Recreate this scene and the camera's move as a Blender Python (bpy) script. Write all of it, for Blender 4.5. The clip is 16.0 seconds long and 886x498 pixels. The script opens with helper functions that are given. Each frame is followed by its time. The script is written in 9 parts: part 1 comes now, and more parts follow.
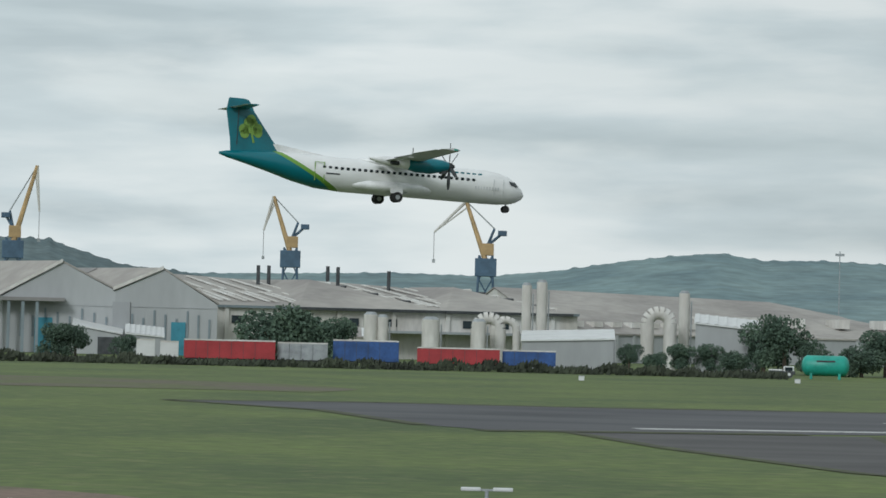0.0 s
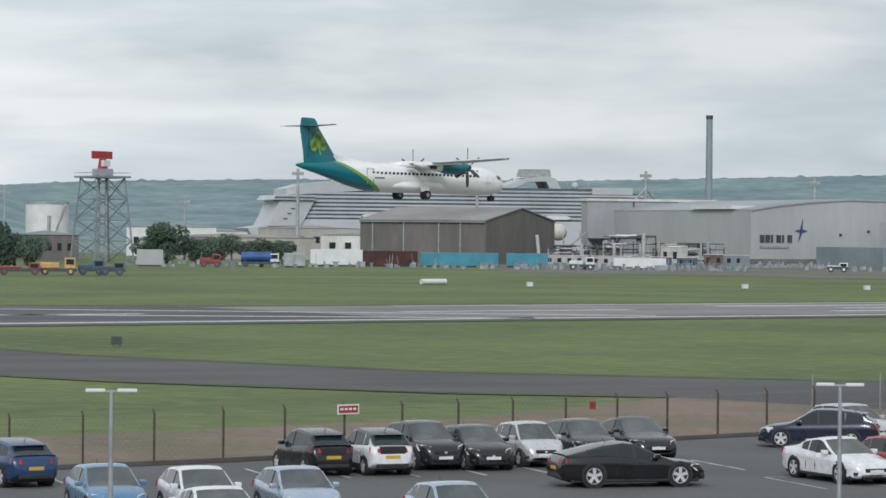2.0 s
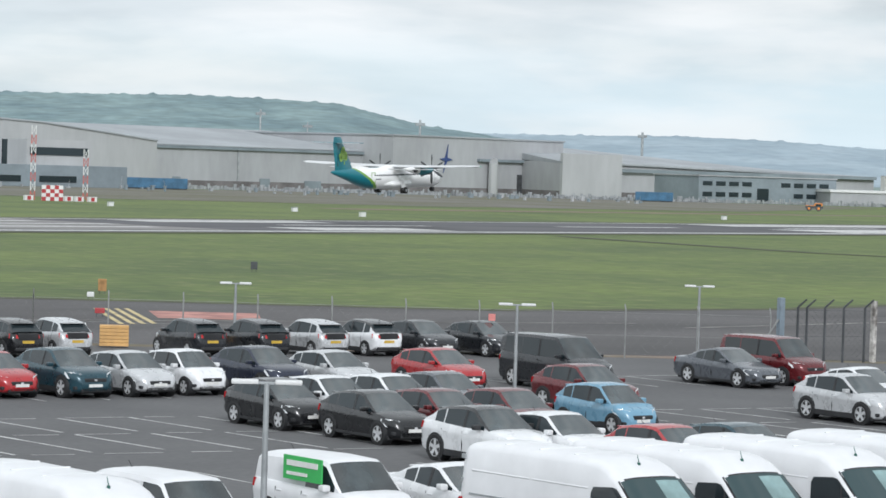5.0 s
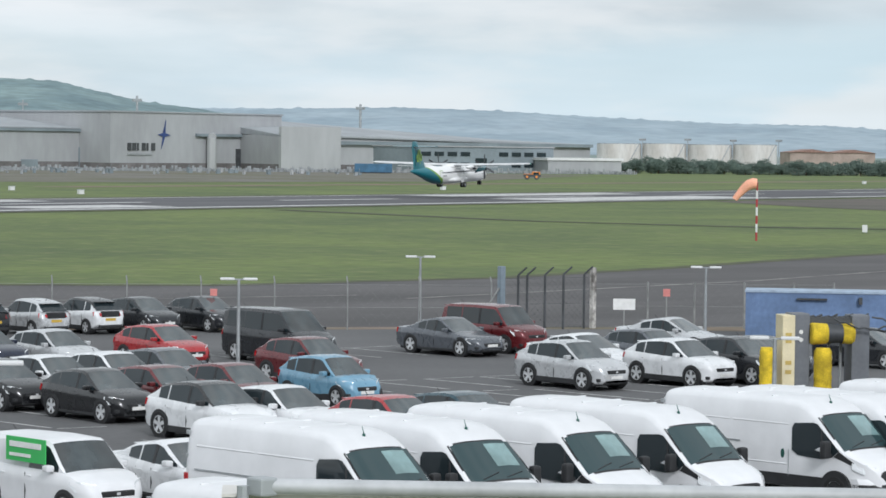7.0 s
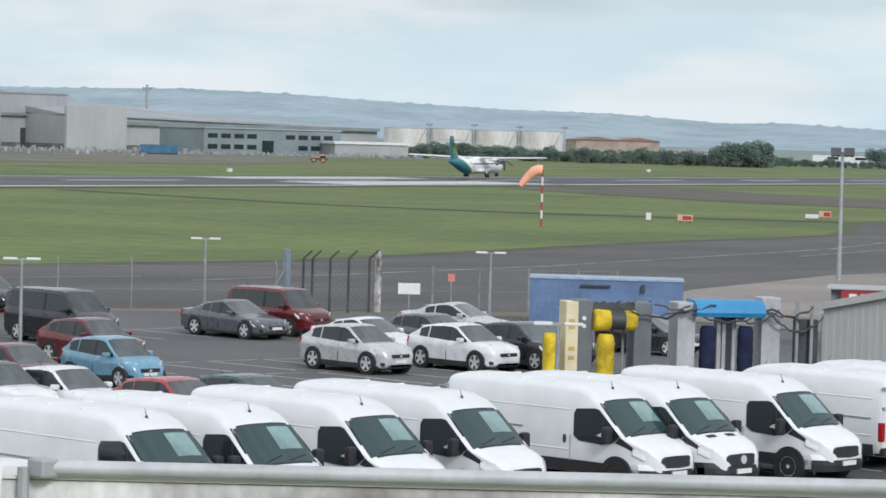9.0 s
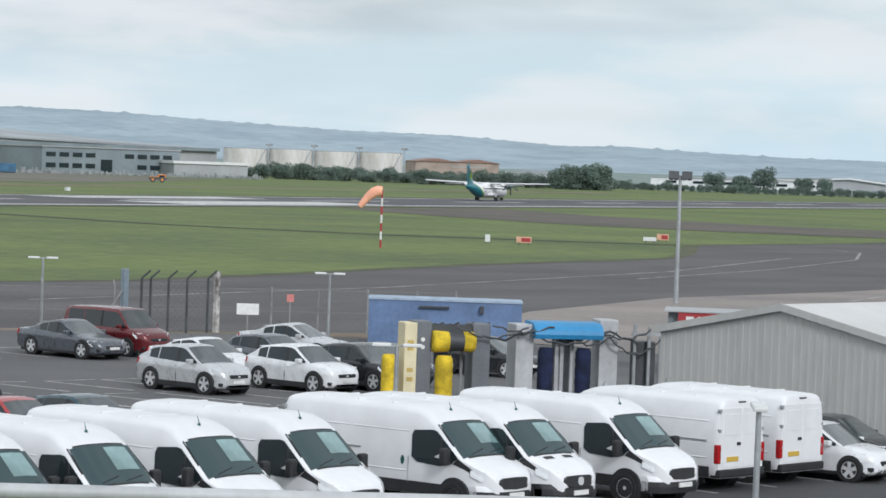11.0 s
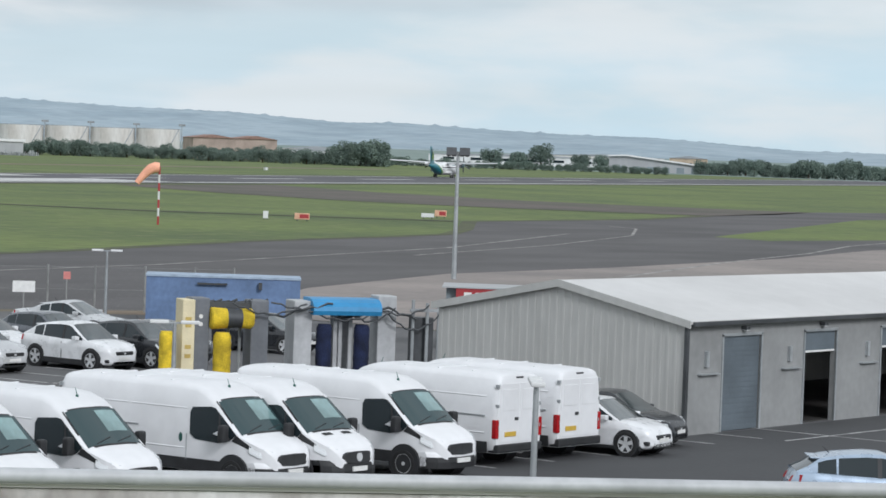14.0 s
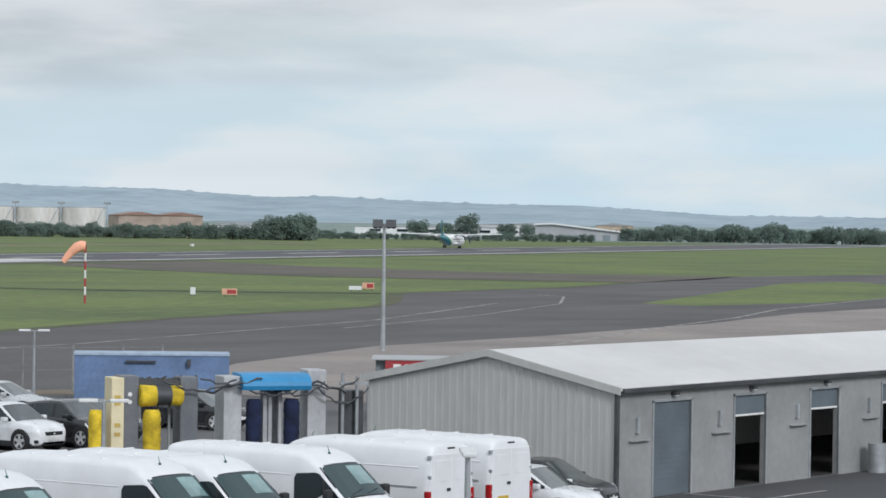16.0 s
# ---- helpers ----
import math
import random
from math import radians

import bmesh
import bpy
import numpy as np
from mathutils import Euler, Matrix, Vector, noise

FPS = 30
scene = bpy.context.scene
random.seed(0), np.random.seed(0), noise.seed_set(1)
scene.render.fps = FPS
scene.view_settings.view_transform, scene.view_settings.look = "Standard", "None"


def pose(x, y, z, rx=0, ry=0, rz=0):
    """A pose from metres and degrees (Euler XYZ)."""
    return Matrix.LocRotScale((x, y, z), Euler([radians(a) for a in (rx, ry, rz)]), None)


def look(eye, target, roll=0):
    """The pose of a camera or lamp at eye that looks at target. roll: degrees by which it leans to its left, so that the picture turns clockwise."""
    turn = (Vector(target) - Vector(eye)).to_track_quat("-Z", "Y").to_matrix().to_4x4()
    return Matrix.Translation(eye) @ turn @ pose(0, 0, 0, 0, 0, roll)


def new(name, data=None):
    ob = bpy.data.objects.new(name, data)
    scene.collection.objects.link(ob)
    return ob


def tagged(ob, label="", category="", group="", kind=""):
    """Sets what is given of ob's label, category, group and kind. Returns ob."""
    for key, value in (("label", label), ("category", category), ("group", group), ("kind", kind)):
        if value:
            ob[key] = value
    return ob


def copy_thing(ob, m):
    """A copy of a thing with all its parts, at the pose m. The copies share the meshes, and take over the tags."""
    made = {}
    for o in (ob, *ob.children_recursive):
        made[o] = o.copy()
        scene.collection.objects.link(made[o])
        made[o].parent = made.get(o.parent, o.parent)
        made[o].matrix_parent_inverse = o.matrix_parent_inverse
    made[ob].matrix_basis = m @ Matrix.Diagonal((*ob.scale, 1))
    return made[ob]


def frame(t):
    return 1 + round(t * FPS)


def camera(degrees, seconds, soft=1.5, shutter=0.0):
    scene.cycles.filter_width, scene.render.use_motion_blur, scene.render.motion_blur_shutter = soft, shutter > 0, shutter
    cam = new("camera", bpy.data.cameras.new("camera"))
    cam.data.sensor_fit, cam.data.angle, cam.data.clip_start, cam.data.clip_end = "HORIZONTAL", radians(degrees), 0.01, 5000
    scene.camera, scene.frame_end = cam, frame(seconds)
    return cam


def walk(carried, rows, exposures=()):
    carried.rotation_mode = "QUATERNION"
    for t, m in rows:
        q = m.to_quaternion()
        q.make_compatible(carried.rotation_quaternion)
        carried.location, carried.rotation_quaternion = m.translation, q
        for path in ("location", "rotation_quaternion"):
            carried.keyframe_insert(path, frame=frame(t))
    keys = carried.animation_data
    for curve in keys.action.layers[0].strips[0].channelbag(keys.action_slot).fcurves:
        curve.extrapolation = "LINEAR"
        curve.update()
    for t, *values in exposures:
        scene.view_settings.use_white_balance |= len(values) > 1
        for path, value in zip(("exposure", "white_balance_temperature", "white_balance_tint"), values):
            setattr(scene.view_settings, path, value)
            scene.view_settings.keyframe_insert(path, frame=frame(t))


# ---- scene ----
EYE = (0.0, 0.0, 8.1)
cam = camera(16.83, 16.0, soft=1.6)


def aim(yaw, pitch, roll):
    """A pose at the eye from degrees: yaw to the left of +y, pitch up, roll clockwise."""
    a, b = radians(yaw), radians(pitch)
    way = Vector((-math.sin(a) * math.cos(b), math.cos(a) * math.cos(b), math.sin(b)))
    return look(EYE, Vector(EYE) + way * 50, roll)


PATH = [
    (0, 0.604, 1.481, 1.38),
    (0.5, -5.208, 0.955, 2.00),
    (1, -10.538, -0.226, 1.09),
    (1.5, -15.474, -0.087, 1.34),
    (2, -18.936, -0.287, 0.50),
    (2.5, -23.946, -0.197, 1.86),
    (3, -26.850, -1.406, 1.15),
    (3.5, -27.650, -1.503, 1.28),
    (3.7, -30.375, -1.333, 2.33),
    (4, -31.894, -1.684, 1.81),
    (4.5, -33.967, -1.962, 1.55),
    (5, -36.260, -1.557, 1.77),
    (5.2, -36.926, -1.218, 1.84),
    (7.3, -42.234, -2.097, 0.57),
    (7.5, -42.638, -2.090, 0.61),
    (8, -43.878, -1.729, 1.51),
    (8.5, -45.536, -1.769, 1.43),
    (9, -45.718, -2.193, 1.57),
    (9.5, -46.507, -2.030, 1.56),
    (9.7, -47.460, -1.629, 1.87),
    (11.8, -49.945, -1.833, 2.45),
    (12, -50.598, -1.729, 2.70),
    (12.5, -50.999, -1.682, 2.61),
    (13, -51.054, -1.680, 2.46),
    (13.5, -52.050, -1.057, 2.04),
    (14, -53.038, -1.998, 2.04),
    (14.5, -53.085, -1.070, 1.47),
    (15, -53.786, -1.557, 1.21),
    (15.5, -54.254, -1.394, 1.09),
    (16, -54.390, -0.596, 0.80),
]
walk(cam, [(t, aim(yaw, pitch, roll)) for t, yaw, pitch, roll in PATH],
     [(0, -0.32, 6400, 4), (0.5, -0.2, 6450, 7), (1, -0.02, 6450, 10), (2, 0.02, 6450, 10), (3, 0.3, 6500, 10), (4, 0.42, 6500, 10), (5, 0.4, 6500, 10), (7.5, 0.27, 6450, 10), (9, 0.29, 6480, 10.5), (12.5, 0.24, 6450, 10.5), (16, 0.18, 6430, 11)])


# ---- sky and light ----
def sky_and_sun():
    world = bpy.data.worlds.new("overcast_sky")
    scene.world = world
    world.use_nodes = True
    nt = world.node_tree
    nt.nodes.clear()
    n, l = nt.nodes, nt.links
    out = n.new("ShaderNodeOutputWorld")
    sky = n.new("ShaderNodeTexSky")
    sky.sky_type, sky.sun_disc = "NISHITA", False
    sky.sun_elevation, sky.sun_rotation = radians(48), radians(200)
    sky.air_density, sky.dust_density = 1.0, 1.5
    blue = n.new("ShaderNodeBackground")
    blue.inputs[1].default_value = 0.10
    l.new(sky.outputs[0], blue.inputs[0])
    co = n.new("ShaderNodeTexCoord")
    # broad banks of cloud, drawn out level as they are towards the horizon
    mp = n.new("ShaderNodeMapping")
    mp.inputs["Scale"].default_value = (5.5, 5.5, 34.0)
    mp.inputs["Location"].default_value = (0.3, 1.7, 0.55)
    l.new(co.outputs["Generated"], mp.inputs[0])
    big = n.new("ShaderNodeTexNoise")
    big.inputs["Scale"].default_value, big.inputs["Detail"].default_value = 1.25, 8
    big.inputs["Roughness"].default_value, big.inputs["Distortion"].default_value = 0.48, 0.15
    l.new(mp.outputs[0], big.inputs["Vector"])
    mp2 = n.new("ShaderNodeMapping")
    mp2.inputs["Scale"].default_value = (2.2, 2.2, 30.0)
    mp2.inputs["Location"].default_value = (4.3, 0.2, 2.1)
    l.new(co.outputs["Generated"], mp2.inputs[0])
    bank = n.new("ShaderNodeTexNoise")
    bank.inputs["Scale"].default_value, bank.inputs["Detail"].default_value = 0.9, 4
    l.new(mp2.outputs[0], bank.inputs["Vector"])
    ramp = n.new("ShaderNodeValToRGB")
    e = ramp.color_ramp.elements
    e[0].position, e[0].color = 0.37, (0.50, 0.56, 0.60, 1)
    e[1].position, e[1].color = 0.63, (0.76, 0.79, 0.815, 1)
    mid = e.new(0.5)
    mid.color = (0.60, 0.66, 0.70, 1)
    l.new(big.outputs["Fac"], ramp.inputs[0])
    cloud = n.new("ShaderNodeBackground")
    cloud.inputs[1].default_value = 1.0
    # thinner cloud with pale blue showing through towards +x
    sep = n.new("ShaderNodeSeparateXYZ")
    l.new(co.outputs["Generated"], sep.inputs[0])
    east = n.new("ShaderNodeMapRange")
    east.inputs[1].default_value, east.inputs[2].default_value = 0.35, 0.85
    l.new(sep.outputs["X"], east.inputs[0])
    # clear pale blue low over the far end, its upper edge drawn out in streaks
    lift = n.new("ShaderNodeMath")
    lift.operation, lift.inputs[1].default_value = "MULTIPLY_ADD", 0.07
    l.new(bank.outputs["Fac"], lift.inputs[0])
    l.new(sep.outputs["Z"], lift.inputs[2])
    thin = n.new("ShaderNodeMapRange")
    thin.interpolation_type = "SMOOTHSTEP"
    thin.inputs[1].default_value, thin.inputs[2].default_value = 0.096, 0.060
    l.new(lift.outputs[0], thin.inputs[0])
    gap = n.new("ShaderNodeMath")
    gap.operation = "MULTIPLY"
    l.new(east.outputs[0], gap.inputs[0])
    l.new(thin.outputs[0], gap.inputs[1])
    veil = n.new("ShaderNodeMixRGB")
    veil.inputs[2].default_value = (0.575, 0.735, 0.825, 1)
    l.new(gap.outputs[0], veil.inputs[0])
    l.new(ramp.outputs[0], veil.inputs[1])
    # small heaped clouds with bright tops
    mp3 = n.new("ShaderNodeMapping")
    mp3.inputs["Scale"].default_value = (8.0, 8.0, 32.0)
    mp3.inputs["Location"].default_value = (1.9, 5.2, 0.4)
    l.new(co.outputs["Generated"], mp3.inputs[0])
    heap = n.new("ShaderNodeTexNoise")
    heap.inputs["Scale"].default_value, heap.inputs["Detail"].default_value = 1.3, 6
    heap.inputs["Roughness"].default_value, heap.inputs["Distortion"].default_value = 0.5, 0.12
    l.new(mp3.outputs[0], heap.inputs["Vector"])
    puff = n.new("ShaderNodeMapRange")
    puff.interpolation_type = "SMOOTHSTEP"
    puff.inputs[1].default_value, puff.inputs[2].default_value = 0.44, 0.68
    puff.inputs[4].default_value = 0.62
    l.new(heap.outputs["Fac"], puff.inputs[0])
    heaped = n.new("ShaderNodeMixRGB")
    heaped.inputs[2].default_value = (0.79, 0.815, 0.83, 1)
    l.new(puff.outputs[0], heaped.inputs[0])
    l.new(veil.outputs[0], heaped.inputs[1])
    l.new(heaped.outputs[0], cloud.inputs[0])
    # the cloud is brighter over the hills than over the airfield's far end
    fade = n.new("ShaderNodeMapRange")
    fade.inputs[1].default_value, fade.inputs[2].default_value = -0.05, 0.6
    fade.inputs[3].default_value, fade.inputs[4].default_value = 1.24, 0.90
    l.new(sep.outputs["X"], fade.inputs[0])
    l.new(fade.outputs[0], cloud.inputs[1])
    cover = n.new("ShaderNodeMapRange")
    cover.inputs[1].default_value, cover.inputs[2].default_value = 0.36, 0.54
    cover.inputs[3].default_value, cover.inputs[4].default_value = 0.86, 1.0
    l.new(bank.outputs["Fac"], cover.inputs[0])
    mix = n.new("ShaderNodeMixShader")
    l.new(cover.outputs[0], mix.inputs[0])
    l.new(blue.outputs[0], mix.inputs[1])
    l.new(cloud.outputs[0], mix.inputs[2])
    l.new(mix.outputs[0], out.inputs[0])
    lamp = bpy.data.lights.new("sun", "SUN")
    lamp.energy, lamp.angle, lamp.color = 1.65, radians(14), (0.955, 0.965, 1.0)
    sun = new("sun", lamp)
    sun.matrix_world = look((-20, -60, 75), (30, 60, 0))


sky_and_sun()


# ---- materials ----
def material(name, colour, rough=0.6, metal=0.0, vary=0.12, scale=1.5, fine=20.0, bump=0.0, second=None, coat=0.0, stretch=(1, 1, 1), piece=0.0):
    """A procedural surface: two scales of noise move the colour and the gloss; second: what it is stained with."""
    m = bpy.data.materials.new(name)
    m.use_nodes = True
    n, l = m.node_tree.nodes, m.node_tree.links
    b = n["Principled BSDF"]
    b.inputs["Roughness"].default_value, b.inputs["Metallic"].default_value = rough, metal
    b.inputs["Coat Weight"].default_value = coat
    co = n.new("ShaderNodeTexCoord")
    mp = n.new("ShaderNodeMapping")
    mp.inputs["Scale"].default_value = stretch
    l.new(co.outputs["Object"], mp.inputs[0])
    wide = n.new("ShaderNodeTexNoise")
    wide.inputs["Scale"].default_value, wide.inputs["Detail"].default_value = scale, 5
    l.new(mp.outputs[0], wide.inputs["Vector"])
    grain = n.new("ShaderNodeTexNoise")
    grain.inputs["Scale"].default_value, grain.inputs["Detail"].default_value = fine, 3
    l.new(mp.outputs[0], grain.inputs["Vector"])
    ramp = n.new("ShaderNodeValToRGB")
    dark = second or tuple(c * (1 - 2.0 * vary) for c in colour)
    light = colour if second else tuple(min(1, c * (1 + vary)) for c in colour)
    ramp.color_ramp.elements[0].position, ramp.color_ramp.elements[0].color = 0.34, (*dark, 1)
    ramp.color_ramp.elements[1].position, ramp.color_ramp.elements[1].color = 0.64, (*light, 1)
    l.new(wide.outputs["Fac"], ramp.inputs[0])
    mul = n.new("ShaderNodeMixRGB")
    mul.blend_type, mul.inputs[0].default_value = "MULTIPLY", 1.0
    tone = n.new("ShaderNodeMapRange")
    tone.inputs[1].default_value, tone.inputs[2].default_value = 0.3, 0.7
    tone.inputs[3].default_value, tone.inputs[4].default_value = 1 - vary, 1 + 0.6 * vary
    l.new(grain.outputs["Fac"], tone.inputs[0])
    l.new(ramp.outputs[0], mul.inputs[1])
    l.new(tone.outputs[0], mul.inputs[2])
    last = mul
    if piece:
        info = n.new("ShaderNodeObjectInfo")
        shade = n.new("ShaderNodeMapRange")
        shade.inputs[3].default_value, shade.inputs[4].default_value = 1 - piece, 1 + piece
        l.new(info.outputs["Random"], shade.inputs[0])
        last = n.new("ShaderNodeMixRGB")
        last.blend_type, last.inputs[0].default_value = "MULTIPLY", 1.0
        l.new(mul.outputs[0], last.inputs[1])
        l.new(shade.outputs[0], last.inputs[2])
    l.new(last.outputs[0], b.inputs["Base Color"])
    gloss = n.new("ShaderNodeMapRange")
    gloss.inputs[3].default_value, gloss.inputs[4].default_value = max(0.02, rough - 0.08), min(1, rough + 0.08)
    l.new(grain.outputs["Fac"], gloss.inputs[0])
    l.new(gloss.outputs[0], b.inputs["Roughness"])
    if bump:
        bp = n.new("ShaderNodeBump")
        bp.inputs["Strength"].default_value, bp.inputs["Distance"].default_value = bump, 0.05
        l.new(grain.outputs["Fac"], bp.inputs["Height"])
        l.new(bp.outputs[0], b.inputs["Normal"])
    return m


def glass_material(name, colour, rough=0.04):
    m = bpy.data.materials.new(name)
    m.use_nodes = True
    b = m.node_tree.nodes["Principled BSDF"]
    b.inputs["Base Color"].default_value = (*colour, 1)
    b.inputs["Roughness"].default_value = rough
    b.inputs["Specular IOR Level"].default_value = 0.45
    return m


GRASS = material("airfield_grass", (0.116, 0.158, 0.038), 0.95, vary=0.28, scale=0.035, fine=0.6, second=(0.066, 0.100, 0.028), bump=0.6)


def straw_patches(m):
    """Thin yellowish tufts and mown streaks over the green."""
    n, l = m.node_tree.nodes, m.node_tree.links
    b = n["Principled BSDF"]
    was = b.inputs["Base Color"].links[0].from_socket
    co = n.new("ShaderNodeTexCoord")
    mp = n.new("ShaderNodeMapping")
    mp.inputs["Rotation"].default_value = (0, 0, 0.6)
    mp.inputs["Scale"].default_value = (1.0, 1.0, 1)
    l.new(co.outputs["Object"], mp.inputs[0])
    no = n.new("ShaderNodeTexNoise")
    no.inputs["Scale"].default_value, no.inputs["Detail"].default_value = 0.34, 11
    no.inputs["Roughness"].default_value = 0.72
    l.new(mp.outputs[0], no.inputs["Vector"])
    mr = n.new("ShaderNodeMapRange")
    mr.inputs[1].default_value, mr.inputs[2].default_value, mr.inputs[4].default_value = 0.51, 0.72, 0.45
    l.new(no.outputs["Fac"], mr.inputs[0])
    mx = n.new("ShaderNodeMixRGB")
    mx.inputs[2].default_value = (0.25, 0.245, 0.11, 1)
    l.new(mr.outputs[0], mx.inputs[0])
    l.new(was, mx.inputs[1])
    l.new(mx.outputs[0], b.inputs["Base Color"])


straw_patches(GRASS)
VERGE = material("dry_verge", (0.215, 0.150, 0.115), 0.95, vary=0.24, scale=0.13, fine=1.6, second=(0.135, 0.118, 0.070), bump=0.3)
TARMAC = material("worn_runway_asphalt", (0.098, 0.098, 0.104), 0.9, vary=0.12, scale=0.03, fine=1.5, second=(0.060, 0.060, 0.066), stretch=(1, 3, 1))
PALE_TARMAC = material("pale_concrete_apron", (0.245, 0.235, 0.228), 0.85, vary=0.14, scale=0.05, fine=0.9, second=(0.15, 0.145, 0.142))
TAXI = material("old_taxiway_asphalt", (0.094, 0.089, 0.089), 0.9, vary=0.16, scale=0.05, fine=0.9, second=(0.060, 0.057, 0.057), stretch=(1, 2.2, 1))
LOT = material("car_park_asphalt", (0.115, 0.115, 0.117), 0.9, vary=0.16, scale=0.12, fine=4.0, second=(0.084, 0.084, 0.086), bump=0.2)
LINE = material("worn_road_paint", (0.62, 0.62, 0.60), 0.8, vary=0.22, scale=1.2, fine=9.0, second=(0.33, 0.33, 0.33))
YELLOW_LINE = material("yellow_road_paint", (0.56, 0.46, 0.24), 0.8, vary=0.2, scale=1.2, fine=9.0)
RED_LINE = material("red_ground_paint", (0.42, 0.20, 0.17), 0.85, vary=0.2, scale=0.6, fine=5.0)
# aerial haze is painted into the hill colours, bluer and paler farther off
HILL = material("haze_tinted_green_hillside", (0.190, 0.268, 0.270), 1.0, vary=0.24, scale=0.012, fine=0.05, second=(0.122, 0.186, 0.202), stretch=(1, 1, 2.5))
WOOD_HILL = material("haze_tinted_wooded_hillside", (0.120, 0.165, 0.170), 1.0, vary=0.3, scale=0.02, fine=0.12, second=(0.085, 0.125, 0.135))
FAR_HILL = material("haze_blued_far_hillside", (0.300, 0.370, 0.415), 1.0, vary=0.12, scale=0.008, fine=0.04, second=(0.232, 0.300, 0.345), stretch=(1, 1, 2.5))


# ---- mesh tools ----
def lookup(pairs, x):
    """A straight-line curve through pairs of x and y."""
    xs, ys = zip(*pairs)
    return float(np.interp(x, xs, ys))


def obj(name, bm, mat, parent=None, label="", smooth=False, m=None):
    me = bpy.data.meshes.new(name)
    bmesh.ops.recalc_face_normals(bm, faces=bm.faces)
    bm.to_mesh(me)
    bm.free()
    me.materials.append(mat)
    if smooth:
        me.shade_smooth()
        me.set_sharp_from_angle(angle=radians(smooth if smooth is not True else 40))
    ob = new(name, me)
    if parent:
        ob.parent = parent
    if label:
        ob["label"] = label
    if m is not None:
        ob.matrix_basis = m
    return ob


def part(name, bm, mat, parent, label="", smooth=False):
    return obj(name, bm, mat, parent, label, smooth)


def thing(name, m, label, category, group="", kind=""):
    ob = new(name)
    ob.empty_display_size = 0.3
    ob.matrix_basis = m
    return tagged(ob, label, category, group, kind)


def box(bm, x0, y0, z0, x1, y1, z1, bevel=0.0):
    made = bmesh.ops.create_cube(bm, size=1.0)["verts"]
    for v in made:
        v.co = Vector((x0 + (v.co.x + 0.5) * (x1 - x0), y0 + (v.co.y + 0.5) * (y1 - y0), z0 + (v.co.z + 0.5) * (z1 - z0)))
    if bevel:
        edges = list({e for v in made for e in v.link_edges})
        bmesh.ops.bevel(bm, geom=edges, offset=bevel, segments=2, affect="EDGES", profile=0.6)
    return bm


def boxes(*rows, bevel=0.0):
    bm = bmesh.new()
    for r in rows:
        box(bm, *r, bevel=bevel)
    return bm


def tube(bm, a, b, r0, r1=None, seg=10, caps=True):
    """A round bar from a to b."""
    a, b = Vector(a), Vector(b)
    d = b - a
    m = Matrix.Translation((a + b) / 2) @ d.to_track_quat("Z", "Y").to_matrix().to_4x4()
    bmesh.ops.create_cone(bm, cap_ends=caps, segments=seg, radius1=r0, radius2=r0 if r1 is None else r1, depth=d.length, matrix=m)
    return bm


def prism(bm, outline, y0, y1, plane="xz"):
    """A solid of one outline, drawn in the plane named, between two depths."""
    def at(p, d):
        return (p[0], d, p[1]) if plane == "xz" else (d, p[0], p[1]) if plane == "yz" else (p[0], p[1], d)
    a = [bm.verts.new(at(p, y0)) for p in outline]
    b = [bm.verts.new(at(p, y1)) for p in outline]
    bm.faces.new(a)
    bm.faces.new(b[::-1])
    for i in range(len(a)):
        j = (i + 1) % len(a)
        bm.faces.new((a[i], b[i], b[j], a[j]))
    return bm


def loft(bm, rings, closed=True, caps=True):
    """A skin over rings of equally many points."""
    vs = [[bm.verts.new(p) for p in ring] for ring in rings]
    n = len(vs[0])
    for a, b in zip(vs, vs[1:]):
        for i in range(n if closed else n - 1):
            j = (i + 1) % n
            try:
                bm.faces.new((a[i], a[j], b[j], b[i]))
            except ValueError:
                pass
    if caps and closed:
        bm.faces.new(vs[0][::-1])
        bm.faces.new(vs[-1])
    return bm


def sheet(points, z):
    """A flat polygon lying at z."""
    bm = bmesh.new()
    bm.faces.new([bm.verts.new((x, y, z)) for x, y in points])
    return bm


# ---- the ground ----
RX, RY, RS = 0.0, 270.0, 0.262         # the runway's middle line: y = RY + RS * x
RUN = math.atan(RS)


def along(u, v):
    """A place u metres along the runway from its mark abreast of the eye and v metres beyond its middle."""
    return (RX + u * math.cos(RUN) - v * math.sin(RUN), RY + u * math.sin(RUN) + v * math.cos(RUN))


def strip(u0, v0, u1, v1, z):
    return sheet([along(u0, v0), along(u1, v0), along(u1, v1), along(u0, v1)], z)
def far(az, d):
    """The place d metres off on a bearing of az degrees to the right of +y."""
    return (d * math.sin(radians(az)), d * math.cos(radians(az)))


def tall(slope, d):
    """The height of what stands d metres off and shows slope thousandths above the eye's level."""
    return EYE[2] + slope * d / 1000


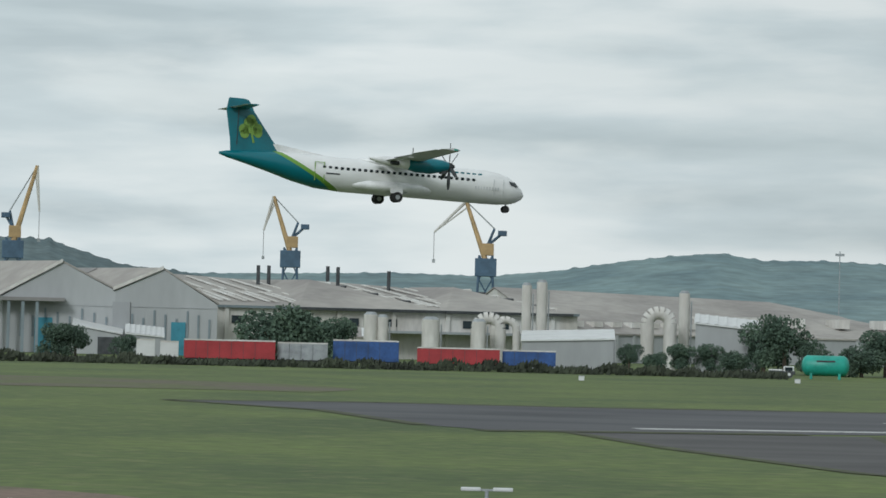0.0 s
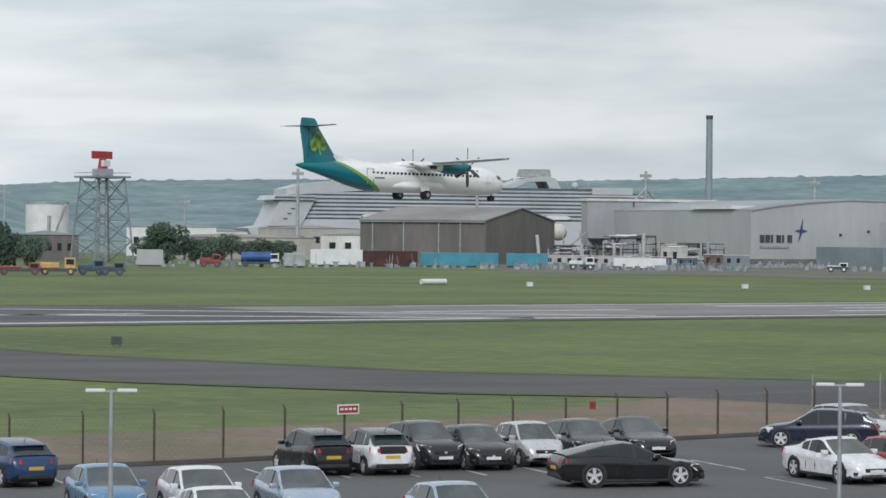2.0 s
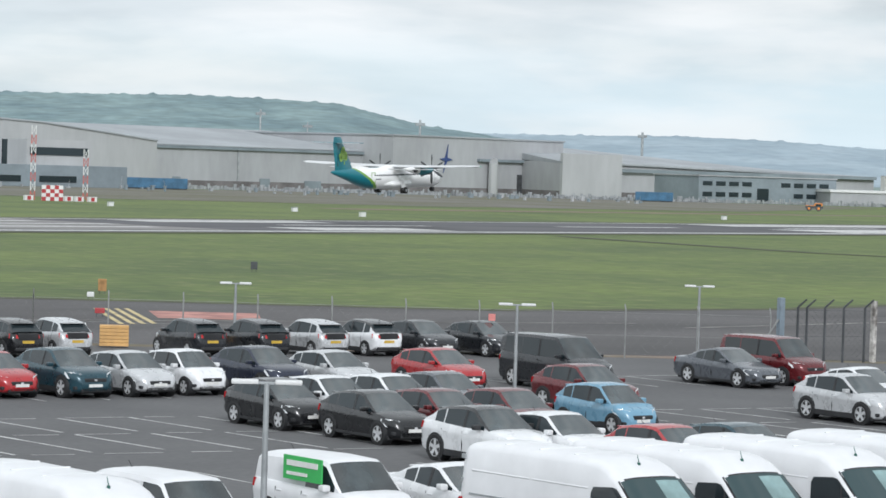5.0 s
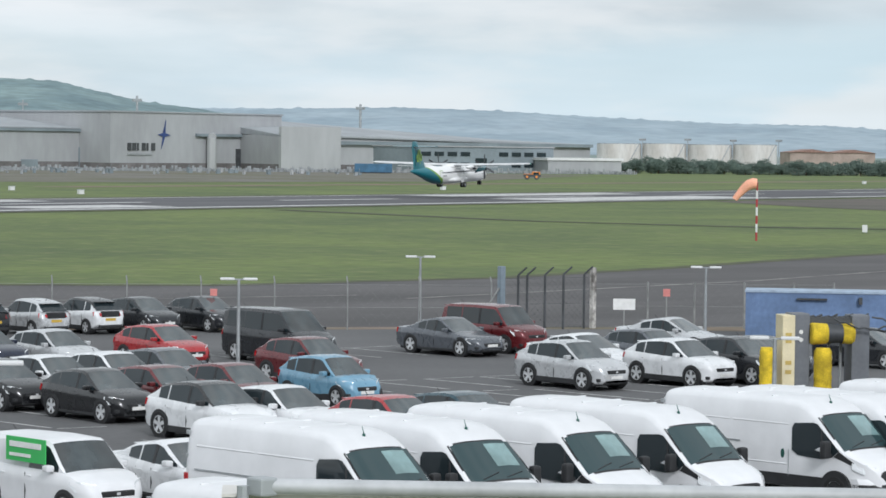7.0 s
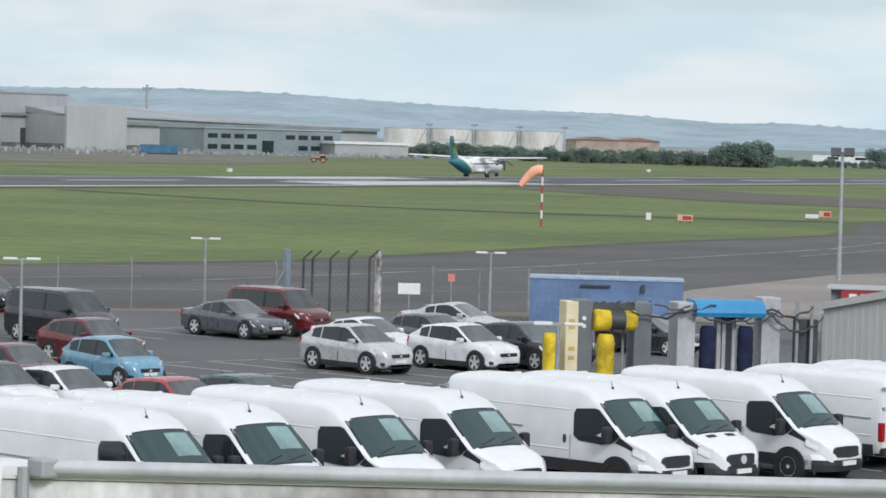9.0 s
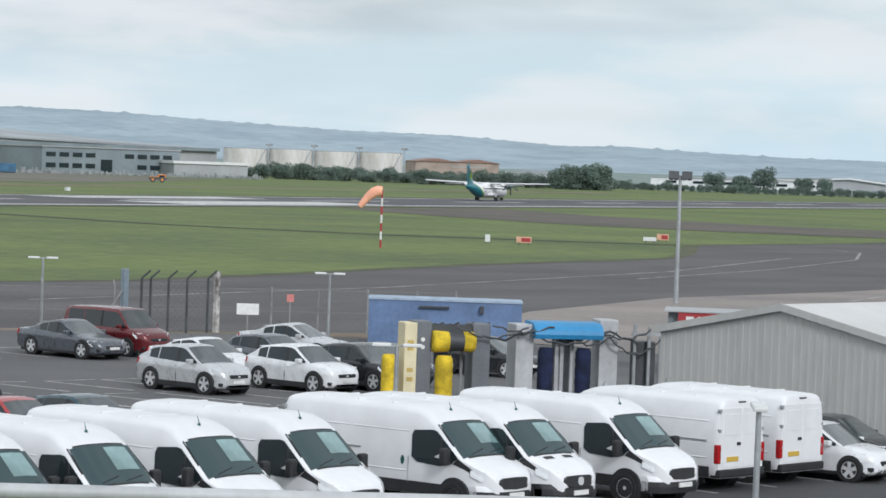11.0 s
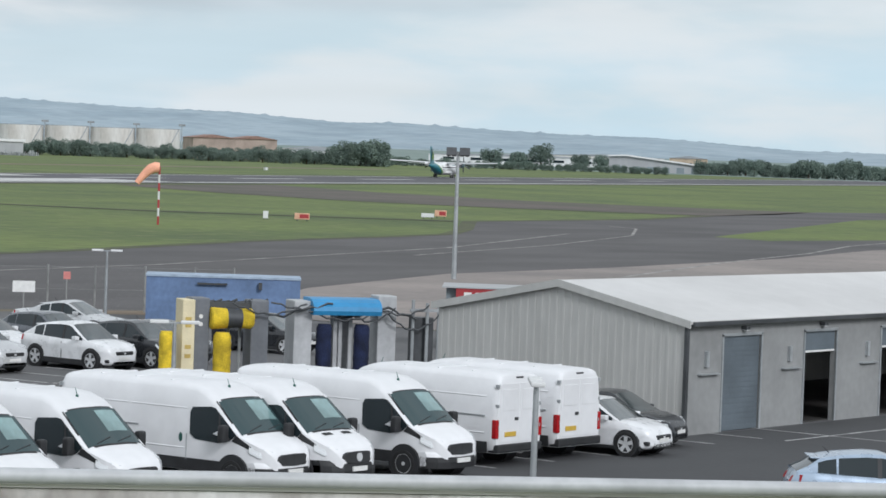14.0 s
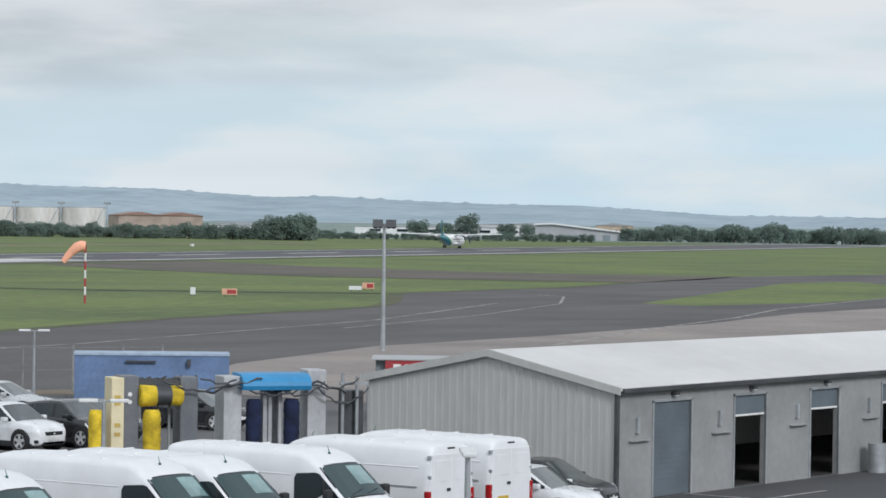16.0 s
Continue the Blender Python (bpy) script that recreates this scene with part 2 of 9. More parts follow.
def ground():
    bm = bmesh.new()
    ring = [(r * math.cos(math.pi * i / 24), r * math.sin(math.pi * i / 24)) for r in (4700,) for i in range(48)]
    bm.faces.new([bm.verts.new((x, y, -0.03)) for x, y in ring])
    tagged(obj("ground", bm, GRASS), "mown airfield grass reaching the distance", "grass", kind="structure")
    tagged(obj("runway", sheet([(-31, 304), (-14, 281), (-4, 246), (2, 237.5), along(12, -32), along(40, -30), along(1500, -30), along(1500, 24), along(100, 24), along(60, 37), (10, 312.5), (-10, 313.5)], 0.0), TARMAC), "grey asphalt runway with worn white paint", "runway", kind="structure")
    tagged(obj("resurfaced_runway_patch", strip(88, -20, 190, 22, 0.006), PALE_TARMAC), "paler resurfaced stretch of the runway", "runway", kind="structure")
    taxi = [(8, 236), (14, 208), (23, 178), (36, 158), (50, 144), (60, 138.5), (66, 126), (62, 115), (90, 100), (96, 96), (104, 92), (132, 99), (170, 104),
            (230, 112), (330, 128), (480, 190), (480, 232), (428, 221), (385, 222.4), (333, 207.4), (300, 196), (257, 190), (232, 172), (216, 162), (175, 152), (149, 143), (126, 136.5), (104, 136.5),
            (79, 151), (57, 166), (40.5, 193), (32, 222), (33, 243)]
    tagged(obj("taxiway", sheet(taxi, 0.006), TAXI), "worn grey asphalt taxiway and apron", "taxiway", kind="structure")
    tagged(obj("grass_island", sheet([(250, 155), (247, 147), (270, 146), (330, 158), (372, 196), (353, 196), (293, 172)], 0.012), GRASS), "small island of mown grass in the apron", "grass", kind="structure")
    tagged(obj("concrete_apron", sheet([(104, 91.6), (116, 98), (126, 104), (150, 112.5), (172, 115), (205, 121), (236, 130), (330, 142), (330, 70), (104, 70)], 0.012), material("sandy_concrete", (0.27, 0.235, 0.215), 0.9, vary=0.14, scale=0.08, fine=1.5, second=(0.185, 0.165, 0.155))), "sandy pinkish concrete apron", "apron", kind="structure")
    tagged(obj("drain", sheet([(230.6, 292), (233.4, 292), (228.2, 240), (235.6, 216), (248.6, 199), (257, 191), (254, 189.6), (246.6, 197.4), (233.2, 214.6), (225.6, 239.6)], 0.006), material("dark_drain_soil", (0.060, 0.062, 0.036), 0.95, vary=0.25, scale=0.3, fine=2.0, second=(0.040, 0.042, 0.028))), "dark shallow drain across the mown grass", "drain", kind="structure")
    tagged(obj("disused_taxiway", sheet([(345, 324.5), (334, 305), (325, 285), (317, 255), (320, 232), (333, 207), (360, 213), (385, 222), (374, 245), (371, 266), (380, 300), (400, 338.5)], 0.006), material("mossy_old_asphalt", (0.105, 0.088, 0.076), 0.95, vary=0.2, scale=0.06, fine=0.6, second=(0.070, 0.068, 0.050))), "brown mossy disused taxiway crossing the grass", "taxiway", kind="structure")
    tagged(obj("bare_earth", sheet([(-66, 409), (-57, 350), (-28, 354), (-18, 352), (-14, 372), (-18, 388), (-40, 406)], 0.005), material("bare_brown_earth", (0.125, 0.105, 0.075), 0.95, vary=0.25, scale=0.05, fine=0.5, second=(0.105, 0.125, 0.042))), "bare brown earth patches beyond the runway end", "ground", kind="structure")
    tagged(obj("far_verge", strip(340, 92, 760, 102, 0.004), VERGE), "brown worn verge beyond the runway", "verge", kind="structure")
    tagged(obj("dirt_verge", sheet([(-60, 79), (5.5, 95.8), (27, 102.2), (47, 109.2), (55, 112.4), (62, 115), (66, 126), (60, 138.4), (43, 124), (22, 116.5), (6, 112), (-2, 116), (-8, 126), (-16, 137.5), (-22, 142.5), (-60, 165)], 0.004), VERGE), "bare brown dirt verge along the fence", "verge", kind="structure")
    tagged(obj("rough_ground", sheet([far(20, 640), far(24, 610), far(30, 590), far(36, 620), far(42, 700), far(44.5, 900), far(38, 940), far(30, 800), far(24, 790), far(20, 800)], 0.006), material("rough_brown_grass", (0.105, 0.105, 0.062), 0.95, vary=0.25, scale=0.03, fine=0.4, second=(0.15, 0.14, 0.125))), "rough brown ground before the factory halls", "ground", kind="structure")
    tagged(obj("fence_strip", sheet([(61, 113), (62, 113.3), (90, 98.1), (95, 95.1), (103.8, 85.8), (114, 85.8), (114, 96.4), (104, 92.4), (96, 97), (90, 101), (66, 119), (62, 116)], 0.003), VERGE), "bare brown strip along the inner fence", "verge", kind="structure")
    lot = [(-60, 78), (5.5, 95.6), (27, 102), (47, 109), (55, 112.2), (62, 113.5), (90, 98.3), (95, 95.3), (103.8, 86), (103.8, 69.8), (150, 69.8), (150, 12), (-60, 12)]
    tagged(obj("car_park", sheet(lot, 0.0), LOT), "dark asphalt car park with white bay lines", "car park", kind="structure")
    # asphalt before the shed, set darker than the rest of the car park
    tagged(obj("workshop_yard", sheet([(58, 12), (150, 12), (150, 45.7), (72.5, 45.7), (72.5, 56), (63, 56), (58, 44)], 0.004), material("darker_yard_asphalt", (0.062, 0.063, 0.066), 0.9, vary=0.14, scale=0.12, fine=5.0, second=(0.045, 0.046, 0.049), bump=0.2)), "darker asphalt before the workshop shed", "yard", kind="structure")
    # a paler, greyer green is painted here in place of distant haze
    tagged(obj("far_fields", sheet([far(a, 1120) for a in range(74, -16, -3)] + [far(a, 4600) for a in range(-14, 75, 3)], 0.004), material("haze_tinted_far_fields", (0.19, 0.25, 0.22), 1.0, vary=0.2, scale=0.01, fine=0.06, second=(0.15, 0.20, 0.19))), "far fields and scrub beyond the airfield, haze painted in", "fields", kind="structure")
    # runway paint, widened to fit the camera's view; broad bars include painted wet sheen
    bm = bmesh.new()
    rows = [(8, -25.4, 1200, -22.4), (112, 19.6, 1200, 21.4)]
    rows += [(40 + 60 * k, -1.2, 70 + 60 * k, 1.2) for k in range(12)]
    rows += [(206, -20, 232, -9.5), (206, 9.5, 242, 18), (326, -24, 392, -6), (338, 8, 400, 18), (150, -12, 186, -9), (150, 9, 186, 12)]
    for u0, v0, u1, v1 in rows:
        bm.faces.new([bm.verts.new((*p, 0.014)) for p in (along(u0, v0), along(u1, v0), along(u1, v1), along(u0, v1))])
    for (a, b), w in ((((47, 6), (100, -24)), 1.3), (((64, 20), (118, -20)), 1.1), (((88, 26), (130, 22)), 0.8)):
        p, q = Vector(along(*a)), Vector(along(*b))
        side = Vector((-(q - p).y, (q - p).x)).normalized() * w
        bm.faces.new([bm.verts.new((*c, 0.014)) for c in (p - side, q - side, q + side, p + side)])
    tagged(obj("runway_marking", bm, LINE), "worn white runway paint with wet sheen painted in", "marking", kind="structure")
    bm = bmesh.new()
    for pts, w in (([(104, 120), (138, 126), (188, 141), (235, 162)], 0.18), ([(160, 106), (192, 118), (220, 127), (245, 137), (294, 151)], 0.2), ([(172, 132), (205, 143), (240, 158), (262, 172), (266, 178)], 0.15), ([(66, 131), (104, 124)], 0.15)):
        for a, b in zip(pts, pts[1:]):
            a, b = Vector(a), Vector(b)
            side = Vector((-(b - a).y, (b - a).x)).normalized() * w
            bm.faces.new([bm.verts.new((*c, 0.02)) for c in (a - side, b - side, b + side, a + side)])
    tagged(obj("taxiway_marking", bm, material("faded_taxiway_paint", (0.34, 0.33, 0.31), 0.85, vary=0.2, scale=0.4, fine=2.0, second=(0.13, 0.125, 0.12))), "faded pale taxiway lines", "marking", kind="structure")
    bm = bmesh.new()
    for k in range(4):
        x = 73.4 + 0.62 * k
        bm.faces.new([bm.verts.new((*p, 0.022)) for p in ((x, 126.5), (x + 0.3, 126.5), (x + 6.3, 139.6), (x + 6.0, 139.6))])
    tagged(obj("hold_marking", bm, YELLOW_LINE), "faded yellow stripes at the taxiway hold", "marking", kind="structure")
    tagged(obj("red_marking", sheet([(81.5, 137.4), (86.5, 134.4), (83, 128.6), (78.4, 131.2)], 0.02), RED_LINE), "faded red painted panel on the taxiway", "marking", kind="structure")


ground()


def pavement_edges():
    """Dark strips of longer grass where the asphalt meets the grass."""
    bm = bmesh.new()
    for pts, w in (([(8, 236), (14, 208), (23, 178), (36, 158), (50, 144), (60, 138.5)], 0.7), ([(33, 243), (32, 222), (40.5, 193), (57, 166), (79, 151), (104, 136.5), (126, 136.5), (149, 143), (175, 152), (216, 162), (232, 172), (257, 190)], 0.8),
                   ([along(-8, -33), along(20, -31.5)], 1.6), ([along(40, -30), along(900, -30)], 1.6), ([(-31, 304), (-10, 313.5), (10, 312.5), along(60, 37), along(100, 24), along(900, 24)], 2.0), ([(-31, 304), (-14, 281), (-4, 246)], 0.9), ([(257, 190), (300, 196), (333, 207.4)], 0.9)):
        for a, b in zip(pts, pts[1:]):
            a, b = Vector(a), Vector(b)
            side = Vector((-(b - a).y, (b - a).x)).normalized() * w
            bm.faces.new([bm.verts.new((*c, 0.018)) for c in (a - side, b - side, b + side, a + side)])
    tagged(obj("grass_edge", bm, material("dark_grass_edge", (0.055, 0.055, 0.035), 0.95, vary=0.25, scale=0.3, fine=2.0, second=(0.085, 0.10, 0.035))), "dark grass edge beside the asphalt", "verge", kind="structure")


pavement_edges()


def bay_lines():
    bm = bmesh.new()

    def stroke(x0, y0, x1, y1):
        bm.faces.new([bm.verts.new(p + (0.008,)) for p in ((x0, y0), (x1, y0), (x1, y1), (x0, y1))])

    def slant(x0, y0, x1, y1, w):
        side = Vector((-(y1 - y0), x1 - x0)).normalized() * w
        bm.faces.new([bm.verts.new((*c, 0.008)) for c in (Vector((x0, y0)) - side, Vector((x1, y1)) - side, Vector((x1, y1)) + side, Vector((x0, y0)) + side)])

    # middle double row of bays, slanted to fit the camera's view, its head and centre lines broken by wear
    rng = random.Random(12)
    for k in range(-1, 19):
        x = 30.9 + 2.36 * k
        top = 83.1 - 0.13 * (x - 31)
        for u0, u1 in ((0.0, 4.9), (5.3, 10.6)):
            worn = rng.uniform(0, 0.9)
            slant(x + 0.045 * u0, top - u0, x + 0.045 * (u1 - worn), top - u1 + worn, 0.07)
        for u in (0.0, 5.2, 10.7):
            if rng.random() < 0.85:
                slant(x + 0.045 * u + rng.uniform(0, 0.6), top - u, x + 0.045 * u + rng.uniform(1.5, 2.36), top - u - 0.25, 0.05)
    for k in range(16):
        x = 43.0 + 2.4 * k
        stroke(x - 0.05, 87.0, x + 0.05, 91.8)
    for k in range(14):
        x = 12.5 + 2.4 * k
        y = 94.2 + 0.05 * k
        stroke(x - 0.065, y, x + 0.065, y + 4.6)
    for k in range(20):
        x = 12.0 + 2.4 * k
        stroke(x - 0.05, 61.5, x + 0.05, 66.3)
    for k in range(22):
        x = 22.0 + 2.6 * k
        stroke(x - 0.05, 44.0, x + 0.05, 50.0)
    stroke(43.0, 91.8, 79.0, 91.9)
    stroke(74.0, 43.2, 80.5, 43.3)
    stroke(76.5, 40.6, 76.6, 45.2)
    tagged(obj("bay_marking", bm, material("worn_bay_paint", (0.58, 0.58, 0.57), 0.85, vary=0.25, scale=0.9, fine=7.0, second=(0.28, 0.28, 0.28))), "worn white parking bay lines", "marking", kind="structure")


bay_lines()


# ---- hills ----
def hill(name, ridge, d, depth, mat, label, rough=6.0, trees_up=4.5):
    """A range whose skyline runs through bearings and slopes, with a slope of land before it."""
    bm = bmesh.new()
    rows = []
    az0, az1 = ridge[0][0], ridge[-1][0]
    n = int((az1 - az0) / 0.05)
    for i in range(n + 1):
        az = az0 + (az1 - az0) * i / n
        top = tall(lookup(ridge, az), d)
        col = []
        for k in range(9):
            f = k / 8
            r = d - depth * (1 - f)
            x, y = far(az, r)
            z = -4 + (top + 4) * (f ** 1.15)
            z += rough * noise.noise((x / 260, y / 260, 3.1)) * f * (1.0 if k < 8 else 0.3)
            if k == 8:
                # tree tops and hedges break the skyline
                z += trees_up * max(0.0, noise.noise((az * 5.5, d, 0)) + 0.1) * (0.6 + 0.8 * abs(noise.noise((az * 22, d, 5))))
            col.append(bm.verts.new((x, y, max(z, -4))))
        rows.append(col)
    for a, b in zip(rows, rows[1:]):
        for k in range(8):
            bm.faces.new((a[k], b[k], b[k + 1], a[k + 1]))
    return tagged(obj(name, bm, mat, smooth=True), label, "hill", kind="structure")


def hills():
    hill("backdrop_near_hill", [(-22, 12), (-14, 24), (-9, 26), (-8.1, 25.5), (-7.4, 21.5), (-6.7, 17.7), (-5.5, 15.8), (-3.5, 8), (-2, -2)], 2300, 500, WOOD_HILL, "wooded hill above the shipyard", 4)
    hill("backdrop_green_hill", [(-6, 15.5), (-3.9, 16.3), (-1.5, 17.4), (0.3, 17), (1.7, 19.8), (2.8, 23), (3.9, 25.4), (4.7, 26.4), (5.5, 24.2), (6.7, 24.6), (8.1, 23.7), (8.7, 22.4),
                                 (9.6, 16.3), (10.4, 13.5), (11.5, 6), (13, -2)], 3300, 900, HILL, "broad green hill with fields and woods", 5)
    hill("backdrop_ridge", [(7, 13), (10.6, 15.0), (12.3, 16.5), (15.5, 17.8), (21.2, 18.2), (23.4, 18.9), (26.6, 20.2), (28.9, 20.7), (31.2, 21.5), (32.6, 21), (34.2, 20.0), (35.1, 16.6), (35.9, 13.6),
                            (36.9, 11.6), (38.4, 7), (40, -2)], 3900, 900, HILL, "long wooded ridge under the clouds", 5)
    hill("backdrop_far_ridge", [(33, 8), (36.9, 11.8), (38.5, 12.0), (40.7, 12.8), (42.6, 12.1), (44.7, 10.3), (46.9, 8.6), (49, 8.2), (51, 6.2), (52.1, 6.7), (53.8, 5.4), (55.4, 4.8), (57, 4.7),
                                (58.6, 3.2), (59.7, 2.0), (63, 2.0), (70, 1.5)], 4500, 700, FAR_HILL, "far hills with blue haze painted in", 4)


hills()
# ---- more materials ----
CLAD = material("pale_grey_cladding", (0.345, 0.355, 0.365), 0.6, vary=0.07, scale=0.05, fine=0.5, stretch=(1, 1, 0.35))
CLAD_LIGHT = material("light_grey_cladding", (0.385, 0.395, 0.40), 0.6, vary=0.06, scale=0.05, fine=0.5, stretch=(1, 1, 0.3))
CLAD_DARK = material("dark_grey_cladding", (0.20, 0.24, 0.26), 0.6, vary=0.08, scale=0.1, fine=0.7)
BRICK_BASE = material("dark_brick_plinth", (0.16, 0.15, 0.15), 0.9, vary=0.15, scale=0.2, fine=2.0)
ROOF = material("grey_sheet_roof", (0.31, 0.33, 0.345), 0.7, vary=0.09, scale=0.03, fine=0.4, stretch=(1, 1, 0.4))
OLD_ROOF = material("weathered_fibre_cement_roof", (0.40, 0.375, 0.345), 0.9, vary=0.12, scale=0.04, fine=0.35, second=(0.27, 0.25, 0.235))
BROWN_SHED = material("brown_weathered_sheeting", (0.165, 0.15, 0.145), 0.9, vary=0.14, scale=0.08, fine=0.6, second=(0.12, 0.11, 0.105), stretch=(1, 1, 0.3))
BROWN_ROOF = material("brown_grey_shed_roof", (0.25, 0.24, 0.235), 0.85, vary=0.1, scale=0.05, fine=0.5)
DARK_GLASS = glass_material("dark_window_glass", (0.02, 0.03, 0.035))
WHITE = material("white_paint", (0.64, 0.645, 0.64), 0.5, vary=0.04, scale=0.4, fine=4.0)
OLD_WHITE = material("streaked_white_paint", (0.66, 0.65, 0.62), 0.6, vary=0.12, scale=0.15, fine=1.0, second=(0.50, 0.47, 0.43), stretch=(1, 1, 0.3))
STEEL = material("galvanised_steel", (0.36, 0.38, 0.39), 0.55, 0.4, vary=0.12, scale=0.6, fine=6.0)
DARK_STEEL = material("dark_steel", (0.07, 0.075, 0.08), 0.6, 0.3, vary=0.15, scale=0.8, fine=6.0)
CRANE_YELLOW = material("faded_crane_yellow", (0.46, 0.31, 0.15), 0.6, vary=0.12, scale=0.2, fine=1.5)
CRANE_BLUE = material("crane_blue", (0.06, 0.11, 0.17), 0.6, vary=0.14, scale=0.2, fine=1.5)
RED = material("red_paint", (0.37, 0.035, 0.04), 0.55, vary=0.1, scale=0.3, fine=3.0)
ORANGE = material("orange_paint", (0.72, 0.24, 0.03), 0.55, vary=0.1, scale=0.3, fine=3.0)
AMBER = material("yellow_orange_paint", (0.60, 0.35, 0.13), 0.6, vary=0.12, scale=0.5, fine=3.0)
BLUE = material("blue_curtain_side", (0.03, 0.09, 0.27), 0.55, vary=0.14, scale=0.4, fine=2.0)
TEAL_BOX = material("turquoise_sheet", (0.045, 0.235, 0.31), 0.6, vary=0.1, scale=0.3, fine=2.0)
GREEN_TANK = material("green_tank_paint", (0.025, 0.34, 0.27), 0.45, vary=0.1, scale=0.3, fine=2.0)
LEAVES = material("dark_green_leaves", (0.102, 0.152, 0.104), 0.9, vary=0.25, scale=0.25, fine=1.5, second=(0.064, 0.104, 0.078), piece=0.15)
# leaf colour with aerial haze painted in, for trees beyond 900 m
HAZED_LEAVES = material("haze_tinted_leaves", (0.145, 0.195, 0.160), 0.9, vary=0.2, scale=0.25, fine=1.5, second=(0.098, 0.142, 0.122), piece=0.15)
BARK = material("bark", (0.10, 0.08, 0.06), 0.95, vary=0.2, scale=1.0, fine=8.0)
NAVY = material("navy_sign_blue", (0.03, 0.06, 0.18), 0.5, vary=0.05, scale=1.0, fine=5.0)


# ---- the far side of the airfield ----
def frame_on(p0, p1):
    """A frame whose x runs from p0 to p1 along a wall, and whose y runs away from the eye."""
    a, b = Vector((*p0, 0)), Vector((*p1, 0))
    ang = math.atan2(b.y - a.y, b.x - a.x)
    return Matrix.Translation(a) @ Matrix.Rotation(ang, 4, "Z"), (b - a).length


def gable(bm_wall, bm_roof, x0, x1, y0, y1, eave, ridge, along_x=True, over=0.4, base=0.0):
    """Walls and a pitched roof; the ridge runs along x or along y."""
    if along_x:
        m = (y0 + y1) / 2
        prism(bm_wall, [(y0, base), (y1, base), (y1, eave), (m, ridge), (y0, eave)], x0, x1, "yz")
        for a, b in ((y0 - over, m), (y1 + over, m)):
            za = eave - over * (ridge - eave) / (m - y0)
            loft(bm_roof, [[(x, a, za + 0.05), (x, b, ridge + 0.05), (x, b, ridge + 0.35), (x, a, za + 0.35)] for x in (x0 - over, x1 + over)])
    else:
        m = (x0 + x1) / 2
        prism(bm_wall, [(x0, base), (x1, base), (x1, eave), (m, ridge), (x0, eave)], y0, y1, "xz")
        for a, b in ((x0 - over, m), (x1 + over, m)):
            za = eave - over * (ridge - eave) / (m - x0)
            loft(bm_roof, [[(a, y, za + 0.05), (b, y, ridge + 0.05), (b, y, ridge + 0.35), (a, y, za + 0.35)] for y in (y0 - over, y1 + over)])


def star_logo(root, x, z, s, x0, x1, z0, z1):
    """A four-pointed blue emblem beside the lettering."""
    bm = bmesh.new()
    prism(bm, [(x - 0.9 * s, z), (x - 0.1 * s, z + 0.16 * s), (x + 0.3 * s, z + 1.5 * s), (x + 0.22 * s, z + 0.18 * s), (x + 1.0 * s, z - 0.05 * s),
               (x + 0.2 * s, z - 0.2 * s), (x - 0.35 * s, z - 1.4 * s), (x - 0.1 * s, z - 0.2 * s)], -0.35, -0.15)
    part("emblem", bm, NAVY, root, "four-pointed dark blue emblem")
    step = (x1 - x0) / 6
    for k in range(6):
        a = x0 + k * step
        part("lettering_block", boxes((a, -0.3, z0, a + (0.35 if k in (2, 4) else 0.78) * step, -0.1, z1)), DARK_STEEL, root)
    part("lettering_line", boxes((x0, -0.3, z0 - 1.5, x0 + step * 5.2, -0.1, z0 - 0.9)), STEEL, root, "thin grey line of small writing")


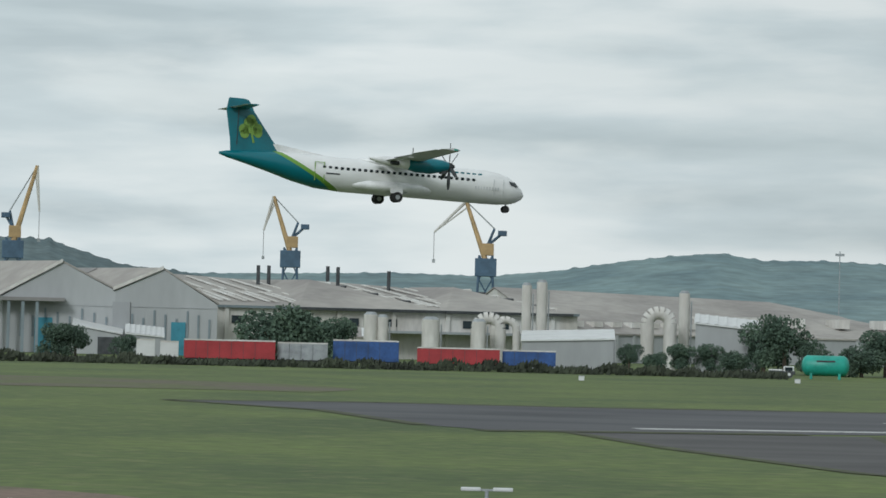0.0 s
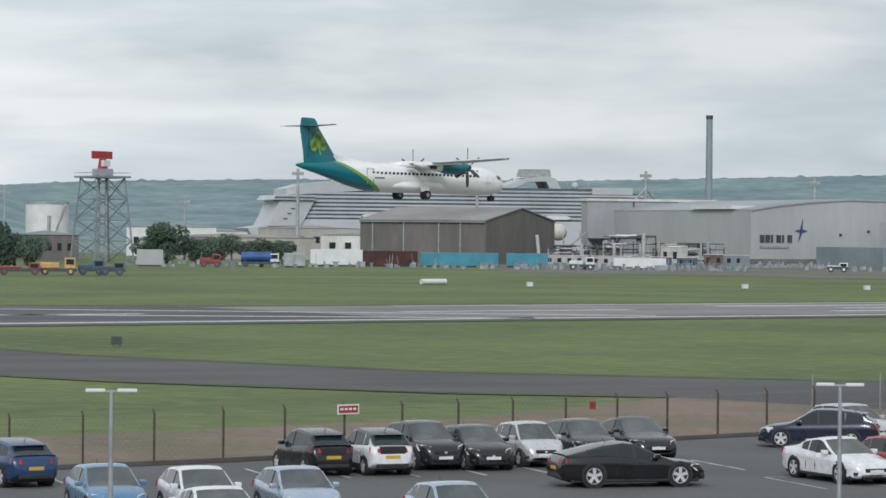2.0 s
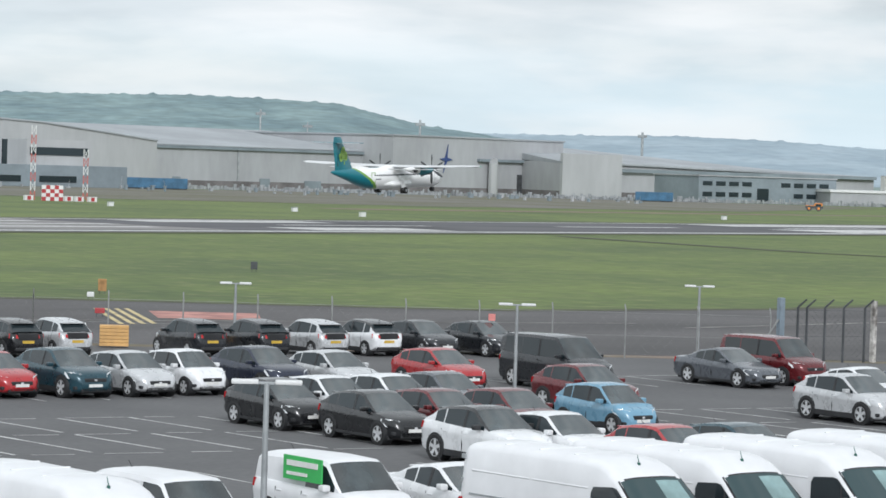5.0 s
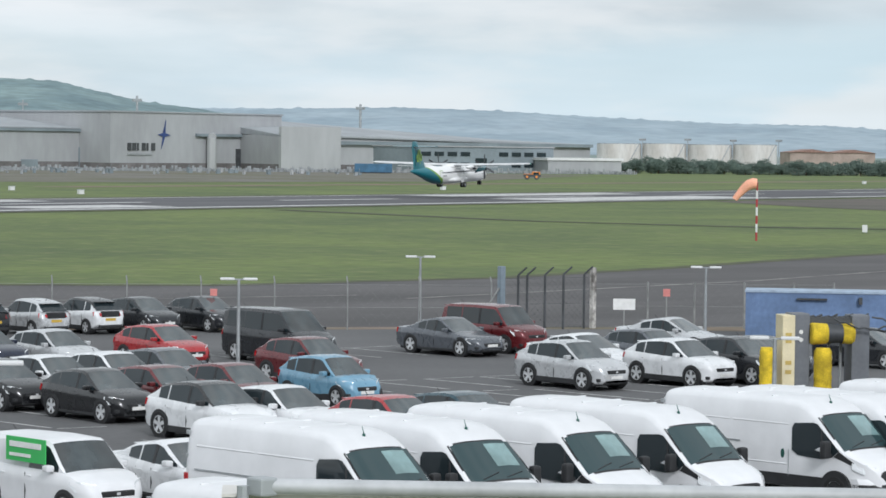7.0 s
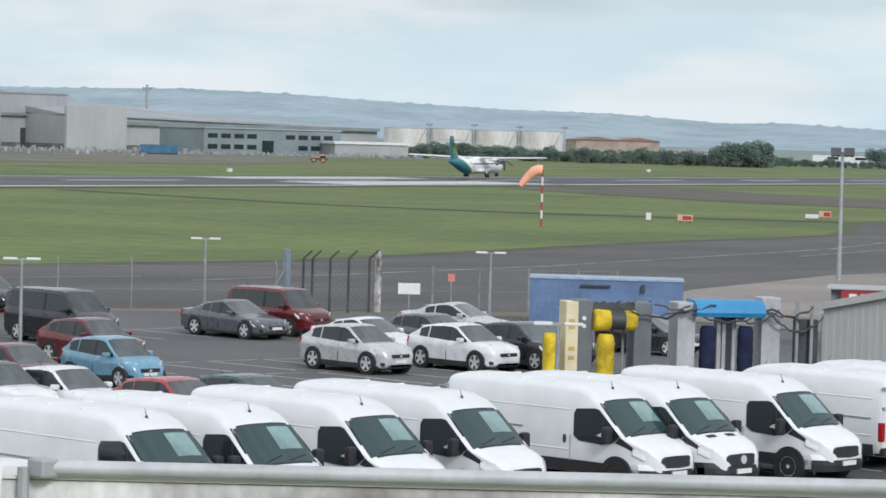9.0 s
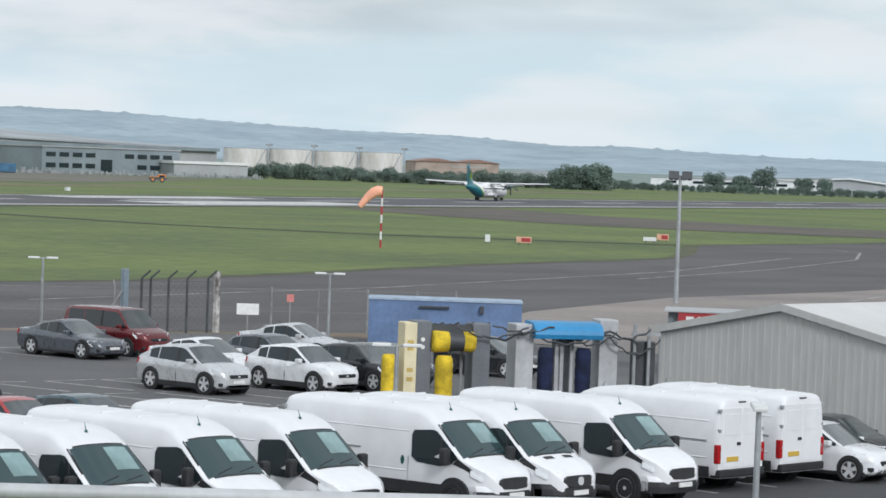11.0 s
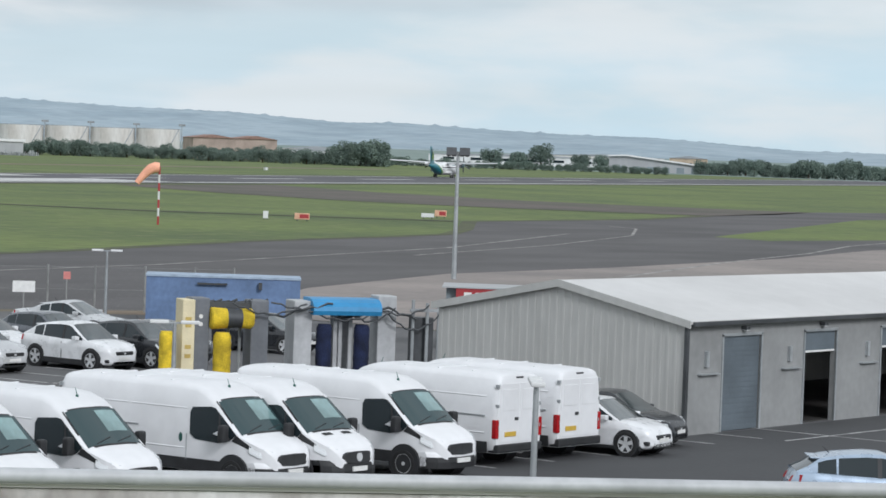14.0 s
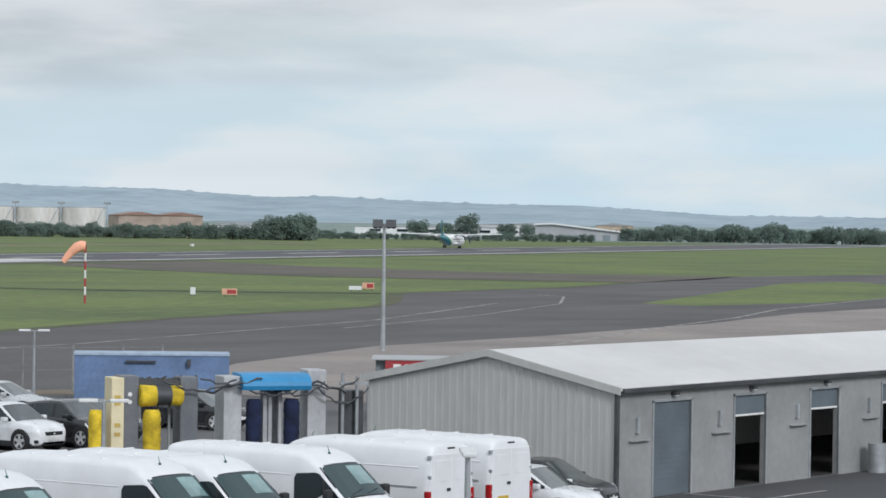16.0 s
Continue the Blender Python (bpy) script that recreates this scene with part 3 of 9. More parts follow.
def aircraft_works():
    # first hall, with a shallow arched roof
    d0, d1 = 800, 860
    m, ln = frame_on(far(24.8, d0), far(30.75, d1))
    h = thing("assembly_hall", m, "large pale grey clad aircraft factory hall with lettering", "factory", "factory halls")
    crest = [(ln * f, tall(sl, d0 + 60 * f)) for f, sl in [(0.0, 8.5), (0.076, 10.0), (0.185, 11.3), (0.294, 12.1), (0.457, 11.7), (0.616, 10.7), (1.0, 5.8)]]
    h0 = crest[0][1]
    bm = prism(bmesh.new(), [(0, 2.2), (ln, 2.2)] + crest[::-1], 0, 90)
    part("wall", bm, CLAD_LIGHT, h)
    part("plinth", boxes((-0.2, -0.15, 0, ln, 89, 2.2)), BRICK_BASE, h, "dark brick plinth")
    bm = loft(bmesh.new(), [[(x, y, z + 0.02) for x, z in crest] + [(x, y, z + 0.45) for x, z in crest[::-1]] for y in (-0.4, 90.4)])
    part("roof", bm, ROOF, h)
    part("roof_light", boxes((-1, 8, h0 + 0.6, 22, 30, h0 + 1.5)), WHITE, h, "white raised roof light")
    star_logo(h, 15.6, 9.8, 2.1, 2.8, 13.2, 6.6, 8.6)
    for k in range(5):
        part("wall_lamp", boxes((28 + 9 * k, -0.4, 8.5 + (k % 2), 28.6 + 9 * k, 0, 9.1 + (k % 2))), DARK_STEEL, h)
    m2, l2 = frame_on(far(27.3, 770), far(30.2, 800))
    o = thing("office_block", m2, "dark grey low office block with a strip of windows", "office")
    part("wall", boxes((0, 0, 0, l2, 30, 5.6), bevel=0.05), CLAD_DARK, o)
    part("upper_storey", boxes((l2 * 0.38, 3, 5.6, l2 * 0.8, 28, 12.2)), CLAD_LIGHT, o)
    part("window", boxes((l2 * 0.4, 2.7, 8.2, l2 * 0.78, 3.0, 10.2)), DARK_GLASS, o, "long dark strip of windows")
    part("window", boxes((l2 * 0.42, -0.2, 1.2, l2 * 0.66, 0.0, 2.8)), DARK_GLASS, o)
    part("window", boxes((l2 * 0.08, -0.2, 1.2, l2 * 0.3, 0.0, 2.8)), DARK_GLASS, o)
    part("door", boxes((l2 * 0.22, 2.6, 5.6, l2 * 0.25, 3.0, 12.0)), DARK_GLASS, o)
    # second hall with a pitched roof
    d0, d1 = 880, 960
    m, ln = frame_on(far(29.9, d0), far(35.3, d1))
    h = thing("long_hangar", m, "long grey clad hangar with a pitched sheet roof", "hangar", "factory halls")
    e = tall(4.6, 920)
    bw, br = bmesh.new(), bmesh.new()
    gable(bw, br, 0, ln, 0, 120, e, tall(10.6, 960), True, base=2.0)
    part("wall", bw, CLAD, h)
    part("roof", br, ROOF, h)
    part("gutter", boxes((0, -0.8, e - 0.9, ln, -0.05, e - 0.1)), CLAD_DARK, h, "dark gutter line")
    part("plinth", boxes((0, -0.2, 0, ln, 100, 2.0)), BRICK_BASE, h)
    for f, w, t in ((0.87, 5.5, 6.5), (0.2, 3, 3), (0.66, 7, 2.6), (0.5, 4, 3)):
        part("door", boxes((ln * f, -0.3, 0, ln * f + w, 0.0, t)), CLAD_DARK, h, "dark roller door")
    part("downpipe", boxes((ln * 0.42, -0.3, 2, ln * 0.42 + 0.5, 0, e)), STEEL, h)
    # third hall, with the second sign
    d0, d1 = 940, 1000
    m, ln = frame_on(far(35.25, d0), far(38.5, d1))
    h = thing("sign_hall", m, "tall flat-roofed grey hall with a blue emblem", "factory", "factory halls")
    e = tall(9.9, 965)
    part("wall", boxes((0, 0, 1.8, ln, 80, e)), CLAD, h)
    part("roof", boxes((-0.4, -0.4, e, ln + 0.4, 80, e + 0.5)), ROOF, h)
    part("plinth", boxes((0, -0.2, 0, ln, 80, 1.8)), BRICK_BASE, h)
    part("canopy", boxes((ln * 0.48, -1.2, 10.4, ln, 0, 11.3)), CLAD_DARK, h, "dark canopy band")
    star_logo(h, 24.0, 10.8, 3.2, 7.6, 20.6, 5.7, 8.1)
    for f, w, t in ((0.72, 5, 6.5), (0.87, 3.5, 6)):
        part("door", boxes((ln * f, -0.3, 0, ln * f + w, 0.0, t)), DARK_STEEL, h)
    for f in (0.55, 0.78):
        bm = tube(bmesh.new(), (ln * f, -2, 0), (ln * f, -2, 10), 1.6, 1.6, 10)
        tube(bm, (ln * f, -2, 10), (ln * f + 2.5, -0.2, 10.6), 1.5, 1.2, 10)
        part("duct", bm, CLAD_LIGHT, h, "fat pale extraction duct")
    # fourth hall, with a deep curved roof
    d0, d1 = 960, 1040
    m, ln = frame_on(far(38.45, 965), far(44.4, d1))
    h = thing("far_hangar", m, "grey hangar with a long sloping roof", "hangar", "factory halls")
    e0, e1 = tall(3.2, 975), tall(1.2, d1)
    bm = prism(bmesh.new(), [(0, 1.8), (ln, 1.8), (ln, e1), (ln * 0.18, e0), (0, e0)], 0, 100)
    part("wall", bm, CLAD, h)
    part("end_wall", boxes((0, -1.5, 0, ln * 0.18, 0, tall(6.0, 970))), CLAD_LIGHT, h)
    bm = bmesh.new()
    rs = [[(f * ln, y, z) for y, z in ((-1, lookup([(0, e0), (0.18, e0), (1, e1)], f)), (60, lookup([(0, tall(8.9, 1030)), (0.18, tall(8.75, 1035)), (1, tall(2.7, 1090))], f)), (100, lookup([(0, tall(7, 1000)), (1, e1)], f)), (100, lookup([(0, tall(7, 1000)), (1, e1)], f) - 0.6), (-1, lookup([(0, e0), (0.18, e0), (1, e1)], f) - 0.6))] for f in (0, 0.18, 0.4, 0.6, 0.8, 1.0)]
    loft(bm, rs)
    part("roof", bm, ROOF, h)
    part("gutter", boxes((ln * 0.18, -1.6, e1 - 1.0, ln, -1.1, e1 + 0.1)), CLAD_DARK, h)
    part("plinth", boxes((0, -0.2, 0, ln, 90, 1.8)), BRICK_BASE, h)
    m2, l2 = frame_on(far(41.1, 925), far(43.7, 955))
    o = thing("glazed_office", m2, "blue-grey office annex with rows of windows", "office")
    part("wall", boxes((0, 0, 0, l2, 25, 8.0)), CLAD_DARK, o)
    for k in range(10):
        if k in (4, 5):
            continue
        x = 1.5 + l2 * 0.094 * k
        part("window", boxes((x, -0.2, 5.2, x + l2 * 0.066, 0.0, 6.5)), DARK_GLASS, o)
        if k < 4 or k > 6:
            part("window", boxes((x, -0.2, 1.8, x + l2 * 0.066, 0.0, 3.2)), DARK_GLASS, o)
    part("door", boxes((l2 * 0.42, -0.25, 0, l2 * 0.50, 0.0, 4.6)), DARK_GLASS, o, "tall dark glazed entrance")
    part("roof_edge", boxes((-0.3, -0.4, 8.0, l2 + 0.3, 25.3, 8.35)), CLAD, o)
    m2, l2 = frame_on(far(43.6, 940), far(45.0, 950))
    o = thing("flat_roofed_store", m2, "small pale flat-roofed store", "store")
    part("wall", boxes((0, 0, 0, l2, 14, 4.2)), CLAD, o)
    part("roof", boxes((-0.5, -0.5, 4.2, l2 + 0.5, 14.5, 5.0)), WHITE, o)
    # long dark fence of panels before the halls
    bm = bmesh.new()
    rnd = random.Random(21)
    for k in range(620):
        az = 23 + 0.036 * k
        x, y = far(az, 762 + 0.29 * k + 4 * rnd.random())
        w, top = rnd.uniform(0.15, 0.5), rnd.choice((0.7, 0.9, 1.1, 1.2, 1.7))
        box(bm, x - w, y - 0.1, 0, x + w, y + 0.1, top)
    tagged(obj("works_fence", bm, STEEL), "uneven grey panel fence before the factory halls", "fence", kind="stuff")


aircraft_works()


def yard_plant():
    """The pipe racks, vessels, ducts and cabins crowded before the boiler house."""
    rnd = random.Random(31)
    PALE = material("pale_plant_paint", (0.50, 0.49, 0.47), 0.7, vary=0.14, scale=0.4, fine=2.0, second=(0.36, 0.34, 0.32))
    RUST = material("rusty_plant_steel", (0.17, 0.12, 0.10), 0.85, vary=0.2, scale=0.5, fine=3.0)
    for az0, az1, d, h in ((22.0, 23.0, 775, 8.2), (22.95, 24.3, 780, 6.4), (20.95, 21.9, 770, 5.6)):
        m, ln = frame_on(far(az0, d), far(az1, d))
        r = thing("pipe_rack", m, "grey steel pipe rack with ducts and platforms", "pipe rack", "plant frames")
        n = int(ln / 1.7)
        for k in range(n + 1):
            for y in (0, 3):
                part("column", boxes((ln * k / n - 0.14, y - 0.14, 0, ln * k / n + 0.14, y + 0.14, h * (0.82 + 0.18 * (k % 2)))), DARK_STEEL if k % 3 else STEEL, r)
        for z in (h * 0.45, h * 0.72, h * 0.95):
            part("beam", boxes((0, -0.2, z - 0.12, ln, 0.2, z + 0.12)), DARK_STEEL, r)
            part("deck", boxes((0, 0.2, z - 0.05, ln, 3, z + 0.05)), STEEL, r)
        for k in range(n):
            a, b = ln * k / n, ln * (k + 1) / n
            part("brace", tube(bmesh.new(), (a, 0, h * 0.45), (b, 0, h * 0.95), 0.08, 0.08, 5), STEEL, r)
        for k in range(10):
            x, z = rnd.uniform(0, ln - 2), h * rnd.choice((0.0, 0.45, 0.45, 0.72))
            w = rnd.uniform(0.8, 2.4)
            part("housing", boxes((x, 0.4, z + 0.05, x + w, 2.2, z + rnd.uniform(0.8, 1.9)), bevel=0.06), rnd.choice((CLAD_DARK, DARK_STEEL, RUST, STEEL, PALE)), r)
        for k in range(14):
            z = h * rnd.uniform(0.15, 1.0)
            a = rnd.uniform(0, ln * 0.5)
            part("pipe", tube(bmesh.new(), (a, -0.6, z), (a + rnd.uniform(3, ln * 0.5), -0.6, z), rnd.uniform(0.14, 0.32), None, 8), rnd.choice((PALE, STEEL, DARK_STEEL, WHITE)), r)
        for k in range(5):
            x = rnd.uniform(0.5, ln - 0.5)
            part("duct", tube(bmesh.new(), (x, -1.0, 0), (x, -1.0, h * rnd.uniform(0.4, 1.1)), rnd.uniform(0.25, 0.55), None, 10), rnd.choice((PALE, STEEL, PALE)), r, smooth=True)
    for az, d, w, h, mat, lab in ((21.3, 760, 11, 2.9, PALE, "row of pale flat-roofed plant cabins"), (22.15, 758, 10, 2.8, PALE, "pale flat-roofed plant cabins"), (22.7, 757, 6, 2.6, PALE, "pale store with a flat roof"), (23.1, 757, 5.5, 2.7, CRANE_BLUE, "blue steel store container"), (23.6, 757, 5.2, 2.6, CRANE_BLUE, "blue steel store container"),
                                  (24.1, 765, 5, 3.4, RUST, "rusty brown steel store"), (23.35, 772, 7, 5.2, PALE, "pale pump house with a flat roof"), (24.45, 772, 9, 3.2, CLAD_DARK, "dark grey plant cabin")):
        c = thing("plant_cabin", Matrix.Translation((*far(az, d), 0)) @ Matrix.Rotation(radians(-az), 4, "Z"), lab, "cabin", "plant cabins")
        part("wall", boxes((-w / 2, 0, 0, w / 2, 3.4, h), bevel=0.05), mat, c)
        part("roof", boxes((-w / 2 - 0.15, -0.2, h, w / 2 + 0.15, 3.6, h + 0.16)), OLD_WHITE, c)
        for k in range(max(2, int(w / 2.6))):
            x = -w / 2 + 0.7 + k * 2.5
            part("window", boxes((x, -0.06, h * 0.42, x + 1.0, 0.0, h * 0.78)), DARK_GLASS, c)
    for az, d, r, h in ((21.14, 875, 2.5, 11.4), (21.70, 890, 2.5, 11.3)):
        s = thing("round_tank", Matrix.Translation((*far(az, d), 0)), "white round gas vessel on a steel frame", "tank", "white tanks")
        bm = bmesh.new()
        bmesh.ops.create_uvsphere(bm, u_segments=20, v_segments=12, radius=r, matrix=Matrix.Translation((0, 0, h - r)))
        part("vessel", bm, OLD_WHITE, s, smooth=True)
        for a in (0.4, 1.97, 3.54, 5.1):
            part("leg", tube(bmesh.new(), (r * 0.9 * math.cos(a), r * 0.9 * math.sin(a), 0), (r * 0.85 * math.cos(a), r * 0.85 * math.sin(a), h - r), 0.2, 0.2, 6), PALE, s)


def chimney_and_plant():
    d = 900
    m = Matrix.Translation((*far(24.0, d), 0))
    c = thing("chimney", m, "tall slim dark grey power chimney", "chimney")
    part("shaft", tube(bmesh.new(), (0, 0, 0), (0, 0, tall(39, d)), 1.15, 0.95, 20), CLAD_DARK, c, smooth=True)
    part("cap", tube(bmesh.new(), (0, 0, tall(39, d)), (0, 0, tall(40.2, d)), 1.05, 1.05, 20), DARK_STEEL, c)
    m, ln = frame_on(far(21.7, 860), far(24.05, 880))
    h = thing("boiler_house", m, "flat-roofed grey boiler house with steel platforms", "plant")
    e = tall(11.4, 868)
    part("wall", boxes((0, 0, 4, ln, 4, e)), CLAD, h)
    part("roof", boxes((-0.5, -0.5, e, ln + 1.5, 4.5, e + 0.7)), OLD_WHITE, h)
    part("wall_seam", boxes((ln * 0.36, -0.12, 6, ln * 0.36 + 0.5, 0, e)), DARK_STEEL, h)
    part("roof_duct", boxes((ln * 0.7, -0.3, 4, ln * 0.72, 0, e)), DARK_STEEL, h)
    part("column", tube(bmesh.new(), (ln * 0.9, -1.5, 0), (ln * 0.9, -1.5, e), 0.5, 0.5, 8), CLAD, h)
    for k in range(7):
        part("pipe", tube(bmesh.new(), (2 + k * 5.2, -2, 0), (2 + k * 5.2, -2, 6.5 + 2 * math.sin(k * 2.3)), 0.3, 0.3, 8), DARK_STEEL, h)
    for z in (4.4, 7.0):
        part("platform", boxes((0, -4, z, ln, 0, z + 0.3)), DARK_STEEL, h)
    part("lower_block", boxes((ln * 0.15, -6, 0, ln * 1.25, -0.5, 3.6)), BROWN_SHED, h)
    rnd = random.Random(4)
    for k in range(16):
        x = rnd.uniform(-8, ln * 1.1)
        part("pipe_run", tube(bmesh.new(), (x, -3, rnd.uniform(2, 8)), (x + rnd.uniform(3, 9), -3, rnd.uniform(3, 9)), 0.25, 0.25, 6), rnd.choice((STEEL, DARK_STEEL, WHITE)), h)
    yard_plant()
    # the brown shed
    m, ln = frame_on(far(17.35, 830), far(19.75, 812))
    h = thing("brown_shed", m, "long brown weathered shed with a pitched roof", "shed")
    e, r = tall(4.5, 815), tall(8.7, 830)
    bw, br = bmesh.new(), bmesh.new()
    gable(bw, br, 0, ln, 0, 44, e, r, True)
    part("wall", bw, BROWN_SHED, h)
    part("roof", br, BROWN_ROOF, h)
    for f in (0.1, 0.35, 0.63, 0.8):
        part("downpipe", boxes((ln * f, -0.35, 0, ln * f + 0.35, 0, e)), STEEL, h)
    part("gutter", boxes((0, -0.8, e - 0.5, ln, -0.45, e - 0.1)), CLAD_DARK, h)
    part("door", boxes((ln, 18, 0, ln + 0.25, 24, 3.2)), DARK_STEEL, h)
    part("flue", tube(bmesh.new(), (ln + 0.6, 33, 0), (ln + 0.6, 31, 8), 0.5, 0.5, 8), WHITE, h)
    # storage tank with an outside stair
    d = 900
    s = thing("storage_tank", Matrix.Translation((*far(11.4, d), 0)), "white cylindrical oil tank with a rim walkway", "tank", "white tanks")
    part("shell", tube(bmesh.new(), (0, 0, 0), (0, 0, tall(8.8, d)), 6.4, 6.4, 32), WHITE, s, smooth=True)
    part("rim", tube(bmesh.new(), (0, 0, tall(8.8, d)), (0, 0, tall(9.5, d)), 6.6, 6.6, 32), STEEL, s)
    part("stair", tube(bmesh.new(), (-1.0, -6.9, 2), (4.6, -5.2, tall(8.8, d)), 0.35, 0.35, 6), STEEL, s)
    part("pipe", tube(bmesh.new(), (-0.8, -6.8, 2), (-0.8, -6.8, 12.5), 0.5, 0.5, 8), STEEL, s)


chimney_and_plant()


def radar_tower():
    d = 790
    t = thing("radar_tower", Matrix.Translation((*far(12.44, d), 0)) @ Matrix.Rotation(radians(20), 4, "Z"), "steel lattice radar tower with a red antenna", "radar tower")
    top = tall(17.6, d)
    w0, w1 = 6.0, 4.2
    corners = [(-1, -1), (1, -1), (1, 1), (-1, 1)]
    for sx, sy in corners:
        part("leg", tube(bmesh.new(), (sx * w0, sy * w0, 0), (sx * w1, sy * w1, top), 0.26, 0.2, 6), CLAD_DARK, t)
    levels = 4
    for k in range(levels):
        z0, z1 = top * k / levels, top * (k + 1) / levels
        a, b = w0 + (w1 - w0) * k / levels, w0 + (w1 - w0) * (k + 1) / levels
        for i in range(4):
            c, e = corners[i], corners[(i + 1) % 4]
            for p, q in (((c[0] * a, c[1] * a, z0), (e[0] * b, e[1] * b, z1)), ((e[0] * a, e[1] * a, z0), (c[0] * b, c[1] * b, z1)), ((c[0] * b, c[1] * b, z1), (e[0] * b, e[1] * b, z1))):
                part("brace", tube(bmesh.new(), p, q, 0.14, 0.14, 5), CLAD_DARK, t)
    bm = tube(bmesh.new(), (-1.2, 0, 0), (-1.2, 0, top), 0.35, 0.35, 6)
    tube(bm, (1.2, 0, 0), (1.2, 0, top), 0.35, 0.35, 6)
    part("ladder_shaft", bm, STEEL, t)
    part("platform", boxes((-5.4, -5.4, top, 5.4, 5.4, top + 0.5)), CLAD_DARK, t)
    part("rail", boxes((-5.4, -5.4, top + 1.3, 5.4, -5.3, top + 1.4), (-5.4, 5.3, top + 1.3, 5.4, 5.4, top + 1.4), (-5.4, -5.4, top + 1.3, -5.3, 5.4, top + 1.4), (5.3, -5.4, top + 1.3, 5.4, 5.4, top + 1.4)), STEEL, t)
    part("cabin", boxes((-2, -2, top + 0.5, 2, 2, top + 2.4), bevel=0.1), STEEL, t)
    head = new("antenna")
    head.parent = t
    head.matrix_basis = Matrix.Translation((0, 0, top + 2.4))
    bm = bmesh.new()
    loft(bm, [[(x, 0.5 * abs(x / 4.3) ** 2 - 0.4, 2.6), (x, 0.5 * abs(x / 4.3) ** 2 - 0.1, 2.6), (x, 0.5 * abs(x / 4.3) ** 2 - 0.1, 4.6), (x, 0.5 * abs(x / 4.3) ** 2 - 0.4, 4.6)] for x in (-4.3, -3, -1.5, 0, 1.5, 3, 4.3)])
    part("reflector", bm, RED, head, "red curved reflector")
    part("feed", tube(bmesh.new(), (0, 0, 0), (0, 0, 2.7), 1.4, 0.9, 12), RED, head)
    part("horn", boxes((-1.5, -1.4, 0.6, 1.5, -0.6, 2.2), bevel=0.15), WHITE, head)
    return head


RADAR_HEAD = radar_tower()


def crane(az, d, top, tip, pivot_az, pivot, flip, tint=CRANE_YELLOW):
    """A shipyard jib crane: blue tower and machine house, yellow jib, fly jib and stays. The turn is about its tower."""
    x, y = far(pivot_az, d)
    yaw = -radians(az)
    c = thing("shipyard_crane", Matrix.Translation((x, y, 0)) @ Matrix.Rotation(yaw, 4, "Z"), "shipyard crane with a yellow jib on a blue tower", "crane", "shipyard cranes")
    s = d * radians(1)
    hz, ht, he = tall(pivot, d), tall(top, d), tall(tip, d)
    jx, ex = flip[0] * s, flip[1] * s
    w = 2.2
    for sx in (-w, w):
        for sy in (-w, w):
            part("leg", tube(bmesh.new(), (sx * 1.5, sy * 1.5, 0), (sx, sy, hz), 0.5, 0.4, 6), CRANE_BLUE, c)
    bm = bmesh.new()
    for k in range(4):
        z0, z1 = hz * k / 4, hz * (k + 1) / 4
        for sy in (-w, w):
            tube(bm, (-w, sy, z0), (w, sy, z1), 0.25, 0.25, 5)
            tube(bm, (w, sy, z0), (-w, sy, z1), 0.25, 0.25, 5)
    part("bracing", bm, CRANE_BLUE, c)
    part("machine_house", boxes((-3.6, -3, hz - 7, 3.6, 3, hz - 1), bevel=0.2), CRANE_BLUE, c)
    part("cab", boxes((-1.5, -2, hz, 2.6, 2, hz + 4), bevel=0.2), tint, c)
    for sy in (-1.2, 1.2):
        part("jib", tube(bmesh.new(), (0, sy, hz - 2), (jx, sy * 0.4, ht), 0.95, 0.6, 6), tint, c)
    bm = bmesh.new()
    for k in range(7):
        f0, f1 = k / 7, (k + 1) / 7
        p = Vector((0, 0, hz - 2)).lerp(Vector((jx, 0, ht)), f0)
        q = Vector((0, 0, hz - 2)).lerp(Vector((jx, 0, ht)), f1)
        tube(bm, (p.x, -1.1, p.z), (q.x, 1.1, q.z), 0.3, 0.3, 4)
    part("lacing", bm, tint, c)
    bm = bmesh.new()
    for sy in (-0.5, 0.5):
        tube(bm, (jx, sy, ht), (ex, 0, he), 0.55, 0.35, 6)
        tube(bm, (jx * 0.92, sy, ht - 2), (ex, 0, he), 0.3, 0.25, 5)
    part("fly_jib", bm, OLD_WHITE, c, "pale swinging fly jib")
    bx = -flip[0] * s * 0.55 + 1.5
    part("back_mast", tube(bmesh.new(), (0, 0, hz + 2), (bx * 0.5, 0, hz + 9), 0.6, 0.4, 6), CRANE_BLUE, c)
    part("counter_jib", tube(bmesh.new(), (0, 0, hz + 3), (bx, 0, hz + 7.5), 0.5, 0.45, 6), CRANE_BLUE, c)
    part("counterweight", boxes((bx - 1.5, -1.5, hz + 6.6, bx + 1.5, 1.5, hz + 8.4), bevel=0.2), CRANE_BLUE, c)
    part("stay", tube(bmesh.new(), (bx * 0.5, 0, hz + 9), (jx, 0, ht), 0.22, 0.22, 5), STEEL, c)
    part("hook_rope", tube(bmesh.new(), (ex, 0, he), (ex, 0, he - 9), 0.09, 0.09, 4), DARK_STEEL, c)
    part("hook_block", boxes((ex - 0.5, -0.4, he - 10.2, ex + 0.5, 0.4, he - 9)), STEEL, c)


crane(-8.5, 1020, 50, 34.8, -8.78, 26, (0.42, 0.48))
crane(-3.6, 1060, 42, 30.6, -3.52, 25, (-0.34, -0.52))
crane(0.2, 1000, 42, 31.4, 0.22, 24, (-0.4, -1.0))


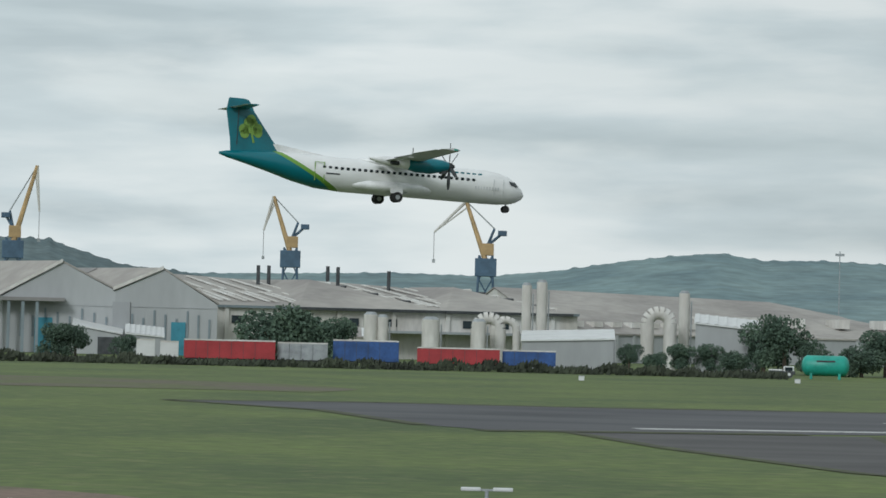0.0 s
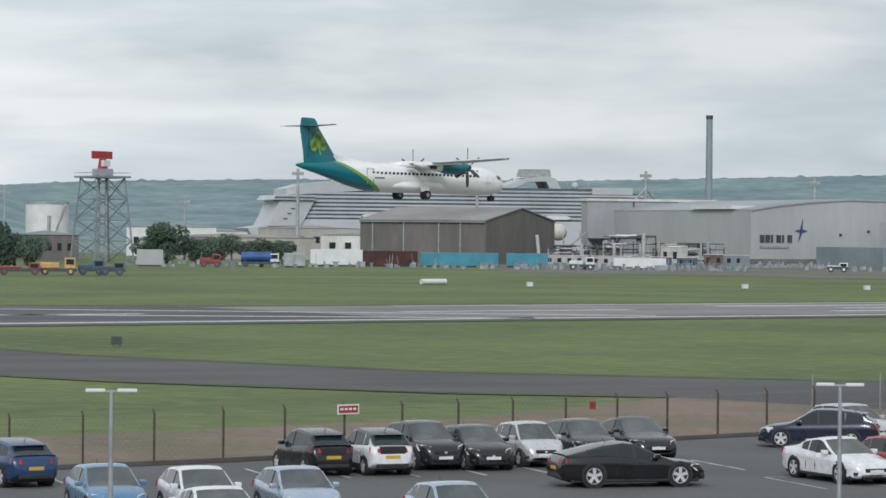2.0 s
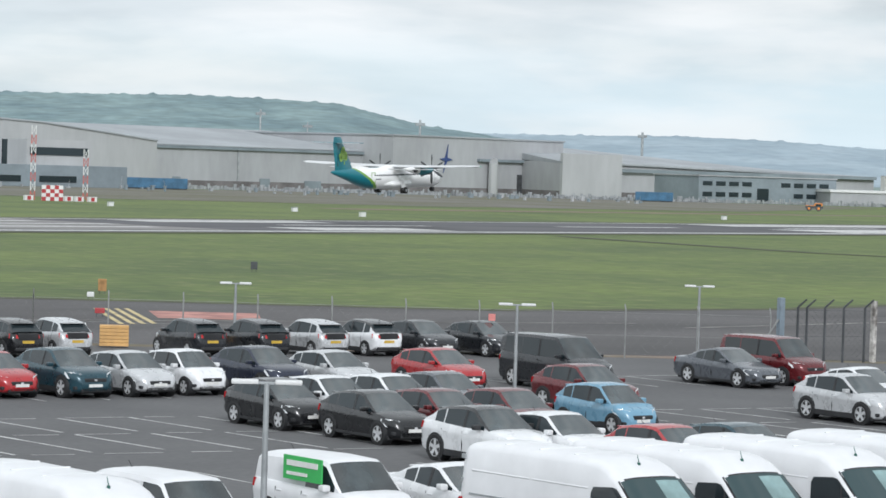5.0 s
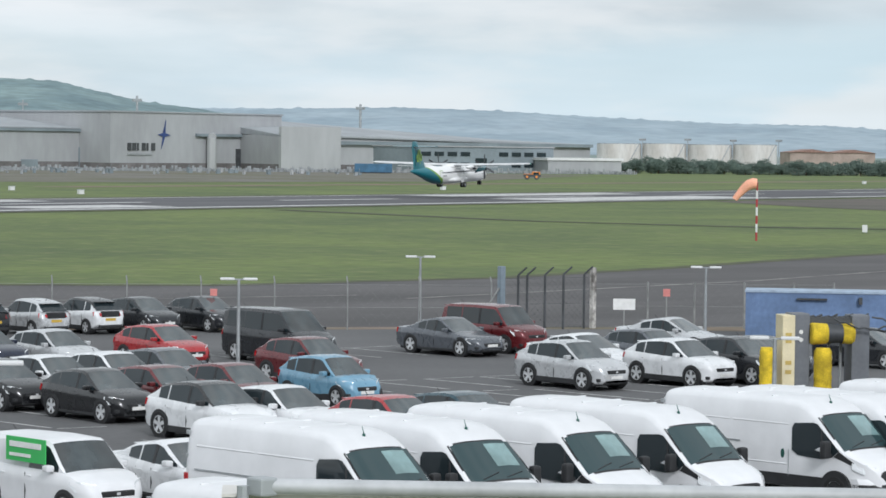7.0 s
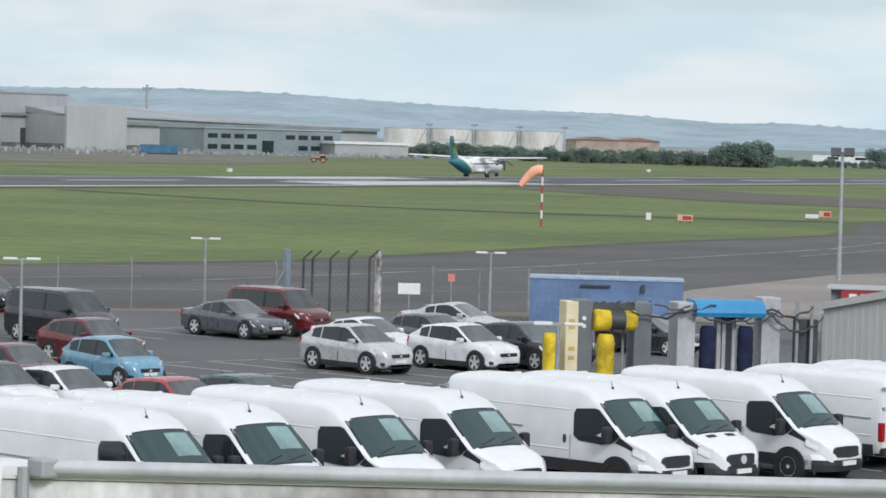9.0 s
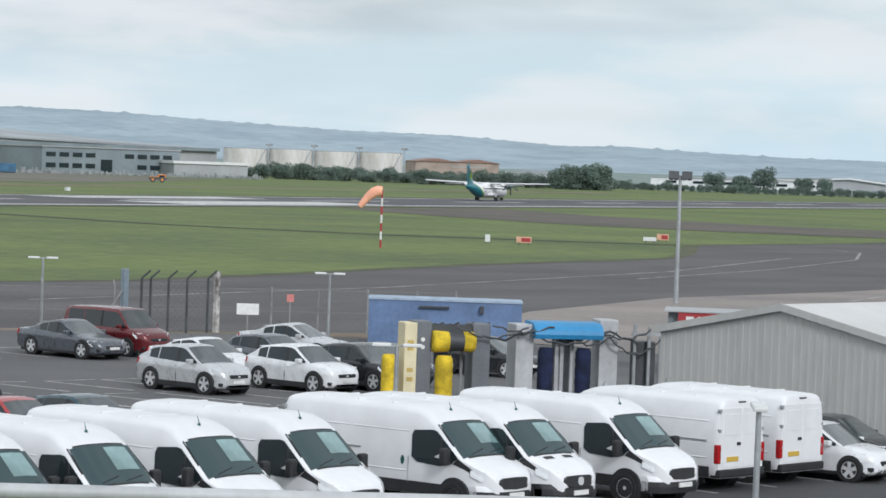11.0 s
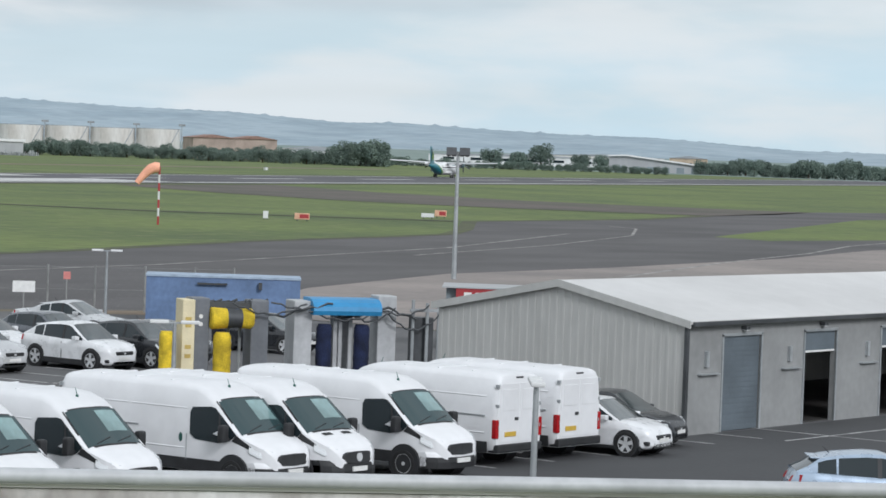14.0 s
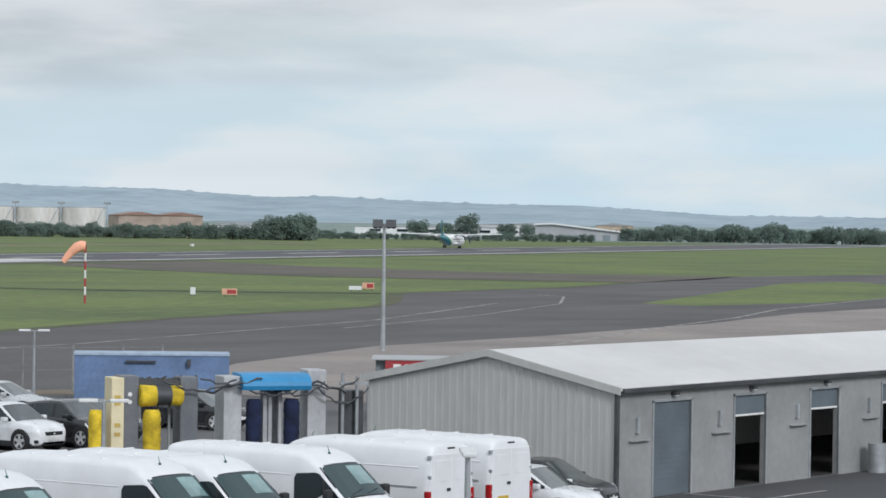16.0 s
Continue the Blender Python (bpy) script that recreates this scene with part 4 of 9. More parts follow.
def shipyard_sheds():
    # the two pale gabled sheds
    for a0, a1, r, e0, e1, t, lab in ((-8.95, -6.82, -7.83, 6.8, 9.2, 18.1, "first"), (-6.82, -4.88, -5.92, 9.2, 5.3, 16.6, "second")):
        d = 690
        m, ln = frame_on(far(a0, d), far(a1, d))
        h = thing("gabled_shed", m, "pale grey gabled industrial shed with blue doors", "shed", "gabled sheds")
        f = (r - a0) / (a1 - a0)
        e0, e1, t = tall(e0, d), tall(e1, d), tall(t, d)

        def raked(bm):
            for v in bm.verts:
                v.co.x -= 0.62 * max(0, v.co.y)
            return bm

        part("wall", raked(prism(bmesh.new(), [(0, 0), (ln, 0), (ln, e1), (ln * f, t), (0, e0)], 0, 85)), CLAD_LIGHT, h)
        for xe, ze in ((-0.4, e0), (ln + 0.4, e1)):
            part("roof", raked(loft(bmesh.new(), [[(xe, y, ze + 0.05), (ln * f, y, t + 0.05), (ln * f, y, t + 0.5), (xe, y, ze + 0.5)] for y in (0, 85)])), OLD_ROOF, h)
        part("barge_board", loft(bmesh.new(), [[(-0.6, y, e0 + 0.1), (ln * f, y, t + 0.1), (ln * f, y, t + 0.9), (-0.6, y, e0 + 0.9)] for y in (-0.6, -0.05)]), OLD_WHITE, h, "pale barge board")
        part("roof_light", raked(loft(bmesh.new(), [[(ln * f * u, y, e0 + (t - e0) * u + 0.6) for u in (0.62, 0.92)] + [(ln * f * u, y, e0 + (t - e0) * u + 0.85) for u in (0.92, 0.62)] for y in (24, 52)])), BROWN_ROOF, h, "dark strip of roof light")
        for k in range(9):
            x = ln * (0.05 + 0.108 * k)
            part("vent_strip", boxes((x, -0.25, 3.6, x + 0.45, 0, 10.2 - 0.9 * (k % 3))), CLAD_DARK, h)
        dx, w, z1 = (ln * 0.29, 4.0, 8.0) if lab == "first" else (ln * 0.55, 3.3, 7.6)
        part("door", boxes((dx, -0.3, 0, dx + w, 0, z1)), TEAL_BOX, h, "blue roller door")
        part("band", boxes((0, -0.12, 10.8, ln, 0, 11.0)), CLAD, h)
        if lab == "first":
            part("canopy", boxes((-4, -4.5, tall(5.2, d), ln * 0.55, 0, tall(6.4, d))), BROWN_ROOF, h, "dark flat canopy")
            for k in range(4):
                part("canopy_post", boxes((-2 + 3.2 * k, -4.2, 0, -1.3 + 3.2 * k, -3.6, tall(5.2, d))), CLAD_DARK, h)
        else:
            part("hatch", boxes((-0.6, -0.4, 3.8, 3.4, 0, tall(5.6, d))), CLAD, h)
            part("lean_to", loft(bmesh.new(), [[(-9, -9, 0), (1.5, -9, 0), (1.5, -9, 4.4), (-9, -9, 6.3)], [(-9, -0.3, 0), (1.5, -0.3, 0), (1.5, -0.3, 5.4), (-9, -0.3, 7.6)]]), CLAD_LIGHT, h, "pale lean-to with an open end")
            part("lean_to_roof", loft(bmesh.new(), [[(-9.4, -9.4, 6.4), (2.0, -9.4, 4.5), (2.0, -9.4, 4.8), (-9.4, -9.4, 6.7)], [(-9.4, -0.3, 7.7), (2.0, -0.3, 5.5), (2.0, -0.3, 5.8), (-9.4, -0.3, 8.0)]]), WHITE, h)
            # dark slab painted for the shaded opening; the lean-to behind is solid
            part("lean_to_shade_panel", boxes((-3.6, -9.15, 0, 1.3, -8.9, 3.9)), DARK_STEEL, h)
    # the broad factory with many low pitched roofs
    d = 700
    m, ln = frame_on(far(-4.9, d), far(2.0, d + 40))
    h = thing("factory", m, "broad old factory with weathered saw-toothed roofs", "factory")
    e = tall(5.4, 710)
    part("wall", boxes((0, 0, 0, ln, 120, e)), OLD_WHITE, h)
    part("gutter", boxes((0, -1.0, e - 0.6, ln, -0.1, e)), CLAD_DARK, h)
    tops = [(0, tall(16.2, 760)), (0.33, tall(14.2, 760)), (0.5, tall(14.8, 760)), (0.78, tall(13.2, 760)), (1, tall(9.5, 760))]
    br = loft(bmesh.new(), [[(ln * f, -0.6, e), (ln * f, 62, t), (ln * f, 120, e), (ln * f, 120, e - 0.4), (ln * f, 62, t - 0.4), (ln * f, -0.6, e - 0.4)] for f, t in tops])
    part("roof", br, OLD_ROOF, h)
    part("gable_wall", prism(bmesh.new(), [(-0.3, e - 0.3), (119.5, e - 0.3), (62, tops[0][1] - 0.3)], 0.3, 0.8, "yz"), OLD_WHITE, h)
    part("gable_wall", prism(bmesh.new(), [(-0.3, e - 0.3), (119.5, e - 0.3), (62, tops[-1][1] - 0.3)], ln - 0.8, ln - 0.3, "yz"), OLD_WHITE, h)
    for k in range(46):
        f = 0.015 + 0.0212 * k
        t = lookup(tops, f)
        a, b = (0.12, 0.46) if k % 3 else (0.5, 0.92)
        q = loft(bmesh.new(), [[(ln * f + x, 62 * u - 0.6 * (1 - u), e + (t - e) * u + dz) for u, dz in ((a, 0.05), (b, 0.05), (b, 0.3), (a, 0.3))] for x in (0, 0.9)])
        part("roof_light", q, OLD_WHITE, h, "pale strip of roof light")
    fa = lambda az: (az + 4.9) / 6.9 * ln  # noqa: E731
    for a0, a1, ap, sl in ((-3.45, -0.68, -2.15, 14.6), (-0.66, 1.85, 0.72, 13.5)):
        top = tall(sl, 745)
        bm = bmesh.new()
        p = [bm.verts.new(v) for v in ((fa(a0), -1.2, e - 0.1), (fa(a1), -1.2, e - 0.1), (fa(ap), 34, top), (fa(ap), 60, top), (fa(a0), 60, e + 1), (fa(a1), 60, e + 1))]
        for q in ((0, 1, 2), (0, 2, 3, 4), (1, 5, 3, 2), (0, 4, 5, 1), (4, 3, 5)):
            bm.faces.new([p[i] for i in q])
        part("hipped_roof", bm, OLD_ROOF, h, "beige weathered hipped roof")
        part("eaves_gutter", boxes((fa(a0), -1.7, e - 0.7, fa(a1), -1.2, e - 0.05)), DARK_STEEL, h)
        # dark and pale streaks on the hipped roofs, built as thin bars
        for k in range(7):
            u = 0.16 + 0.12 * k
            q = [Vector((fa(ap) + (fa(a1) - fa(ap)) * u, -1.2 + 35.2 * (1 - u), e - 0.1 + (top - e) * (1 - u))), Vector((fa(ap) + (fa(a1) - fa(ap)) * u * 0.98 + 5, 56, e + 1 + (top - e - 1) * (1 - u)))]
            part("roof_streak", tube(bmesh.new(), q[0] + Vector((0, 1, 0.4)), q[1], 0.35, 0.35, 5), DARK_STEEL if k % 2 else OLD_WHITE, h)
    for f in (0.32, 0.35, 0.52, 0.55, 0.7):
        part("stack", tube(bmesh.new(), (ln * f, 50, e), (ln * f, 50, lookup(tops, f) + 3.5), 0.5, 0.5, 8), DARK_STEEL, h)
    for k in range(9):
        part("window", boxes((ln * (0.04 + 0.105 * k), -0.25, e - 4.2, ln * (0.04 + 0.105 * k) + 2.4, 0.0, e - 2.4)), DARK_GLASS, h)
    part("canopy", boxes((ln * 0.4, -6, 6.2, ln * 0.98, 0, 6.8)), ROOF, h)
    for k in range(7):
        part("pier", boxes((ln * (0.02 + 0.15 * k), -0.6, 0, ln * (0.02 + 0.15 * k) + 1.0, 0, e)), OLD_WHITE, h)
    # the long brown-grey roofs that run on to the right
    for a0, a1, s0, s1, dd, dep in ((1.6, 9.5, 13.6, 9.8, 780, 130), (2.0, 5.2, 8.0, 4.5, 740, 40)):
        m, ln = frame_on(far(a0, dd), far(a1, dd + 40))
        h = thing("long_factory", m, "long low factory under a weathered brown-grey roof", "factory")
        e = tall(-1.0, dd)
        part("wall", boxes((0, 0, 0, ln, dep, e)), CLAD, h)
        t0, t1 = tall(s0, dd + dep / 2), tall(s1, dd + dep / 2)
        br = loft(bmesh.new(), [[(x, -0.5, e), (x, dep / 2, t), (x, dep, e), (x, dep, e - 0.4), (x, dep / 2, t - 0.4), (x, -0.5, e - 0.4)] for x, t in ((0, t0), (ln * 0.7, t0 * 0.3 + t1 * 0.7), (ln * 0.88, t1 * 0.85), (ln, t1 * 0.55))])
        part("roof", br, OLD_ROOF, h)
        part("gable_wall", prism(bmesh.new(), [(0, e - 0.3), (dep - 0.5, e - 0.3), (dep / 2, t0 - 0.3)], 0.3, 0.8, "yz"), OLD_WHITE, h)
        for k in range(8):
            x = ln * (0.06 + 0.11 * k)
            part("roof_light", boxes((x, dep * 0.12, e + (t0 - e) * 0.22, x + 3, dep * 0.2, e + (t0 - e) * 0.42)), OLD_WHITE, h)
        for k in range(10):
            part("pier", boxes((ln * 0.1 * k + 1, -0.5, 0, ln * 0.1 * k + 1.8, 0, e)), CLAD_LIGHT, h)
    # silos and ducts before it
    for az, top, w, dd in ((1.02, 14.4, 1.05, 640), (1.31, 15.5, 1.15, 640), (4.03, 12.9, 1.15, 640), (-0.8, 2.2, 1.9, 630), (-1.95, 3.4, 1.5, 640), (-1.72, 2.6, 1.2, 640), (0.12, 1.9, 1.5, 625)):
        s = thing("silo", Matrix.Translation((*far(az, dd), 0)), "pale steel silo beside the factory", "silo", "silos")
        part("shell", tube(bmesh.new(), (0, 0, 0), (0, 0, tall(top, dd)), w, w, 18), OLD_WHITE, s, smooth=True)
        part("lid", tube(bmesh.new(), (0, 0, tall(top, dd)), (0, 0, tall(top, dd) + 0.6), w, w * 0.6, 18), STEEL, s)
        part("pipe", tube(bmesh.new(), (w + 0.3, -0.4, 0), (w + 0.3, -0.4, tall(top, dd) * 0.9), 0.18, 0.18, 6), STEEL, s)
    for az, z0, r in ((0.3, 1.8, 1.3), (3.55, 5.0, 1.4), (0.62, 0.5, 0.8)):
        dd = 632
        s = thing("extraction_duct", Matrix.Translation((*far(az, dd), 0)), "fat curved metal extraction duct", "duct", "ducts")
        top = tall(z0, dd) - r
        bm = bmesh.new()
        pts = [Vector((2.4 * math.cos(a), 0, top + 2.2 * math.sin(a))) for a in np.linspace(0, math.pi, 9)]
        pts = [Vector((2.4, 0, 0))] + pts + [Vector((-2.4, 0, 2))]
        for a, b in zip(pts, pts[1:]):
            tube(bm, a, b, r, r, 12)
        part("bend", bm, OLD_WHITE, s, smooth=True)
    # low annexes
    for a0, a1, s0, s1, dd, mat in ((0.95, 2.7, -2.2, -1.0, 610, CLAD), (4.25, 5.5, 5.0, 3.0, 620, CLAD_LIGHT), (-6.6, -5.9, -3.0, -4.0, 660, CLAD), (-3.4, -1.9, -2.5, -2.5, 660, OLD_WHITE)):
        m, ln = frame_on(far(a0, dd), far(a1, dd))
        h = thing("annex", m, "low white annex with a sloping ribbed roof", "annex", "annexes")
        z0, z1 = tall(s0, dd), tall(s1, dd)
        part("wall", prism(bmesh.new(), [(0, 0), (ln, 0), (ln, z1 - 1.2), (0, z0 - 1.2)], 0, 16), mat, h)
        part("roof", loft(bmesh.new(), [[(x, -0.4, z - 1.3), (x, 16, z + 0.6), (x, 16, z + 0.9), (x, -0.4, z - 1.0)] for x, z in ((-0.3, z0), (ln + 0.3, z1))]), OLD_ROOF if mat is OLD_WHITE else WHITE, h)
        for k in range(7):
            part("roof_rib", loft(bmesh.new(), [[(x, -0.4, z - 0.98), (x, 16, z + 0.92), (x + 0.7, 16, z + 0.98), (x + 0.7, -0.4, z - 0.92)] for x, z in ((ln * k / 7, z0 + (z1 - z0) * k / 7), (ln * k / 7 + 0.02, z0 + (z1 - z0) * k / 7))]), WHITE, h)


shipyard_sheds()


def trailer(a0, a1, d, z0, z1, mat, label):
    m, ln = frame_on(far(a0, d), far(a1, d))
    t = thing("curtain_trailer", m, label, "trailer", "parked trailers")
    top = tall(z1, d)
    part("body", boxes((0, 0, 1.15, ln, 2.5, top), bevel=0.06), mat, t)
    part("top_rail", boxes((0, -0.05, top - 0.25, ln, 0.02, top + 0.02)), OLD_WHITE, t)
    part("chassis", boxes((0.3, 0.3, 0.85, ln - 0.3, 2.2, 1.15)), DARK_STEEL, t)
    for f in (0.08, 0.72, 0.8, 0.88):
        part("wheel", tube(bmesh.new(), (ln * f, 0.05, 0.5), (ln * f, 0.4, 0.5), 0.5, 0.5, 14), DARK_STEEL, t)
    for k in range(1, int(ln / 2.2)):
        part("strap", boxes((k * 2.2, -0.03, 1.0, k * 2.2 + 0.07, 0.0, top - 0.2)), DARK_STEEL, t)


trailer(-5.5, -3.76, 560, 0, -6.1, RED, "red curtain-sided trailer parked by the fence")
trailer(-3.72, -2.76, 562, 0, -6.5, STEEL, "grey box trailer with a ribbed side")
trailer(-2.66, -1.4, 566, 0, -5.2, BLUE, "blue curtain-sided trailer parked by the fence")
trailer(-1.05, 0.53, 556, 0, -7.0, RED, "red curtain-sided trailer beside a blue one")
trailer(0.58, 1.6, 558, 0, -7.3, BLUE, "blue box trailer with a white end")
trailer(-6.4, -6.05, 570, 0, -6.5, WHITE, "white tractor unit seen from behind")
trailer(-5.95, -5.6, 570, 0, -7.0, WHITE, "white box van among the trailers")


def green_tank():
    d = 560
    t = thing("fuel_tank", Matrix.Translation((*far(6.72, d), 0)) @ Matrix.Rotation(radians(-6.7), 4, "Z"), "green cylindrical fuel tank lying on saddles", "tank")
    r, hl = 1.9, 4.4
    bm = bmesh.new()
    rings = []
    for x, rr in ((-hl, 0.25), (-hl + 0.12, 0.9), (-hl + 0.45, 1.5), (-hl + 0.95, r), (hl - 0.95, r), (hl - 0.45, 1.5), (hl - 0.12, 0.9), (hl, 0.25)):
        rings.append([(x, rr * math.cos(a), 2.5 + rr * math.sin(a)) for a in np.linspace(0, 2 * math.pi, 25)[:-1]])
    loft(bm, rings)
    part("vessel", bm, GREEN_TANK, t, smooth=True)
    for x in (-2.6, 2.6):
        part("saddle", boxes((x - 0.25, -1.3, 0, x + 0.25, 1.3, 1.2)), GREEN_TANK, t)
    part("lettering_bar", boxes((-1.6, -1.86, 3.2, 1.8, -1.72, 3.5)), DARK_STEEL, t, "dark bar of unreadable lettering")


green_tank()


def works_vehicle(az, d, mat, label, kind="tractor", ln=6.5, h=3.0):
    t = thing(kind, Matrix.Translation((*far(az, d), 0)) @ Matrix.Rotation(radians(-az), 4, "Z"), label, "vehicle", "works vehicles")
    part("chassis", boxes((-ln / 2, -1.1, 0.7, ln / 2, 1.1, 1.3), bevel=0.08), DARK_STEEL, t)
    if kind == "tanker_trailer":
        part("tank", tube(bmesh.new(), (-ln / 2, 0, 1.3 + h * 0.35), (ln / 2 - 1.8, 0, 1.3 + h * 0.35), h * 0.36, h * 0.36, 16), mat, t, smooth=True)
    else:
        part("bonnet", boxes((-ln / 2, -1.0, 1.3, 0.2, 1.0, h * 0.72), bevel=0.15), mat, t)
    part("cab", boxes((ln / 2 - 2.2, -1.05, 1.2, ln / 2 - 0.2, 1.05, h), bevel=0.15), mat if kind != "tanker_trailer" else WHITE, t)
    part("window", boxes((ln / 2 - 1.9, -1.12, h * 0.62, ln / 2 - 0.5, -1.04, h * 0.92)), DARK_GLASS, t)
    for x in (-ln / 2 + 0.9, ln / 2 - 1.1):
        w = part("wheel", tube(bmesh.new(), (x, -1.35, 0.7), (x, -0.8, 0.7), 0.7, 0.7, 16), DARK_STEEL, t)
        part("hub", tube(bmesh.new(), (x, -1.38, 0.7), (x, -1.33, 0.7), 0.3, 0.3, 12), mat, w)


for row in ((8.6, 556, AMBER, "orange works tanker on the hardstanding", "tanker_trailer", 8, 2.9), (9.3, 556, WHITE, "small white tractor unit", "truck", 4, 2.4), (9.75, 558, CRANE_BLUE, "dark blue tractor with a trailer", "tractor", 8, 2.7),
            (10.9, 546, RED, "dark low-loader with a red cab", "low_loader", 7.5, 2.3), (11.62, 548, AMBER, "orange dump truck on big wheels", "dump_truck", 6.6, 3.2), (12.25, 552, CRANE_BLUE, "dark green tractor parked", "tractor", 5, 2.8),
            (12.65, 550, CRANE_BLUE, "dark blue tractor parked", "tractor", 4.6, 2.4), (14.5, 690, RED, "red and white works lorry", "truck", 5, 3), (15.45, 700, BLUE, "blue tanker lorry in the yard", "tanker_trailer", 9, 3.2),
            (5.9, 565, WHITE, "white pickup beside the green tank", "pickup", 5, 2.2), (21.6, 700, WHITE, "white lorry by the plant", "truck", 6, 3), (26.45, 700, WHITE, "white van by the hall", "truck", 5, 2.2),
            (43.3, 760, ORANGE, "orange airfield van beyond the runway", "pickup", 4.4, 2.0)):
    works_vehicle(*row)


def carriages():
    CANOPY_BLUE = material("dull_blue_sheet", (0.045, 0.13, 0.22), 0.7, vary=0.15, scale=0.4, fine=2.0)
    BURNT = material("burnt_dark_red", (0.095, 0.032, 0.028), 0.85, vary=0.3, scale=0.4, fine=2.0, second=(0.035, 0.025, 0.025))
    for k, (a0, a1, d, z, mat, lab) in enumerate(((16.4, 17.4, 735, -5.5, WHITE, "white coach parked before the shed"), (17.4, 18.45, 735, -5.8, BURNT, "burnt dark red railway carriage"), (18.5, 19.6, 738, -6.2, TEAL_BOX, "row of turquoise steel containers"),
                                                  (19.0, 20.0, 745, -6.2, TEAL_BOX, "turquoise container beside the shed"), (20.15, 20.95, 740, -6.2, TEAL_BOX, "turquoise sheeted hoarding beside the shed"), (13.1, 13.6, 700, -6.0, CLAD_LIGHT, "pale grey portable site cabin"), (22.2, 23.2, 720, -7.5, WHITE, "white portable site cabins in a row"),
                                                  (30.2, 31.35, 800, -6.4, CANOPY_BLUE, "blue low canopy by the hangar"), (15.9, 16.3, 700, -6.8, STEEL, "grey steel container in the yard"), (39.9, 40.62, 880, -6.0, CANOPY_BLUE, "blue container by the far hangar"))):
        m, ln = frame_on(far(a0, d), far(a1, d))
        t = thing("container", m, lab, "container", "containers")
        top = tall(z, d)
        part("body", boxes((0, 0, 0.3, ln, 2.6, top), bevel=0.08), mat, t)
        part("base", boxes((0.2, 0.2, 0, ln - 0.2, 2.4, 0.3)), DARK_STEEL, t)
        for j in range(1, int(ln / 2.4)):
            part("rib", boxes((j * 2.4, -0.08, 0.5, j * 2.4 + 0.25, 0.0, top - 0.2)), mat, t)
    t = thing("white_pipe", Matrix.Translation((*far(18.75, 480), 0)), "fat white pipe section lying on the grass", "pipe")
    part("tube", tube(bmesh.new(), (-2.2, -0.6, 0.45), (2.4, 0.8, 0.45), 0.45, 0.45, 14), WHITE, t, smooth=True)


carriages()


def cruise_ship():
    tagged(obj("water", sheet([far(14, 1440), far(25, 1440), far(25, 1700), far(14, 1700)], 0.02), material("harbour_water", (0.05, 0.07, 0.08), 0.15)), "dark harbour water under the ship", "water", kind="structure")
    d = 1500
    m, ln = frame_on(far(15.2, d), far(23.2, d + 60))
    s = thing("cruise_ship", m, "white cruise ship with long rows of balconies", "ship")
    # matte dark tone for windows and balcony rows, balcony shade put into the colour
    dk = material("painted_balcony_shade_and_glass", (0.085, 0.11, 0.13), 0.6, vary=0.15, scale=0.1, fine=0.5)
    z = lambda a: tall(a, d)  # noqa: E731
    hull = material("ship_white", (0.44, 0.455, 0.46), 0.5, vary=0.05, scale=0.05, fine=0.5)
    part("hull", prism(bmesh.new(), [(0, z(1.4)), (6, 0.0), (ln, 0.0), (ln, z(4)), (18, z(4)), (12, z(2.6))], 0, 34), hull, s)
    part("bow_wall", prism(bmesh.new(), [(10, z(2.2)), (27, z(2.4)), (34, z(10.8)), (16, z(10.8)), (13, z(6))], -1, 35), hull, s, "white raked front with small windows")
    for k in range(3):
        part("bow_window", boxes((18 + 2 * k, -1.3, z(4.5 + 1.7 * k), 20.0 + 2 * k, -0.9, z(4.9 + 1.7 * k))), dk, s)
    decks = 9
    for k in range(decks):
        z0, z1 = z(2.6 + 1.32 * k), z(2.6 + 1.32 * (k + 1))
        x0 = 24 + 1.6 * k if k < 6 else 20 + 2 * (k - 6)
        x1 = ln - 1.5 * k
        part("deck", boxes((x0, 0.5 + 0.2 * k, z0, x1, 33, z1 - (z1 - z0) * 0.5)), hull, s)
        part("balcony_deck", boxes((x0 + 0.8, 1.0 + 0.2 * k, z1 - (z1 - z0) * 0.5, x1 - 1, 32, z1)), dk, s, "dark row of balconies with shade painted in")
    part("bridge", prism(bmesh.new(), [(12, z(11)), (34, z(11)), (34, z(12.6)), (14, z(12.6))], -3, 37), hull, s)
    part("bridge_window", boxes((13, -3.3, z(11.5), 34, -2.9, z(12.1))), dk, s)
    part("upper_front", prism(bmesh.new(), [(20, z(12.6)), (60, z(14.4)), (60, z(16.4)), (46, z(17.6)), (30, z(16.6)), (20, z(14.8))], 2, 32), hull, s)
    part("upper_deck", boxes((55, 3, z(14.4), ln - 22, 31, z(15.2))), hull, s)
    part("glass_band", boxes((62, 2.6, z(15.2), ln - 30, 31, z(15.9))), dk, s)
    for a, b, h in ((66, 74, 18.5), (78, 84, 17.6), (88, 96, 17.2), (118, 126, 17.5)):
        part("dome", prism(bmesh.new(), [(a, z(15.6)), (b, z(15.6)), (b - 1.5, z(h)), (a + 1.5, z(h))], 8, 24), hull, s)
    part("screen", boxes((114, 6, z(15.2), 122, 8, z(18.8))), BROWN_SHED, s, "square deck screen")
    part("arch", prism(bmesh.new(), [(130, z(15.8)), (140, z(17.6)), (148, z(19.6)), (158, z(20.2)), (163, z(19.4)), (166, z(15.8)), (160, z(15.8)), (158, z(18.4)), (148, z(18.2)), (140, z(15.8))], 6, 26), hull, s, "white swept funnel housing")
    part("funnel", prism(bmesh.new(), [(146, z(20)), (162, z(20)), (161, z(22.6)), (147, z(22.6))], 10, 20), STEEL, s, "grey funnel tops")
